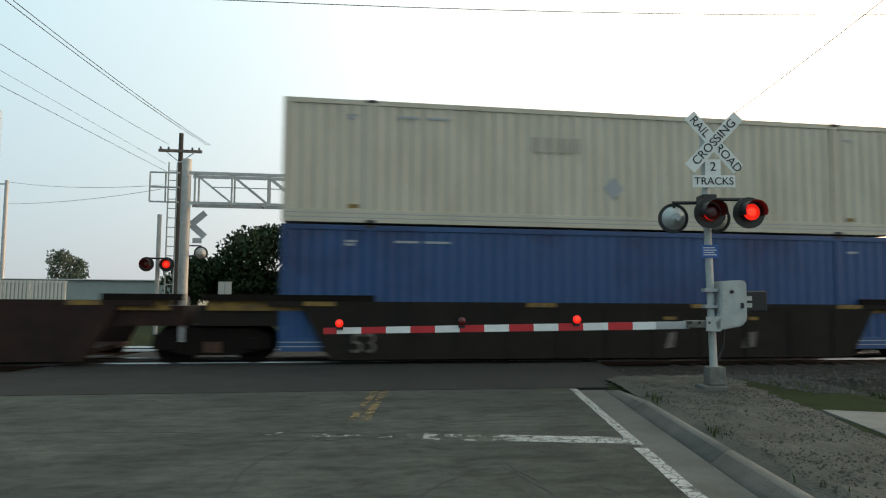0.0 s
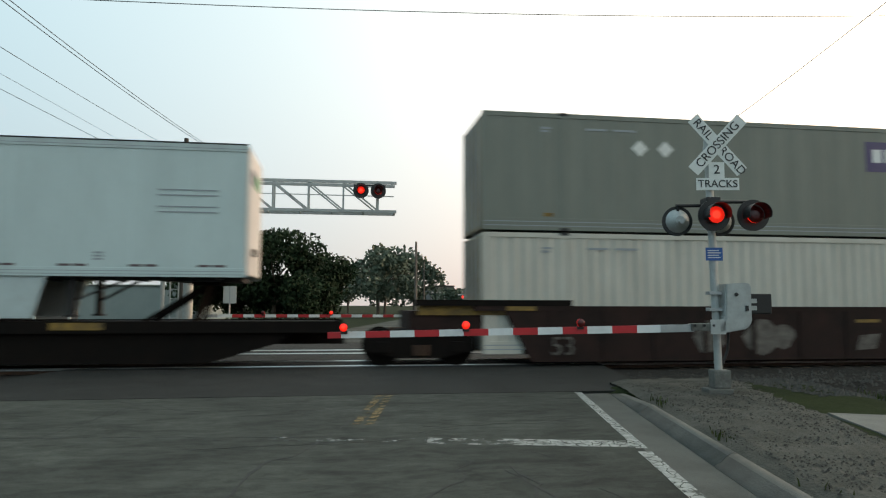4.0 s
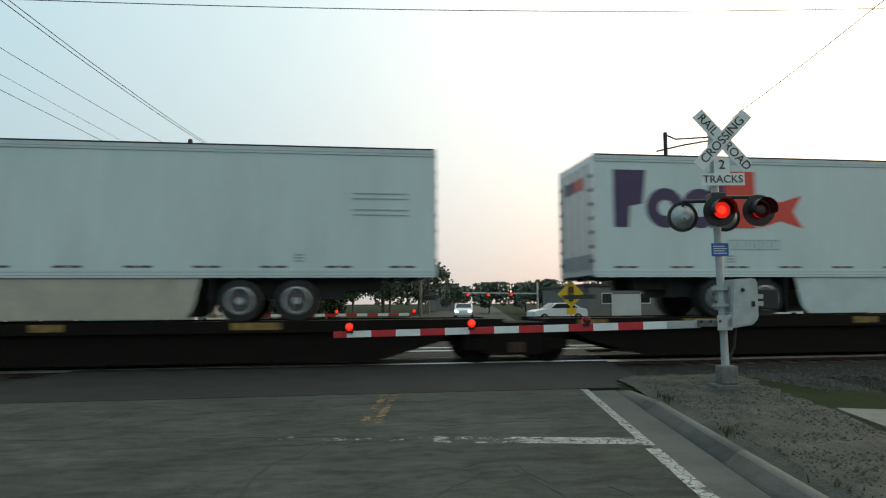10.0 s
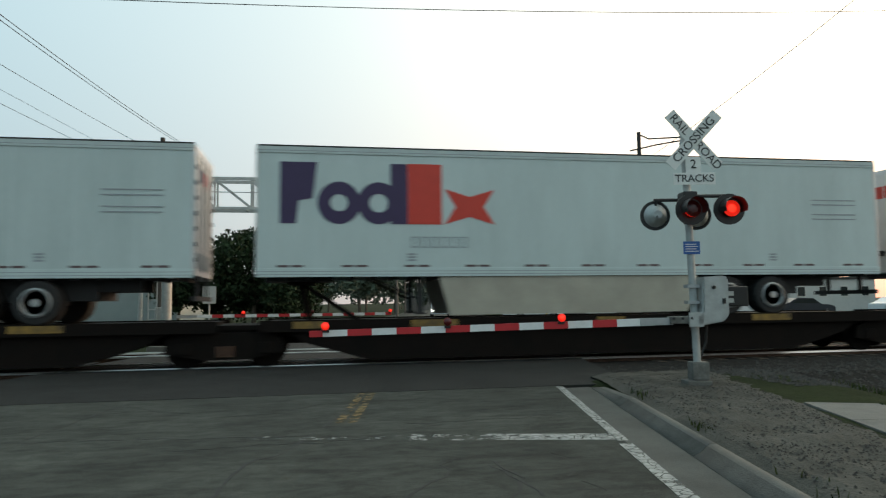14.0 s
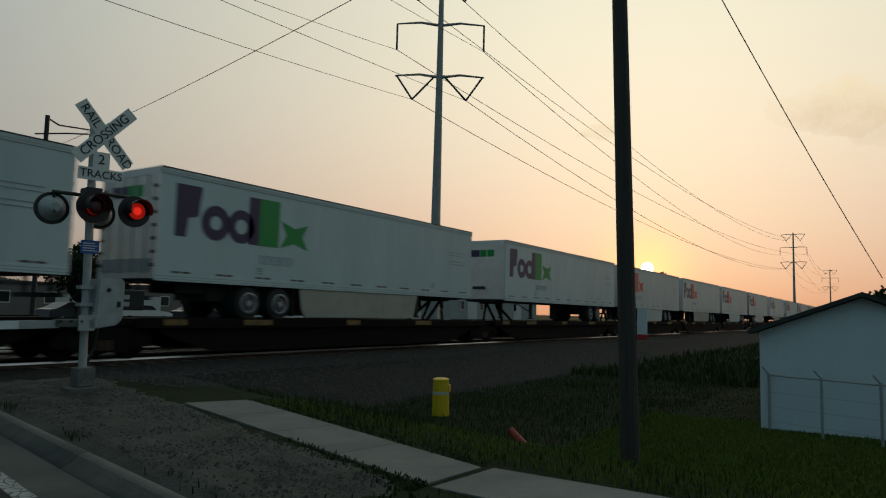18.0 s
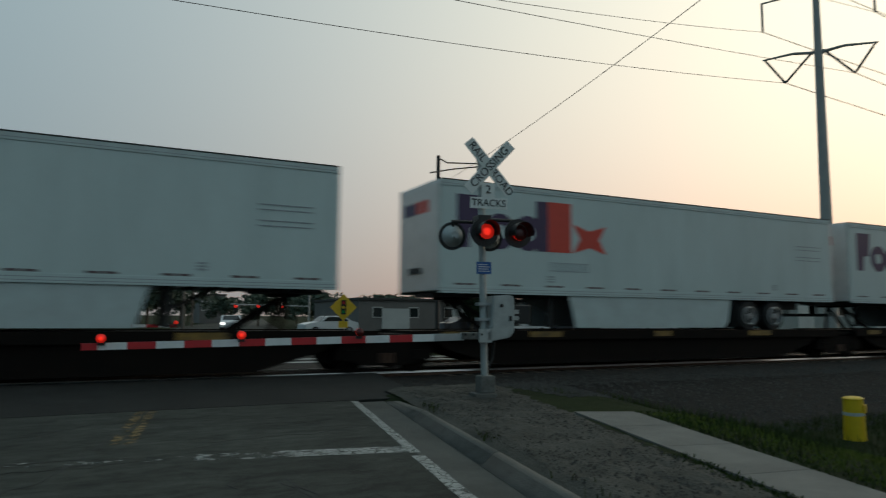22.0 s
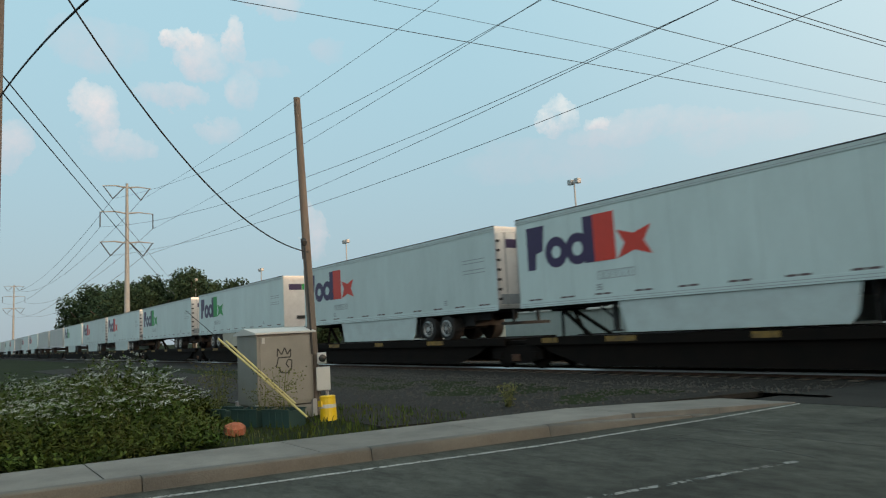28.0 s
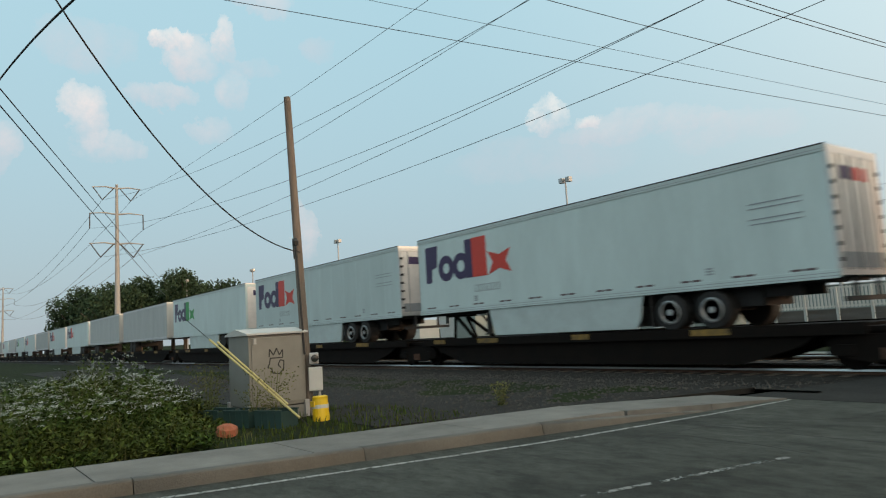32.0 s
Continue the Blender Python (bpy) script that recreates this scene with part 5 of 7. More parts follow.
def gate_arm(parent, x0, x1, y, z0, z1, n, lights):
    """A striped arm from its root at x0 to its tip at x1."""
    arm = part("gate_arm", bar((x0, y, z0), (x0 + (x1 - x0) * 0.09, y, z0 + (z1 - z0) * 0.09), 0.05, 0.11), M_GALV, parent, "red and white striped gate arm")
    pitch, a = 0.377 / abs(x1 - x0), 0.05
    cuts = [1.0] + [1 - 0.55 * pitch - k * pitch for k in range(n)] + [a]
    for k, (v, u) in enumerate(zip(cuts, cuts[1:])):
        p, q = (x0 + (x1 - x0) * u, y, z0 + (z1 - z0) * u), (x0 + (x1 - x0) * v, y, z0 + (z1 - z0) * v)
        part("stripe", bar(p, q, 0.03, 0.115 - 0.02 * u), M_GATERED if k % 2 == 0 else M_GATEWHITE, arm, "red stripe" if k % 2 == 0 else "white stripe")
    for u, first in lights:
        c = Vector((x0 + (x1 - x0) * u, y - 0.02, z0 + (z1 - z0) * u + 0.115))
        l = part("arm_lamp", rod(c - Vector((0, 0, 0.055)), c + Vector((0, 0, 0.05)), 0.04, seg=12), M_LAMPBLACK, parent, "small red lamp on the gate arm")
        part("bracket", box(c.x - 0.05, c.x + 0.05, y - 0.04, y + 0.02, c.z - 0.10, c.z - 0.056), M_LAMPBLACK, l)
        lens = new("lens", lens_mesh(0.062))
        lens.parent = l
        at = (c.x, c.y - 0.065, c.z)
        lens.matrix_basis = pose(*at)
        if first is not None:
            FLASHERS.append((lens, first, at))
    return arm


def crossbuck(parent, z, y, text=True):
    for k in range(2):
        m = pose(0.09, y - 0.012 * k, z, 0, 49 if k == 0 else -47, 0)
        bl = box(-0.565, 0.565, -0.004, 0.004, -0.10, 0.10, 0.002)
        bl.transform(m)
        blade = part("crossbuck_blade", bl, M_SIGN, parent, "white crossbuck blade")
        if text:
            if k == 0:
                for t, xx in (("RAIL", -0.325), ("ROAD", 0.335)):
                    part("lettering", lettering(t, 0.185, M_INK, m @ pose(xx, -0.007, 0)), None, blade)
            else:
                part("lettering", lettering("CROSSING", 0.19, M_INK, m @ pose(0, -0.007, 0)), None, blade)


def near_signal():
    t = thing("crossing_signal", "silver railway crossing signal with lamps, crossbuck and lowered gate", "signal", pose(5.715, 10.0, 0.12, 0, 0, -10))
    part("foundation", box(-0.17, 0.21, -0.17, 0.17, -0.10, 0.08, 0.02), M_KERB, t)
    part("junction_base", box(-0.07, 0.19, -0.13, 0.13, 0.08, 0.36, 0.025), M_GALVOLD, t, "weathered cast base box")
    part("post", rod((0.05, 0, 0.1), (-0.03, 0, 3.95), 0.058, seg=16), M_SILVER, t, "round silver post")
    part("cap", lathe([(0.07, 0), (0.07, 0.04), (0.02, 0.08)], 14, pose(-0.03, 0, 3.94)), M_SILVER, t)
    crossbuck(t, 3.82, -0.10)
    part("back_bracket", box(-0.08, 0.14, -0.09, 0.06, 3.72, 3.82), M_GALV, t)
    plate = part("track_plate", box(-0.05, 0.19, -0.10, -0.092, 3.30, 3.55, 0.003), M_SIGN, t, "small white plate with a figure")
    part("lettering", lettering("2", 0.20, M_INK, pose(0.07, -0.104, 3.43)), None, plate)
    plate = part("track_plate", box(-0.25, 0.41, -0.102, -0.094, 3.11, 3.30, 0.003), M_SIGN, t, "white plate with black capitals")
    part("lettering", lettering("TRACKS", 0.165, M_INK, pose(0.08, -0.106, 3.205)), None, plate)
    part("lamp_bar", rod((-0.5, 0.12, 2.90), (0.24, 0.12, 2.90), 0.028), M_LAMPBLACK, t)
    part("lamp_bar", rod((-0.05, -0.14, 2.92), (0.55, -0.14, 2.92), 0.028), M_LAMPBLACK, t)
    part("lamp_clamp", box(-0.12, 0.1, -0.16, 0.14, 2.84, 3.0, 0.02), M_LAMPBLACK, t)
    flasher(t, -0.04, -0.22, 2.70, -1, True, 0.24)
    flasher(t, 0.55, -0.22, 2.70, -1, False, 0.24)
    flasher(t, -0.47, 0.22, 2.66, 1, True, 0.225)
    flasher(t, 0.19, 0.22, 2.66, 1, True, 0.225)
    for x in (-0.04, 0.55, -0.47, 0.19):
        part("lamp_arm", rod((x, -0.12 if x in (-0.04, 0.55) else 0.12, 2.92), (x, -0.12 if x in (-0.04, 0.55) else 0.14, 2.72), 0.022, seg=8), M_LAMPBLACK, t)
    blue = part("blue_plate", box(-0.13, 0.13, -0.085, -0.078, 2.02, 2.22, 0.003), M_SIGNBLUE, t, "small blue notice plate")
    for k in range(4):
        part("print_bar", box(-0.10, 0.10 - 0.03 * (k % 2), -0.088, -0.0852, 2.06 + k * 0.036, 2.072 + k * 0.036), M_SIGN, blue)
    mech = part("gate_machine", prism([(0.08, -0.2, 0.92), (0.42, -0.2, 0.98), (0.5, -0.2, 1.08), (0.5, -0.2, 1.64), (0.44, -0.2, 1.68), (0.12, -0.2, 1.66), (0.10, -0.2, 1.15), (0.06, -0.2, 1.10), (0.0, -0.2, 1.06), (0.0, -0.2, 0.92)], (0, 0.42, 0)), M_SILVER, t, "silver cast gate machine housing")
    bmesh_bevel(mech, 0.02)
    part("door_knob", lathe([(0.03, 0), (0.028, 0.02), (0.012, 0.03)], 12, pose(0.27, -0.2, 1.5, 90)), M_LAMPBLACK, mech)
    part("lock", box(0.40, 0.44, -0.225, -0.2, 1.25, 1.33), M_LAMPBLACK, mech)
    part("counterweight", box(0.55, 0.98, 0.2, 0.45, 1.20, 1.52, 0.02), M_LAMPBLACK, t, "dark counterweight box")
    for k in range(2):
        part("counterweight_rib", box(0.58, 0.74, 0.19, 0.2, 1.26 + 0.11 * k, 1.33 + 0.11 * k), M_SILVER, t)
    part("gate_mount", box(-0.40, -0.02, -0.17, 0.02, 0.95, 1.06, 0.015), M_GALVOLD, t)
    for x in (-0.36, -0.22, -0.08):
        part("mount_bolt", rod((x, -0.20, 1.03), (x, -0.17, 1.03), 0.022, seg=8), M_LAMPBLACK, t)
    part("mount_plate", box(-0.12, 0.10, -0.20, -0.171, 0.90, 1.12), M_SILVER, t)
    part("conduit", rod((0.22, 0.0, 0.95), (0.20, 0.02, 0.65), 0.022, seg=8), M_LAMPBLACK, t)
    part("conduit", rod((0.20, 0.02, 0.65), (0.08, 0.02, 0.35), 0.022, seg=8), M_LAMPBLACK, t)
    for z in (1.25, 1.5):
        part("clamp", box(-0.09, 0.10, -0.09, 0.09, z, z + 0.05), M_GALV, t)
    gate_arm(t, -0.35, -5.94, -0.10, 0.99, 0.86, 13, ((0.954, None), (0.62, True), (0.308, False)))


def bmesh_bevel(ob, w):
    bm = bmesh.new()
    bm.from_mesh(ob.data)
    bmesh.ops.bevel(bm, geom=bm.edges[:], offset=w, segments=2, affect="EDGES")
    bm.to_mesh(ob.data)
    bm.free()


near_signal()


def far_signal():
    t = thing("cantilever_signal", "silver signal mast with a lattice arm over the road", "signal", pose(-5.0, 24.5, 0.0, 0, 0, 0))
    part("mast", rod((0, 0, 0), (0, 0, 6.25), 0.17, 0.155, 20), M_SILVER, t, "thick silver mast")
    part("foundation", box(-0.5, 0.5, -0.5, 0.5, -0.1, 0.12, 0.02), M_CONC, t)
    for s in (-0.35, 0.35):
        for z in (4.70, 5.72):
            part("chord", bar((0.15, s, z), (7.0, s, z + 0.02), 0.09, 0.10), M_SILVER, t)
        for k in range(6):
            x = 0.35 + k * 1.2
            part("upright", bar((x, s, 4.72), (x, s, 5.72), 0.06, 0.06), M_SILVER, t)
            if k < 5:
                part("diagonal", bar((x, s, 5.70), (x + 1.2, s, 4.74), 0.05, 0.05), M_SILVER, t)
    for k in range(7):
        part("cross_tie", bar((0.35 + k * 1.1, -0.35, 4.70), (0.35 + k * 1.1, 0.35, 4.70), 0.05, 0.05), M_SILVER, t)
    part("handrail", bar((0.9, -0.4, 5.25), (6.9, -0.4, 5.25), 0.03, 0.03), M_SILVER, t)
    for x in (-1.15, -0.65):
        part("cage_post", rod((x, -0.1, 4.75), (x, -0.1, 5.75), 0.03, seg=8), M_SILVER, t)
    for z in (4.75, 5.25, 5.75):
        part("cage_rail", rod((-1.15, -0.1, z), (-0.2, -0.1, z), 0.03, seg=8), M_SILVER, t)
    lad = part("ladder", rod((-0.55, -0.15, 0.8), (-0.55, -0.15, 6.1), 0.025, seg=8), M_SILVER, t, "maintenance ladder")
    part("ladder_rail", rod((-0.28, -0.15, 0.8), (-0.28, -0.15, 6.1), 0.025, seg=8), M_SILVER, lad)
    for k in range(16):
        part("rung", rod((-0.55, -0.15, 1.0 + k * 0.32), (-0.28, -0.15, 1.0 + k * 0.32), 0.016, seg=6), M_SILVER, lad)
    part("side_post", rod((-0.78, -0.2, 0.3), (-0.78, -0.2, 4.3), 0.07, seg=10), M_SILVER, t)
    part("lamp_bar", rod((-1.2, -0.3, 2.82), (-0.4, -0.3, 2.82), 0.03), M_LAMPBLACK, t)
    flasher(t, -1.10, -0.35, 2.62, -1, True, 0.24)
    flasher(t, -0.46, -0.35, 2.62, -1, False, 0.24)
    flasher(t, 0.52, 0.2, 3.05, 1, True, 0.22)
    part("lamp_arm", rod((0.1, 0.1, 3.3), (0.52, 0.2, 3.3), 0.025), M_LAMPBLACK, t)
    for s, a in ((1, 42), (-1, -42)):
        bl = box(0, 0.62, -0.004, 0.004, -0.11, 0.11)
        bl.transform(pose(0.18, 0.1 + 0.01 * s, 4.02, 0, -a, 0))
        part("crossbuck_blade", bl, M_GALV, t, "bare metal back of a crossbuck blade")
    part("small_plate", box(0.25, 0.55, 0.05, 0.06, 3.38, 3.56), M_GALV, t)
    # hanging lamps at the end of the arm
    for x, first in ((5.75, True), (6.35, False)):
        flasher(t, x, -0.5, 5.42, -1, first, 0.27)
    part("lamp_bar", rod((5.5, -0.45, 5.62), (6.6, -0.45, 5.62), 0.03), M_LAMPBLACK, t)
    part("gate_machine", box(-0.5, -0.1, 0.5, 0.9, 0.75, 1.4, 0.03), M_SILVER, t)
    gate_arm(t, 0.2, 7.6, 0.7, 1.06, 1.06, 17, ((0.995, None), (0.62, True), (0.3, False)))


far_signal()


# ---- poles, wires and pylons ----
def wood_pole(x, y, z0, z1, r, lean=(0, 0), label="weathered wooden utility pole", skin=None):
    t = thing("utility_pole", label, "pole", pose(x, y, z0))
    bm = rod((0, 0, -0.3), (lean[0], lean[1], z1 - z0), r, r * 0.72, 14)
    part("shaft", bm, skin or M_WOOD, t)
    return t


pl = wood_pole(-11.92, 5.72, 0.0, 6.22, 0.092, (-0.55, 0.02), "leaning bare wooden pole by the cabinet")
BOXES = pose(0.10, 0.04, 0, 0, 0, 64)


def on_pole(bm):
    bm.transform(BOXES)
    return bm


part("meter_box", on_pole(box(-0.07, 0.10, -0.10, 0.08, 1.00, 1.20, 0.02)), M_GALV, pl, "grey meter box")
part("meter_glass", on_pole(lathe([(0.07, 0), (0.065, 0.03), (0.02, 0.04)], 14, pose(0.03, -0.10, 1.10, 90))), M_GREENOFF, pl)
part("switch_box", on_pole(box(-0.09, 0.16, -0.10, 0.08, 0.52, 0.94, 0.02)), M_WALLPALE, pl, "pale switch box")
part("conduit", rod((0.15, 0.12, 0.0), (0.15, 0.12, 0.52), 0.03), M_GALV, pl)
part("conduit", rod((0.10, -0.12, 1.18), (-0.1, -0.12, 3.2), 0.02), M_LAMPBLACK, pl)
part("service_head", lathe([(0.05, 0), (0.06, 0.08), (0.03, 0.14)], 10, pose(-0.12, -0.12, 3.2)), M_LAMPBLACK, pl)
part("cable_loop", rod((-0.28, -0.1, 3.35), (-0.15, -0.14, 2.95), 0.012, seg=6), M_WIRE, pl)
bp = wood_pole(-13.25, 0.66, 0.0, 11.5, 0.20, (0.02, 0.05), "thick weathered wooden pole with bolts")
part("yellow_band", ring(0.19, 0.206, 0.05, 20, pose(0, -0.0, 2.0, 90)), M_SIGNYEL, bp)
for z in (5.0, 5.7, 6.6):
    part("bolt", rod((-0.1, -0.24, z), (0.35, -0.24, z), 0.018, seg=6), M_GALV, bp)
part("ground_wire", rod((0.14, -0.16, 0.2), (0.10, -0.12, 9), 0.012, seg=6), M_WIRE, bp)
wood_pole(10.82, 3.49, -0.95, 10.6, 0.150, (-0.06, 0.26), "dark wooden utility pole in the grass", M_DARKWOOD)
tp = wood_pole(-8.09, 38.0, 0.0, 10.3, 0.16, (0, 0), "dark wooden pole with a cross arm", M_DARKWOOD)
part("cross_arm", box(-1.1, 1.1, -0.14, -0.02, 9.25, 9.40), M_WOOD, tp)
for s in (-1, 1):
    part("brace", bar((s * 0.7, -0.1, 9.25), (0, -0.12, 8.7), 0.03, 0.05), M_GALV, tp)
for x in (-1.0, -0.6, 0.6, 0.95):
    part("insulator", lathe([(0.03, 0), (0.06, 0.05), (0.05, 0.11), (0.03, 0.14)], 10, pose(x, -0.08, 9.40)), M_INSUL, tp)
bk = thing("lamp_post", "slim dark pole with a curved double arm", "pole", pose(14.9, 30.0, 0))
part("shaft", rod((0, 0, 0), (0, 0, 9.35), 0.10, 0.09), M_CHASSIS, bk)
part("arm", rod((0, 0, 9.25), (0.5, 0, 9.05), 0.035), M_CHASSIS, bk)
part("arm", rod((0.5, 0, 9.05), (2.6, 0, 9.22), 0.035), M_CHASSIS, bk)
part("arm", rod((-0.45, 0, 8.45), (0.9, 0, 8.78), 0.035), M_CHASSIS, bk)
part("arm", rod((0.9, 0, 8.78), (2.6, 0, 9.10), 0.035), M_CHASSIS, bk)


def wire(pts_from, pts_to, sag, r=0.012, label="thin overhead wire", n=24):
    a, b = Vector(pts_from), Vector(pts_to)
    cu = bpy.data.curves.new("overhead_wire", "CURVE")
    cu.dimensions, cu.bevel_depth, cu.bevel_resolution = "3D", r, 1
    sp = cu.splines.new("POLY")
    sp.points.add(n)
    for k in range(n + 1):
        u = k / n
        p = a.lerp(b, u) - Vector((0, 0, 4 * sag * u * (1 - u)))
        sp.points[k].co = (*p, 1)
    ob = bpy.data.objects.new("overhead_wire", cu)
    me = bpy.data.meshes.new_from_object(ob)
    bpy.data.objects.remove(ob)
    me.materials.clear()
    me.materials.append(M_WIRE)
    single("overhead_wire", me, None, label, "wire", group="overhead wires")


def pylon(x, y, k, turn, top=31.5, detail=True):
    """A single steel pole with three pairs of arms; k scales it."""
    t = thing("transmission_pylon", "tall steel transmission pole with curved arms", "pylon", pose(x, y, 0, 0, 0, turn))
    part("shaft", rod((0, 0, 0), (0, 0, top), 0.50, 0.20, 16), M_TOWER, t)
    hooks = []
    for lev, (z, reach) in enumerate(((top - 9.4, 4.0), (top - 4.6, 3.9), (top - 0.4, 3.6))):
        for s in (-1, 1):
            pts = [(0, 0, z - 0.3), (s * reach * 0.45, 0, z - 0.05), (s * reach, 0, z - 0.22)]
            part("arm", rod(pts[0], pts[1], 0.14, 0.11, 8), M_TOWER, t)
            part("arm", rod(pts[1], pts[2], 0.11, 0.07, 8), M_TOWER, t)
            if lev == 0:
                tip = (s * reach * 0.60, 0, z - 2.35)
                part("insulator", rod((s * reach * 0.96, 0, z - 0.2), tip, 0.09, seg=8), M_INSUL, t)
                part("insulator", rod((s * 0.35, 0, z - 0.1), tip, 0.09, seg=8), M_INSUL, t)
            elif lev == 1:
                tip = (s * reach, 0, z - 2.62)
                part("insulator", rod((s * reach, 0, z - 0.2), tip, 0.09, seg=8), M_INSUL, t)
            else:
                tip = (s * reach * 0.58, 0, z - 2.2)
                part("insulator", rod((s * reach * 0.96, 0, z - 0.2), tip, 0.08, seg=8), M_INSUL, t)
                part("insulator", rod((s * 0.3, 0, z - 0.1), tip, 0.08, seg=8), M_INSUL, t)
            hooks.append(pose(x, y, 0, 0, 0, turn) @ Vector(tip))
    return hooks


ha = pylon(49.95, 33.4, 1, -57, 32.0)
hl = pylon(-117.8, 23.9, 1, 88, 27.6)
hb = pylon(248.7, 26.4, 1, 90, 30)
hc = pylon(430, 28, 1, 90, 30)
hd = pylon(-330, 24, 1, 90, 29)
for a, b, sag in ((hl, ha, 0), (ha, hb, 4.5), (hb, hc, 4.0), (hd, hl, 4.5)):
    for k, (p, q) in enumerate(zip(a, b)):
        wire(p, q, sag or (4.7, 2.4, 6.8, 1.7, 6.5, 2.0)[k], 0.018 if a is hl else 0.03, "thick transmission line between the pylons", 40)
for q, p, sag, r in (((-8.77, 38, 8.22), (-19.8, 0.68, 11.4), 0.0, 0.010), ((-8.81, 38, 8.62), (-19.4, 0.64, 12.12), 0.0, 0.007), ((-8.72, 38, 9.68), (-13.87, 0.77, 10.69), 0.48, 0.010),
                     ((-6.76, 38, 9.72), (-10.45, 7.91, 10.06), 0.38, 0.012), ((-6.60, 38, 9.72), (-10.25, 7.93, 10.10), 0.38, 0.012)):
    wire(q, p, sag, r, "thin wire from pole to pole across the tracks")
wire((-7.82, 0.20, 6.65), (-12.12, 5.72, 3.09), 0.9, 0.011, "sagging service cable to the leaning pole")
wire((-13.13, 0.80, 5.64), (-4.4, 1.65, 4.51), -0.24, 0.014, "cable from the thick pole over the road")
wire((-13.3, 0.85, 6.10), (-106.4, 28.1, 10.4), 0.0, 0.012, "cable along the railway")
wire((-13.3, 0.85, 5.81), (-68.04, 18.05, 6.13), 0.05, 0.012, "cable along the railway")
wire((10.72, 3.84, 9.15), (15.42, 31, 8.05), 0.30, 0.010, "thin wire over the crossing")
wire((10.76, 3.60, 9.80), (22.06, 0.23, 2.62), 0.18, 0.012, "cable falling away from the dark pole")
wire((-8.9, 38, 7.5), (-21.7, 50, 9.3), 0.25, 0.012, "telephone wire beyond the tracks")
wire((-8.9, 38, 7.3), (-21.7, 50, 7.8), 0.2, 0.012, "telephone wire beyond the tracks")

# ---- the cabinet corner ----
cb = thing("signal_cabinet", "beige sheet metal equipment cabinet with black scrawl", "cabinet", pose(-12.45, 5.13, 0.08, 0, 0, 88))
W2, D2 = 0.52, 0.55
part("plinth", box(-W2, W2, -D2, D2, -0.05, 0.22), M_CONC, cb)
for sx in (-1, 1):
    for sy in (-1, 1):
        part("leg", box(sx * W2 - 0.04, sx * W2 + 0.04, sy * D2 - 0.04, sy * D2 + 0.04, 0.0, 0.3), M_GALV, cb)
part("body", box(-W2, W2, -D2, D2, 0.24, 1.50, 0.012), M_CABINET, cb)
part("door", box(-W2 + 0.05, W2 - 0.05, -D2 - 0.02, -D2, 0.30, 1.45, 0.006), M_CABINET, cb, "flat front door")
part("roof", prism([(-W2 - 0.05, -D2 - 0.06, 1.50), (-W2 - 0.05, -D2 - 0.06, 1.53), (-W2 - 0.05, 0, 1.62), (-W2 - 0.05, D2 + 0.06, 1.53), (-W2 - 0.05, D2 + 0.06, 1.50)], (2 * W2 + 0.1, 0, 0)), M_WALLPALE, cb, "pale ridged lid")
part("latch", box(-W2 + 0.08, -W2 + 0.13, -D2 - 0.05, -D2 - 0.02, 1.34, 1.44), M_GALV, cb)
scrawl = bmesh.new()
pts = [(-0.16, 1.10), (-0.15, 1.24), (-0.08, 1.13), (-0.02, 1.25), (0.03, 1.13), (0.09, 1.22), (0.09, 1.08), (-0.14, 1.08), (-0.16, 0.98), (-0.19, 0.92), (-0.12, 0.90), (-0.10, 0.82), (0.02, 0.80), (0.10, 0.88), (0.11, 1.02), (0.04, 1.04), (0.0, 0.96), (0.05, 0.9)]
for (xa, za), (xb, zb) in zip(pts, pts[1:]):
    bar((xa, -D2 - 0.0215, za), (xb, -D2 - 0.0215, zb), 0.002, 0.022, scrawl)
tagged(part("scrawl", scrawl, M_SPRAY, cb), "black sprayed scrawl", kind="stuff")
gp = thing("guy_guards", "pair of yellow guy wire guards leaning over the weeds", "guard")
for k, (p, q) in enumerate((((-12.45, 4.10, 1.55), (-10.65, 4.92, 0.22)), ((-12.40, 4.22, 1.50), (-10.95, 4.86, 0.42)))):
    g = part("guard_tube", rod(p, q, 0.019, seg=10), M_GUARD, gp, "half round plastic guard")
part("guy_wire", rod((-12.45, 4.10, 1.55), (-13.2, 3.75, 2.1), 0.006, seg=6), M_WIRE, gp)
part("guy_wire", rod((-10.65, 4.92, 0.22), (-10.4, 5.04, 0.03), 0.008, seg=6), M_WIRE, gp)


def bollard(x, y, z, h, label, turn=0, k=1.0):
    t = thing("marker_post", label, "marker", pose(x, y, z, 0, -3, turn))
    part("shell", lathe([(0.13 * k, 0), (0.135 * k, 0.03), (0.12 * k, h - 0.06), (0.125 * k, h - 0.02), (0.10 * k, h)], 16), M_YELPLASTIC, t)
    part("band", ring(0.123 * k, 0.1285 * k, 0.06, 16, pose(0, 0, h * 0.6, 90)), M_WALLPALE, t, "worn pale band")
    part("label_plate", box(-0.07, 0.07, -0.135 * k - 0.005, -0.12 * k, h * 0.66, h * 0.84), M_SIGNYEL, t)


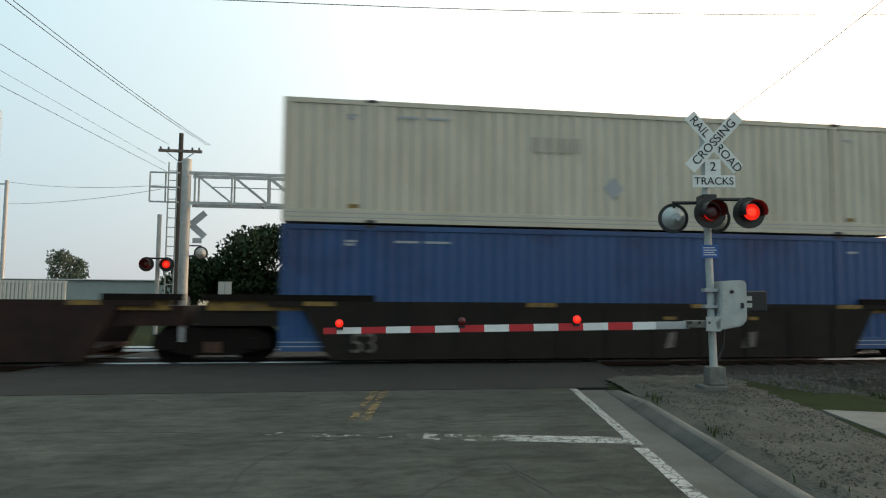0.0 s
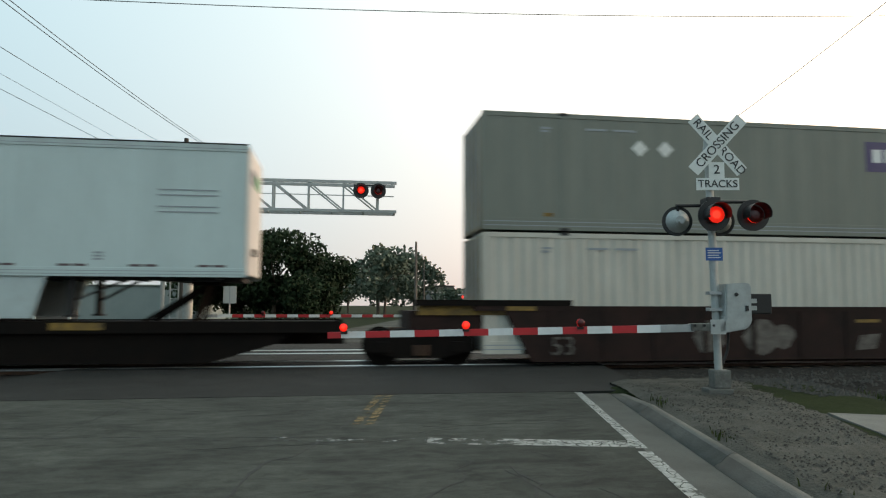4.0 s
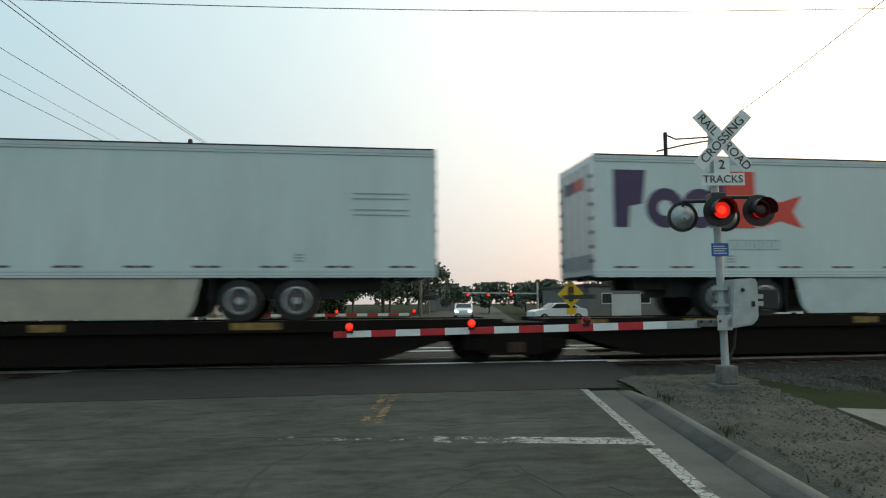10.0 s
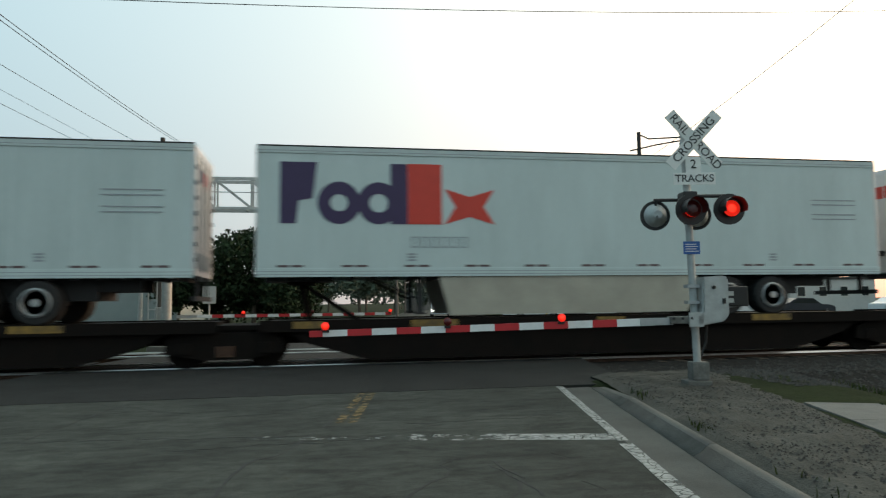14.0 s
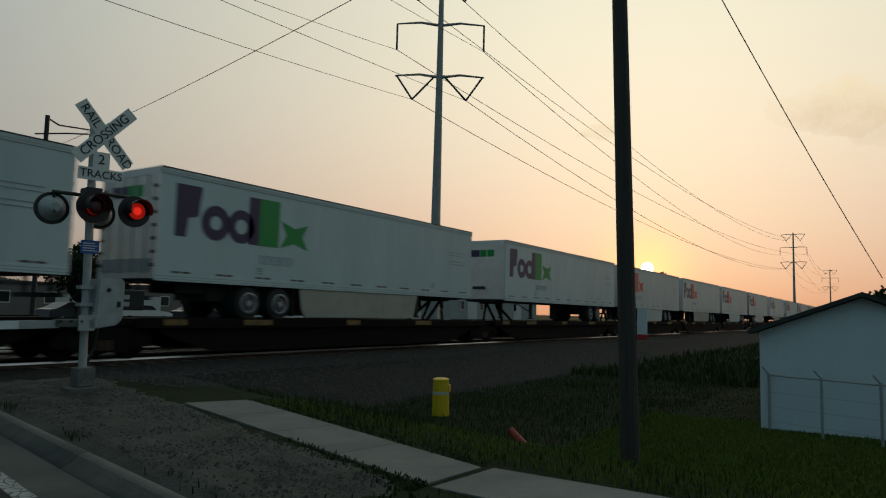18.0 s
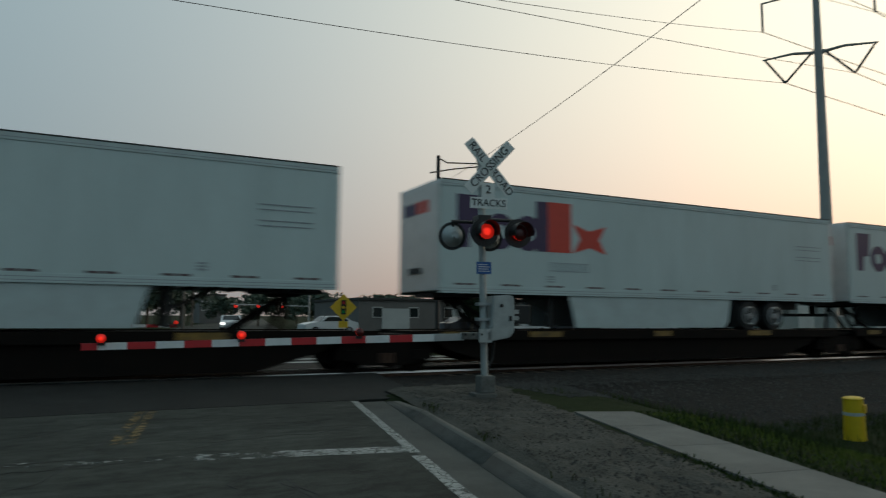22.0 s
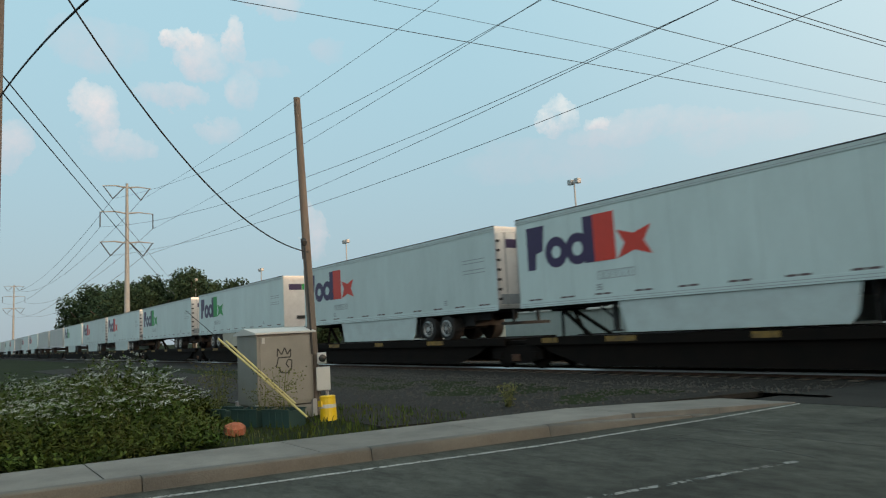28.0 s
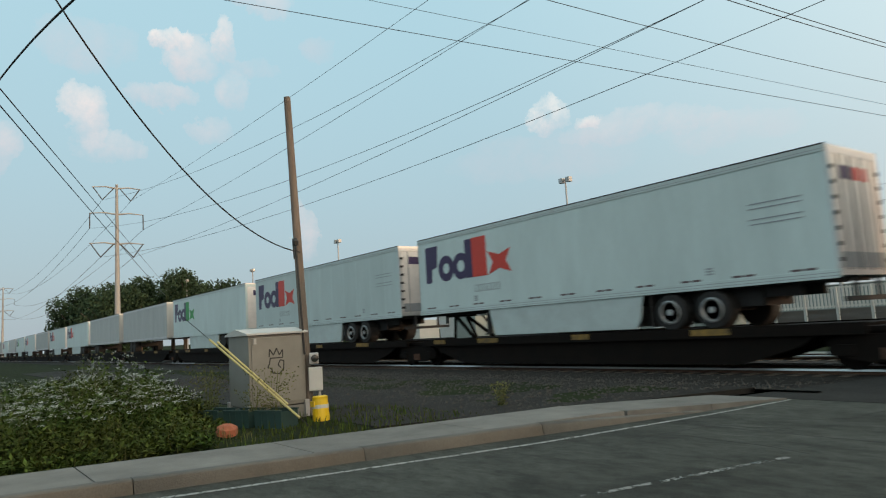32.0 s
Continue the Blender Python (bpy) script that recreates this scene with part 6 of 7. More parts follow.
bollard(-11.05, 5.50, -0.03, 0.52, "yellow plastic marker at the foot of the pole", 0, 1.1)
bollard(13.33, 8.64, -0.93, 0.86, "yellow plastic marker post standing in weeds", 20, 1.5)
single("brick_lump", lathe([(0.08, 0), (0.17, 0.05), (0.15, 0.14), (0.06, 0.18)], 7, pose(-10.60, 3.72, 0.10, 10, 14, 30)), M_RUBBLE, "broken orange brick lump in the weeds", "rubble")
for k in range(3):
    bin_ = thing("plastic_crate", "dull green plastic crate lying by the cabinet", "crate", pose(-12.35 + k * 0.62, 4.12 + k * 0.30, 0.06, 0, 0, 24), group="green crates")
    part("front", box(-0.29, 0.29, -0.20, -0.185, 0.0, 0.27, 0.004), M_TARP, bin_)
    part("back", box(-0.29, 0.29, 0.185, 0.20, 0.0, 0.27, 0.004), M_TARP, bin_)
    for e in (-1, 1):
        part("end", box(*sorted((e * 0.29, e * 0.275)), -0.184, 0.184, 0.0, 0.27), M_TARP, bin_)
        part("rim", box(-0.30, 0.30, *sorted((e * 0.18, e * 0.215)), 0.271, 0.295), M_TARP, bin_)
    for x in (-0.14, 0.0, 0.14):
        part("rib", box(x - 0.012, x + 0.012, -0.212, -0.201, 0.01, 0.26), M_TARP, bin_)
bm = rod((0, 0, 0), (0.0, 0.05, 0.52), 0.07, 0.05, 10)
single("red_pipe_stub", bm, M_REDPIPE, "short leaning red pipe in the grass", "pipe", pose(8.9, 4.2, -0.55, -40, 12, 20))
bm = box(-0.16, 0.16, -0.13, 0.13, 0, 0.30, 0.02)
single("valve_box", bm, M_ROOF, "dark utility box in the grass", "box", pose(9.2, 4.35, -0.75, 0, 0, 30))

# ---- shed and fence ----
sh = thing("shed", "pale metal shed with a dark low gable roof", "shed", pose(16.2, 2.43, -0.97, 0, 0, -88))
wl = bmesh.new()
prism([(0, 0, 0), (3.8, 0, 0), (3.8, 0, 2.14), (1.9, 0, 2.88), (0, 0, 2.14)], (0, 7.0, 0), wl)
part("wall", wl, M_SHED, sh, "pale sheet metal wall")
for s, (xa, za, xb, zb) in enumerate(((-0.20, 2.08, 1.9, 2.90), (1.9, 2.90, 4.0, 2.08))):
    part("roof", prism([(xa, -0.25, za), (xb, -0.25, zb), (xb, -0.25, zb + 0.09), (xa, -0.25, za + 0.09)], (0, 7.5, 0)), M_ROOF, sh, "dark roof slope")
for k in range(15):
    part("seam", box(0.15 + k * 0.25, 0.17 + k * 0.25, -0.012, 0, 0.02, 2.15), M_SHED, sh)
part("footing", box(-0.03, 3.83, -0.03, 7.03, -0.1, 0.12), M_CONC, sh)
fn = thing("wire_fence", "low wire fence with bent steel posts before the shed", "fence")
P0, P1 = Vector((16.12, 2.25, -0.93)), Vector((14.5, -1.75, -0.93))
for k in range(5):
    p = P0.lerp(P1, k / 4)
    po = part("post", rod(p, p + Vector((0, 0, 1.24)), 0.028, seg=8), M_GALV, fn)
    part("barb_arm", rod(p + Vector((0, 0, 1.22)), p + Vector((-0.13, 0.12, 1.38)), 0.018, seg=6), M_GALV, po)
part("top_rail", rod(P0 + Vector((0, 0, 1.20)), P1 + Vector((0, 0, 1.20)), 0.02, seg=8), M_GALV, fn)
for z in (0.25, 0.55, 0.85):
    part("strand", rod(P0 + Vector((0, 0, z)), P1 + Vector((0, 0, z)), 0.004, seg=5), M_GALV, fn)


# ---- plants ----
def blades(name, n, place, hmin, hmax, mat, label, category, seed, width=0.012):
    rnd = random.Random(seed)
    vs, fs = [], []
    for _ in range(n):
        x, y, z, k = place(rnd)
        h = rnd.uniform(hmin, hmax) * k
        a = rnd.uniform(0, 6.28)
        dx, dy = math.cos(a) * width, math.sin(a) * width
        lx, ly = rnd.uniform(-0.4, 0.4) * h, rnd.uniform(-0.4, 0.4) * h
        b = len(vs)
        vs += [(x - dx, y - dy, z - 0.02), (x + dx, y + dy, z - 0.02), (x + lx * 0.4 + dx * 0.7, y + ly * 0.4 + dy * 0.7, z + h * 0.6), (x + lx * 0.4 - dx * 0.7, y + ly * 0.4 - dy * 0.7, z + h * 0.6), (x + lx, y + ly, z + h)]
        fs += [(b, b + 1, b + 2, b + 3), (b + 3, b + 2, b + 4)]
    single(name, soup(name, vs, fs, mat), None, label, category, kind="stuff")


def in_hollow(r):
    while True:
        x, y = r.uniform(5.2, 26), r.uniform(-3, 10.6)
        p = x - 0.33 * max(0.0, y - 3)
        if x - kerb_x(y) > (4.0 if y > 7.2 else 2.0) and not (4.2 < p < 5.42 and y < 8.3) and p > 4.2 and noise.noise(Vector((x * 0.5, y * 0.5, 7))) > -0.55:
            return x, y, ground_z(x, y), (0.45 if y < 4.5 else 1.0) * (0.6 + 0.8 * max(0, noise.noise(Vector((x * 0.35, y * 0.35, 3)))))


blades("lawn_grass", 42000, lambda r: (lambda x, y: (x, y, ground_z(x, y), 1))(r.uniform(8.2, 17), r.uniform(-2.5, 4.9)), 0.04, 0.12, M_LAWN, "short green lawn by the shed", "grass", 3, 0.02)
blades("rough_grass", 36000, in_hollow, 0.05, 0.26, M_GRASS, "rough grass and weeds in the hollow", "grass", 4, 0.009)
blades("far_grass", 7000, lambda r: (lambda x, y: (x, y, ground_z(x, y), 0.5 + 0.8 * max(0, noise.noise(Vector((x * 0.15, y * 0.2, 3))))))(26 + 50 * r.random() ** 1.6, r.uniform(-3, 10.8)), 0.25, 0.8, M_GRASS, "rough grass along the railway bank", "grass", 14, 0.04)


def by_path(r):
    while True:
        x, y = r.uniform(5.4, 11.5), r.uniform(0.2, 7.5)
        if x - 0.33 * max(0.0, y - 3) > 5.46 and not (x > 8.4 and y < 3.2):
            return x, y, ground_z(x, y), 0.7 + 0.6 * max(0, noise.noise(Vector((x * 0.8, y * 0.8, 6))))


blades("short_grass", 16000, by_path, 0.03, 0.10, M_LAWN, "short grass between the pavement and the hollow", "grass", 16, 0.007)


def path_edge(r):
    """Grass creeping over both edges of the pavement across the verge."""
    u, left = r.random(), r.random() < 0.45
    if r.random() < 0.5:
        x, y = (4.52 + 0.7 * u * u, 3.05 + 2.2 * u * u) if left else (5.30 + 1.62 * u, 3.0 + 4.75 * u)
        return x + abs(r.gauss(0, 0.16)) * (-1 if left else 1.6) + (0.03 if left else -0.03), y, 0.085, 1
    return r.uniform(2.9, 4.45), min(r.gauss(1.6, 1.0), 3.6), 0.10, 1


blades("path_grass", 2200, path_edge, 0.02, 0.06, M_GRASS, "short grass creeping over the pavement edges", "grass", 15, 0.012)
blades("kerb_grass", 110, lambda r: (lambda y: (kerb_x(y) + r.uniform(0.16, 0.35), y, 0.10, 1))(r.choice((r.gauss(6.8, 0.15), r.gauss(9.2, 0.2), r.uniform(3, 5)))), 0.03, 0.10, M_GRASS, "small tufts of grass behind the kerb", "grass", 5, 0.008)
blades("verge_grass", 900, lambda r: (lambda x, y: (x, y, 0.08, 0.5 + max(0, noise.noise(Vector((x, y, 5))))))(r.uniform(-12.5, -8.9), r.uniform(4.0, 7.3)), 0.03, 0.11, M_GRASS, "grass along the pavement by the cabinet", "grass", 6)
def weed_top(x, y):
    """How high the weeds stand: tall clumps with hollows, low towards the cabinet."""
    rise = 0.55 + 0.42 * noise.noise(Vector((x * 0.55, y * 0.55, 2))) + 0.22 * noise.noise(Vector((x * 1.7, y * 1.7, 9)))
    rise += 0.45 * math.exp(-((x + 12.9) / 1.5) ** 2 - ((y - 2.4) / 1.2) ** 2) + 0.25 * math.exp(-((x + 15.5) / 1.2) ** 2 - ((y - 2.0) / 1.5) ** 2)
    return max(0.12, rise) * (1 - 0.8 * ease(2.8, 4.0, y) * ease(-13.2, -11.2, x)) * (1 - 0.45 * ease(-10.9, -9.9, x + 0.2 * (2 - y)))


blades("weed_stems", 5200, lambda r: (lambda x, y: (x, y, 0.06, weed_top(x, y)))(r.uniform(-19, -9.9), r.uniform(-0.5, 4.0)), 0.55, 1.12, M_STEM, "tall weed stalks beside the pavement", "weeds", 7, 0.005)
blades("verge_weeds", 500, lambda r: (lambda x, y: (x, y, 0.07, 1))(r.uniform(-12.6, -9.0), r.uniform(3.4, 7.0)), 0.05, 0.18, M_LEAF, "low weeds at the edge of the pavement", "weeds", 27, 0.010)


def weed_leaves(name, n, seed):
    """Sprays of narrow leaflets along stalks, with white umbels on the tallest."""
    rnd = random.Random(seed)
    vs, fs = [], []
    fv, ff = [], []
    made = 0
    while made < n:
        x, y = rnd.uniform(-19, -9.8), rnd.uniform(-0.6, 4.1)
        if y > 3.3 and x > -11.6:
            continue
        top = weed_top(x, y) * rnd.uniform(0.55, 1.12)
        broad = rnd.random() < 0.25
        lean = Vector((rnd.gauss(0, 0.10), rnd.gauss(0, 0.10), 0))
        count = rnd.randint(9, 16)
        made += count
        for q in range(count):
            u = rnd.random() ** 0.75
            p = Vector((x, y, 0.05 + top * u)) + lean * u
            a, tilt = rnd.uniform(0, 6.28), rnd.uniform(-0.3, 0.9)
            size = rnd.uniform(0.03, 0.07) if broad else rnd.uniform(0.04, 0.12)
            d = Vector((math.cos(a) * math.cos(tilt), math.sin(a) * math.cos(tilt), math.sin(tilt))) * size
            w = Vector((-math.sin(a), math.cos(a), rnd.uniform(-0.5, 0.5))) * size * (0.42 if broad else 0.17)
            k = len(vs)
            vs += [tuple(p), tuple(p + d * 0.45 + w), tuple(p + d), tuple(p + d * 0.45 - w)]
            fs.append((k, k + 1, k + 2, k + 3))
        if top > 0.5 and rnd.random() < 0.22:
            crown = Vector((x, y, 0.05 + top)) + lean
            for q in range(rnd.randint(8, 16)):
                p = crown + Vector((rnd.gauss(0, 0.035), rnd.gauss(0, 0.035), rnd.uniform(-0.015, 0.02)))
                size = rnd.uniform(0.008, 0.018)
                k = len(fv)
                fv += [tuple(p + Vector((size, 0, 0))), tuple(p + Vector((0, size, 0.006))), tuple(p - Vector((size, 0, 0))), tuple(p - Vector((0, size, 0.006)))]
                ff.append((k, k + 1, k + 2, k + 3))
    single(name, soup(name, vs, fs, M_LEAF), None, "dense leafy roadside weeds", "weeds", kind="stuff")
    single("white_umbels", soup("white_umbels", fv, ff, M_FLOWER), None, "white umbel flowers on the weeds", "flowers", kind="stuff")


weed_leaves("weed_foliage", 150000, 8)


def bush(x, y, h, n, seed, label):
    """A thin wayside plant of a few stalks."""
    rnd = random.Random(seed)
    vs, fs = [], []
    for _ in range(n):
        a, q, u = rnd.uniform(0, 6.28), rnd.random() ** 0.5, rnd.random()
        p = Vector((math.cos(a) * q * h * 0.4 * (0.3 + u), math.sin(a) * q * h * 0.4 * (0.3 + u), h * u))
        d = Vector((rnd.gauss(0, 1), rnd.gauss(0, 1), rnd.gauss(0.4, 0.6))).normalized() * rnd.uniform(0.03, 0.07)
        w = d.cross(Vector((rnd.gauss(0, 1), rnd.gauss(0, 1), 0.3))).normalized() * 0.012
        k = len(vs)
        vs += [tuple(p), tuple(p + d * 0.5 + w), tuple(p + d), tuple(p + d * 0.5 - w)]
        fs.append((k, k + 1, k + 2, k + 3))
    t = thing("weed_plant", label, "weed", pose(x, y, 0.06))
    part("leaves", soup("leaves", vs, fs, M_STEM), None, t)
    for k in range(5):
        part("stalk", rod((0, 0, -0.03), (rnd.uniform(-0.2, 0.2) * h, rnd.uniform(-0.2, 0.2) * h, h * 0.95), 0.006, 0.003, 5), M_STEM, t)


bush(-11.35, 4.78, 0.95, 420, 31, "thin leafy weed growing before the cabinet")
bush(-11.65, 4.55, 0.6, 260, 32, "thin leafy weed growing before the cabinet")
bush(-9.6, 8.3, 0.42, 300, 33, "low green weed in the gravel by the pavement")
bush(-13.4, 4.35, 1.05, 420, 34, "tall pale weed beside the cabinet")
bush(-13.9, 4.6, 0.9, 360, 35, "tall pale weed beside the cabinet")

# ---- beyond the tracks ----
def tree(x, y, h, w, seed, mat, n=2600, leaf=0.22, label="leafy dark green tree", z0=0.0):
    rnd = random.Random(seed)
    t = thing("tree", label, "tree", pose(x, y, z0))
    trunk = rod((0, 0, -0.2), (0.1, 0, h * 0.55), h * 0.028, h * 0.014, 8)
    for k in range(6):
        a = k * 1.05 + rnd.random()
        rod((0.05, 0, h * (0.25 + 0.05 * k)), (math.cos(a) * w * 0.33, math.sin(a) * w * 0.33, h * (0.5 + 0.06 * k)), h * 0.012, h * 0.005, 6, trunk)
    part("trunk", trunk, M_BARK, t)
    blobs = [(rnd.uniform(-0.34, 0.34) * w, rnd.uniform(-0.34, 0.34) * w, h * rnd.uniform(0.36, 0.84), w * rnd.uniform(0.12, 0.24)) for _ in range(13)] + [(0, 0, h * 0.85, w * 0.16)]
    vs, fs = [], []
    for _ in range(n):
        bx, by, bz, br = rnd.choice(blobs)
        d = Vector((rnd.gauss(0, 1), rnd.gauss(0, 1), rnd.gauss(0, 0.8))).normalized() * br * rnd.uniform(0.55, 1.12)
        p = Vector((bx, by, bz)) + d
        if p.z > h:
            p.z = h - rnd.random() * 0.3
        a = Vector((rnd.gauss(0, 1), rnd.gauss(0, 1), rnd.gauss(0, 1))).normalized() * leaf * rnd.uniform(0.5, 1.2)
        b = a.cross(Vector((rnd.gauss(0, 1), rnd.gauss(0, 1), rnd.gauss(0, 1)))).normalized() * leaf * rnd.uniform(0.4, 0.8)
        k = len(vs)
        vs += [tuple(p - a), tuple(p + b), tuple(p + a), tuple(p - b)]
        fs.append((k, k + 1, k + 2, k + 3))
    part("crown", soup("crown", vs, fs, mat), None, t)
    return t


tree(-4.0, 45, 6.1, 6.6, 1, M_TREE, 11000, 0.15)
tree(-8.4, 44.5, 4.2, 4.6, 2, M_TREE, 6000, 0.14, "round dark bush behind the signal mast")
tree(-1.2, 48, 5.0, 5.0, 3, M_TREE, 6500, 0.15)
tree(-6.2, 47, 3.4, 5.5, 21, M_TREE, 5000, 0.16, "dense low dark bush beyond the tracks")
tree(-2.4, 46, 3.0, 5.0, 22, M_TREE, 5000, 0.16, "dense low dark bush beyond the tracks")
tree(25.8, 46, 5.7, 4.6, 41, M_TREE, 6500, 0.13, "dark leafy tree beyond the tracks")
tree(30.5, 52, 4.6, 4.6, 42, M_TREE, 5000, 0.14, "dark leafy tree beyond the tracks")
tree(92.8, 25.5, 8.2, 3.2, 43, M_TREE, 1500, 0.16, "thin leafy tree beyond the tracks against the sunset")
tree(72, 0.2, 5.6, 6.0, 44, M_TREE, 3000, 0.2, "dark leafy tree behind the shed", -0.9)
# distant trees, with the haze mixed into their leaf colour
tree(-25.1, 70, 6.4, 4.4, 4, M_HAZETREE, 4200, 0.13)
far = tree(10.5, 95, 9.0, 9.0, 5, M_HAZETREE, 2400, 0.34, "hazy tree along the road beyond")
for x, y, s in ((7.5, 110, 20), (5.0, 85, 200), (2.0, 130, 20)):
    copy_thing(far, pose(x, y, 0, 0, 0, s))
low_tree = tree(21, 98, 4.4, 6.5, 15, M_HAZETREE, 1600, 0.3, "low hazy tree beyond the road")
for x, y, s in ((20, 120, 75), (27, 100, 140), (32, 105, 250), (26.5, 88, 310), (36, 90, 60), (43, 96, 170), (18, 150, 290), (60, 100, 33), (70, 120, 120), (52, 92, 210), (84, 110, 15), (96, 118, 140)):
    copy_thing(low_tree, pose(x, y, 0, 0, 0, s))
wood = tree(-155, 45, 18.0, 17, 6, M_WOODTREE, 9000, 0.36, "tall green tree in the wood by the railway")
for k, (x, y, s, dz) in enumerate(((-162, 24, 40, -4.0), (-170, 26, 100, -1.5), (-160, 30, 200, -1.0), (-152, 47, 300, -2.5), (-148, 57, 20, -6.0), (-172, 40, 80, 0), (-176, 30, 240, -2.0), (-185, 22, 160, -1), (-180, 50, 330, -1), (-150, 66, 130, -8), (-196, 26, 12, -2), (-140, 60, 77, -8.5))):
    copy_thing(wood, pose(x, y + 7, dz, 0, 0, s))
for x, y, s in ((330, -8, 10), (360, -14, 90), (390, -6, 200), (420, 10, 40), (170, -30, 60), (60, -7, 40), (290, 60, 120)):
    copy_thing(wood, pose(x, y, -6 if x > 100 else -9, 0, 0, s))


def far_building(name, x0, x1, y0, y1, h, wall, label, windows=0, roof=None, turn=0.0, doors=0):
    t = thing(name, label, "building", pose(x0, y0, 0, 0, 0, turn))
    w, d = x1 - x0, y1 - y0
    wl = part("wall", box(0, w, 0, d, 0, h), wall, t)
    part("roof", box(-0.15, w + 0.15, -0.15, d + 0.15, h + 0.004, h + (0.25 if roof is None else 0.07), 0.03), roof or M_ROOF, t)
    for k in range(windows):
        x = w * (k + 0.5) / windows
        wi = part("window", box(x - 0.5, x + 0.5, -0.05, 0.02, h * 0.45, h * 0.8), M_FENCEPALE, t)
        part("pane", box(x - 0.43, x + 0.43, -0.06, -0.05, h * 0.48, h * 0.77), M_GREENOFF, wi)
    for k in range(doors):
        x = w * (k + 0.5) / doors
        part("door", box(x - 1.4, x + 1.4, -0.06, 0.02, 0.05, h * 0.75), M_WALLPALE, t)
    return t


far_building("long_shed", -64, -9.5, 50, 62, 2.75, M_WALLGREY, "long low grey green shed beyond the tracks", 0, M_WALLPALE)
far_building("warehouse", 21.9, 44, 60, 74, 2.9, M_WALLBRICK, "dull flat roofed warehouse", 6, doors=3)
far_building("warehouse", -90, -46, 66, 84, 4.5, M_WALLPALE, "pale flat roofed warehouse beyond the tracks", 10, doors=4)
far_building("house", 47, 60, 66, 76, 3.4, M_WALLPALE, "pale low building by the trees", 5)
far_building("depot", 66, 110, 52, 66, 4.0, M_WALLGREY, "grey low depot beyond the tracks", 8, doors=3)
far_building("store", 17.5, 22.0, 130, 138, 5.0, M_WALLBRICK, "hazy dark building at the end of the road", 3)
# signs
ys = thing("warning_sign", "yellow diamond traffic signal warning sign", "sign", pose(9.47, 28, 0, 0, 0, -11))
part("post", rod((0, 0, 0), (0, 0, 2.3), 0.035), M_SIGNYEL, ys)
dm = box(-0.40, 0.40, -0.012, 0, -0.40, 0.40, 0.02)
dm.transform(pose(0, -0.04, 1.80, 0, 45, 0))
bd = part("board", dm, M_SIGNYEL, ys)
part("symbol", box(-0.10, 0.10, -0.06, -0.054, 1.50, 2.10, 0.03), M_INK, bd)
for k, m in enumerate((M_GATERED, M_SIGNYEL, M_GREEN)):
    part("symbol_lamp", lathe([(0.065, 0), (0.06, 0.004)], 14, pose(0, -0.061, 1.99 - 0.19 * k, 90)), m, bd)
part("plate", box(-0.2, 0.2, -0.05, -0.04, 0.95, 1.22), M_SIGNYEL, ys)
fs_ = thing("sign_back", "pale back of a road sign on a thin post", "sign", pose(-4.0, 27, 0))
part("post", rod((0, 0, 0), (0, 0, 2.15), 0.03), M_GALV, fs_)
part("board", box(-0.24, 0.24, -0.02, 0, 1.5, 2.15, 0.03), M_WALLPALE, fs_)
# traffic light over the road beyond
tl = thing("traffic_light", "distant traffic signal on a long arm", "traffic light", pose(24.2, 84, 0))
part("pole", rod((0, 0, 0), (0, 0, 4.0), 0.12), M_GALV, tl)
part("arm", rod((0, 0, 2.6), (-9.5, 0, 2.75), 0.07), M_GALV, tl)
for x in (-3.4, -6.3, -8.9):
    hd_ = part("signal_head", box(x - 0.2, x + 0.2, -0.15, 0.1, 1.75, 2.75, 0.03), M_LAMPBLACK, tl)
    part("lit_lamp", lathe([(0.16, 0), (0.14, 0.03)], 14, pose(x, -0.16, 2.5, 90)), M_REDGLOW, hd_, "glowing red lamp")


def car(x, y, turn, mat, label, lights=False):
    t = thing("car", label, "car", pose(x, y, 0, 0, 0, turn))
    prof = [(-2.2, 0.32), (-2.2, 0.78), (-1.75, 0.92), (-1.05, 0.98), (-0.45, 1.42), (0.9, 1.45), (1.65, 1.05), (2.15, 0.95), (2.2, 0.4), (2.1, 0.30)]
    body = prism([(a, -0.88, b) for a, b in prof], (0, 1.76, 0))
    ob = part("body", body, mat, t)
    bmesh_bevel(ob, 0.05)
    for s in (-1, 1):
        part("side_window", prism([(-0.85, s * 0.885, 1.02), (-0.40, s * 0.885, 1.36), (0.85, s * 0.885, 1.38), (1.35, s * 0.885, 1.06)], (0, s * 0.004, 0)), M_GREENOFF, t)
        part("headlamp", box(-2.235, -2.18, *sorted((s * 0.5, s * 0.8)), 0.60, 0.75), M_HEADLIGHT if lights else M_WALLPALE, t, "glowing headlamp" if lights else "headlamp")
        for xx in (-1.4, 1.35):
            w = part("wheel", lathe([(0.2, -0.1), (0.31, -0.1), (0.32, 0.1), (0.2, 0.1)], 16, pose(xx, s * 0.82, 0.32, 90)), M_TYRE, t)
            part("rim", lathe([(0.2, 0), (0.19, 0.02)], 14, pose(xx, s * 0.93, 0.32, -90 * s)), M_RIM, w)
    part("windscreen", prism([(-1.02, -0.75, 1.01), (-1.02, 0.75, 1.01), (-0.50, 0.68, 1.40), (-0.50, -0.68, 1.40)], (-0.02, 0, 0.01)), M_GREENOFF, t)
    return t


car(12.0, 68, 78, M_CARPAINT, "white saloon car with headlamps on beyond the crossing", True)
car(16.5, 52, 5, M_CARPAINT, "parked white saloon car")
car(26, 47, 185, M_CARDARK, "parked dark saloon car")
car(31, 47, 180, M_CARPAINT, "parked pale saloon car")
car(37, 48, 175, M_CARDARK, "parked dark saloon car")
car(44, 46, 180, M_CARPAINT, "parked pale saloon car")


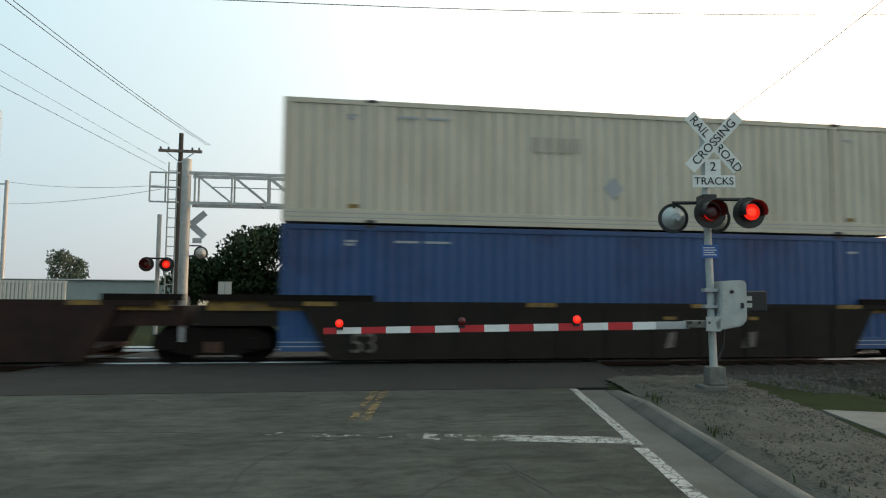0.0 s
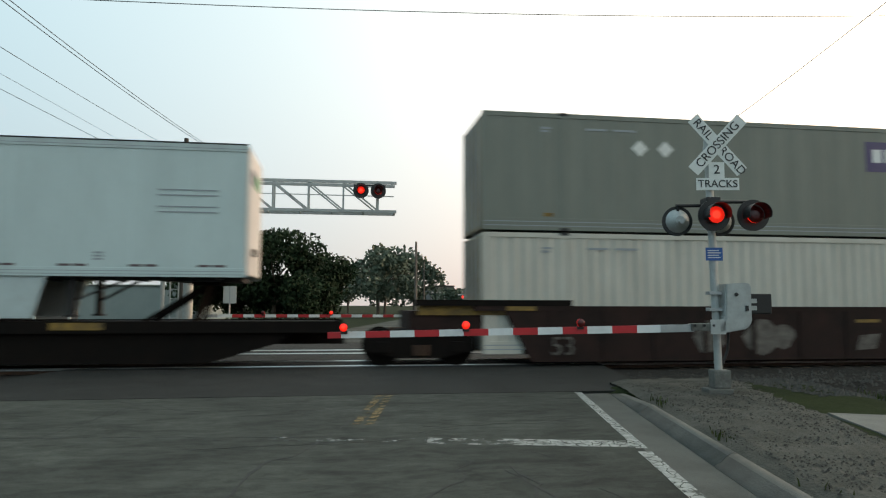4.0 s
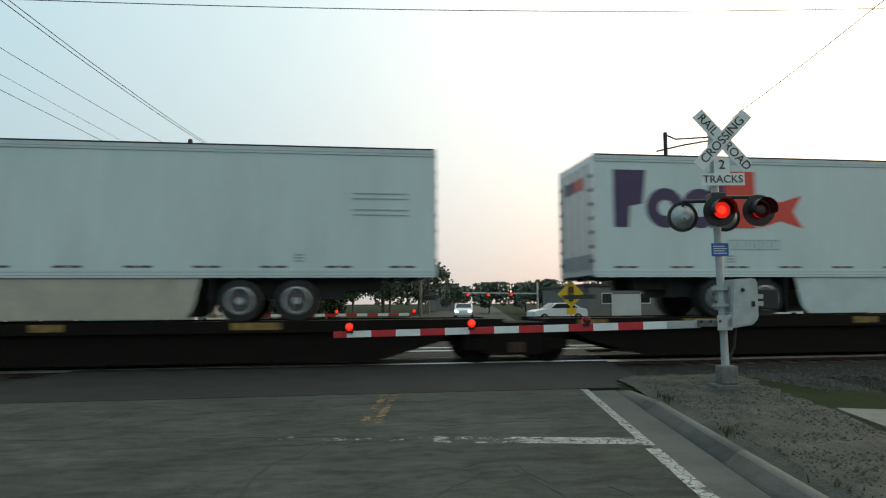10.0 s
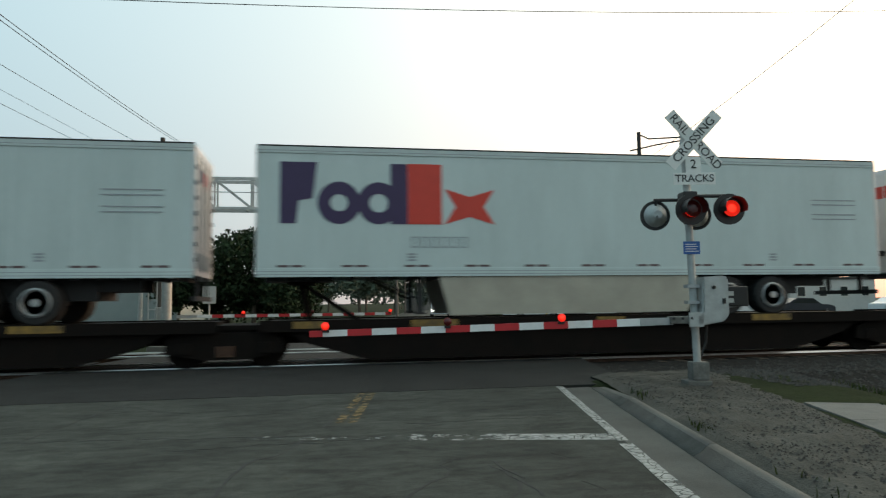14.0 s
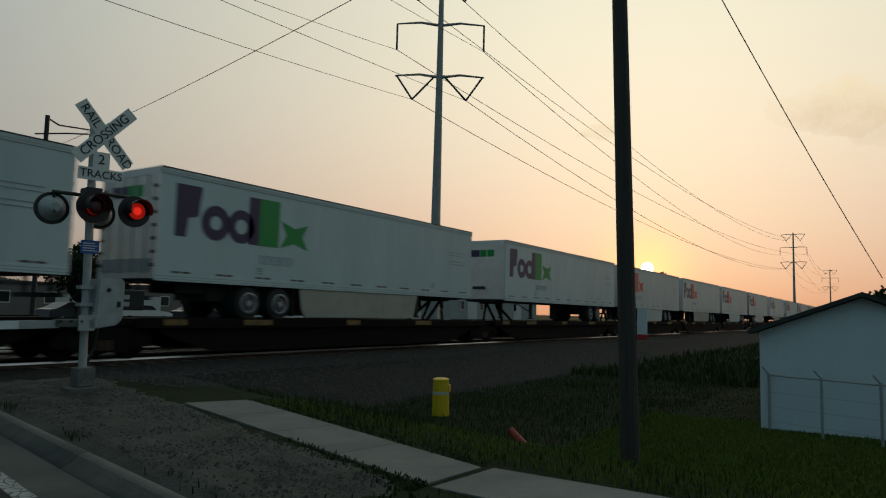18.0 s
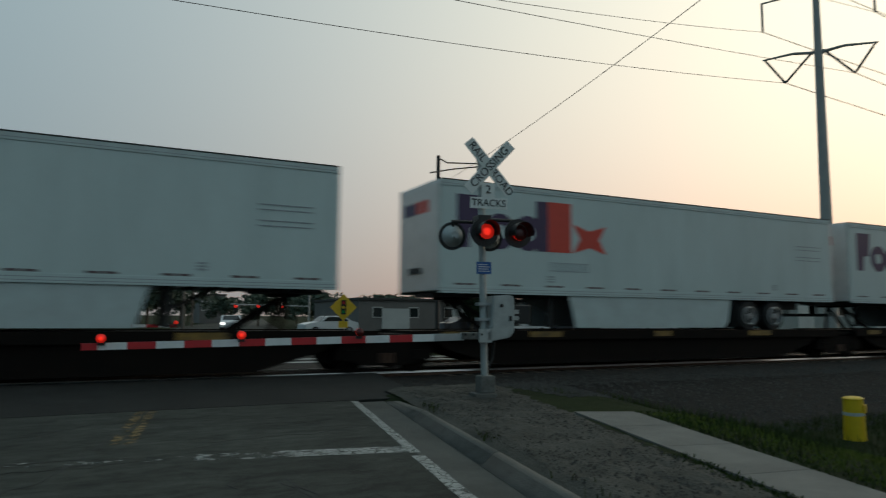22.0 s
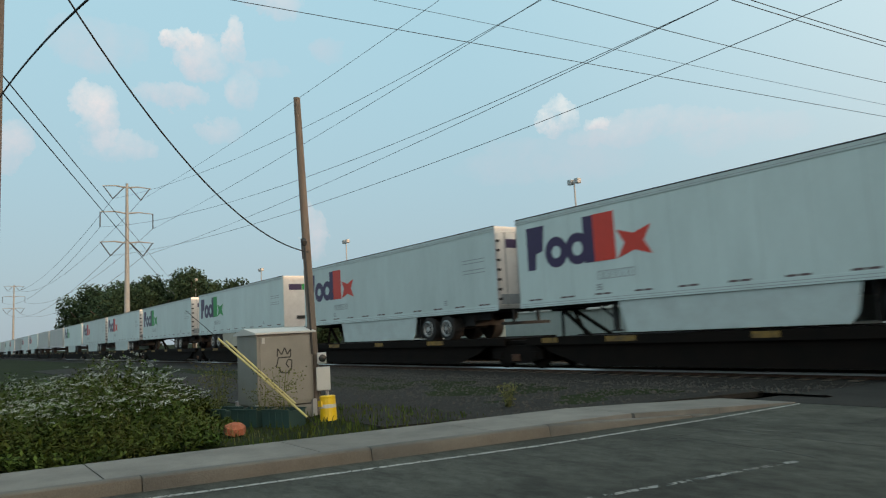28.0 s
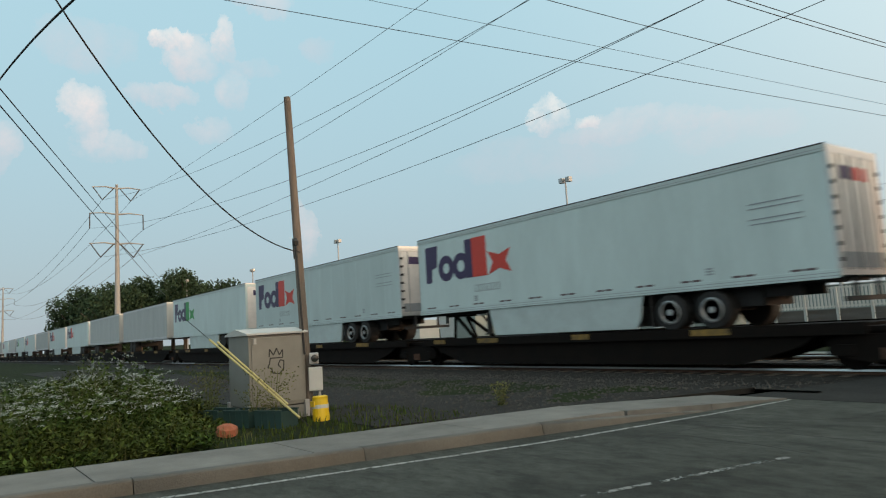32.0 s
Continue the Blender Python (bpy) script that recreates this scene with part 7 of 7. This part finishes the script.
def light_mast(x, y, h, label):
    t = thing("light_mast", label, "lamp", pose(x, y, 0))
    part("pole", rod((0, 0, 0), (0, 0, h), 0.13, 0.09), M_GALV, t)
    part("bar", rod((-0.5, 0, h - 0.1), (0.7, 0, h - 0.1), 0.05), M_GALV, t)
    for dx in (-0.45, 0.55):
        part("floodlight", box(dx - 0.25, dx + 0.3, -0.35, 0.2, h - 0.45, h + 0.1, 0.05), M_GALV, t)


light_mast(-50.9, 55.4, 16.8, "tall floodlight mast beyond the railway")
light_mast(-97.1, 52.1, 16.4, "tall floodlight mast beyond the railway")
light_mast(-128, 50, 15, "tall floodlight mast beyond the railway")
light_mast(-150, 44, 15, "tall floodlight mast beyond the railway")
wp = wood_pole(7.0, 62, 0, 7.2, 0.14, (0, 0), "thin utility pole along the road beyond")
copy_thing(wp, pose(11.5, 92, 0))
lp = thing("utility_pole", "pale thin utility pole beyond the tracks", "pole", pose(-21.7, 50, 0))
part("shaft", rod((0, 0, 0), (0, 0, 9.4), 0.15, 0.12, 12), M_GALV, lp)
part("arm", box(-0.75, 0.05, -0.05, 0.05, 9.1, 9.18), M_GALV, lp)
part("lamp_head", box(-1.05, -0.45, -0.18, 0.18, 8.55, 9.05, 0.06), M_WALLPALE, lp, "pale round lamp head")
# low shed with doors and a raised slatted screen across the tracks
ls = thing("store_shed", "low grey green shed with three pale doors", "shed", pose(-33, 34, 0))
part("wall", box(0, 12.6, 0, 5, 0, 2.25), M_WALLGREY, ls)
part("roof", box(-0.15, 12.75, -0.2, 5.2, 2.254, 2.36, 0.02), M_WALLPALE, ls)
for k in range(42):
    part("rib", box(0.15 + k * 0.3, 0.19 + k * 0.3, -0.02, 0, 0.05, 2.24), M_WALLGREY, ls)
for x in (5.9, 7.7, 9.5):
    dr = part("door", box(x, x + 0.85, -0.05, -0.021, 0.05, 1.62), M_WALLPALE, ls, "pale door")
    part("door_handle", box(x + 0.70, x + 0.76, -0.08, -0.051, 0.85, 0.97), M_CHASSIS, dr)
pf = thing("slatted_screen", "pale slatted screen on open posts beyond the tracks", "screen")
for k in range(46):
    x = -19.6 + k * 0.165
    part("slat", box(x, x + 0.085, 34.0, 34.03, 1.30, 2.30), M_FENCEPALE, pf)
for z in (1.34, 2.2):
    part("rail", box(-19.7, -12.0, 34.031, 34.07, z, z + 0.08), M_FENCEPALE, pf)
for z in (0.55, 0.95):
    part("rail", box(-19.7, -12.0, 34.10, 34.15, z, z + 0.06), M_WALLBRICK, pf)
for k in range(6):
    part("post", box(-19.7 + k * 1.5, -19.58 + k * 1.5, 34.071, 34.19, 0, 2.3), M_WALLPALE, pf)
part("base_wall", box(-19.7, -12.0, 34.6, 34.75, 0, 1.25), M_WALLBRICK, pf)
for k in range(3):
    bxm = box(-1.2, 1.2, -1.0, 1.0, 0, 2.2, 0.03)
    single("storage_box", bxm, M_WALLPALE if k % 2 else M_WALLGREY, "pale storage box beside the far track", "box", pose(-38 - k * 7, 31, 0, 0, 0, 5 * k), group="storage boxes")
# pale trackside cabinet as a flat panel; the red block paints a reflected glint
mk = thing("mile_marker", "white cabinet panel beside the track, red glint painted at its foot", "marker", pose(47.9, 14.6, -0.13, 0, 0, -70))
part("panel", box(-0.34, 0.34, -0.02, 0.02, 0.35, 2.2, 0.01), M_GATEWHITE, mk)
part("foot", box(-0.34, 0.34, -0.03, 0.03, 0.0, 0.33), M_GATERED, mk)


motions()
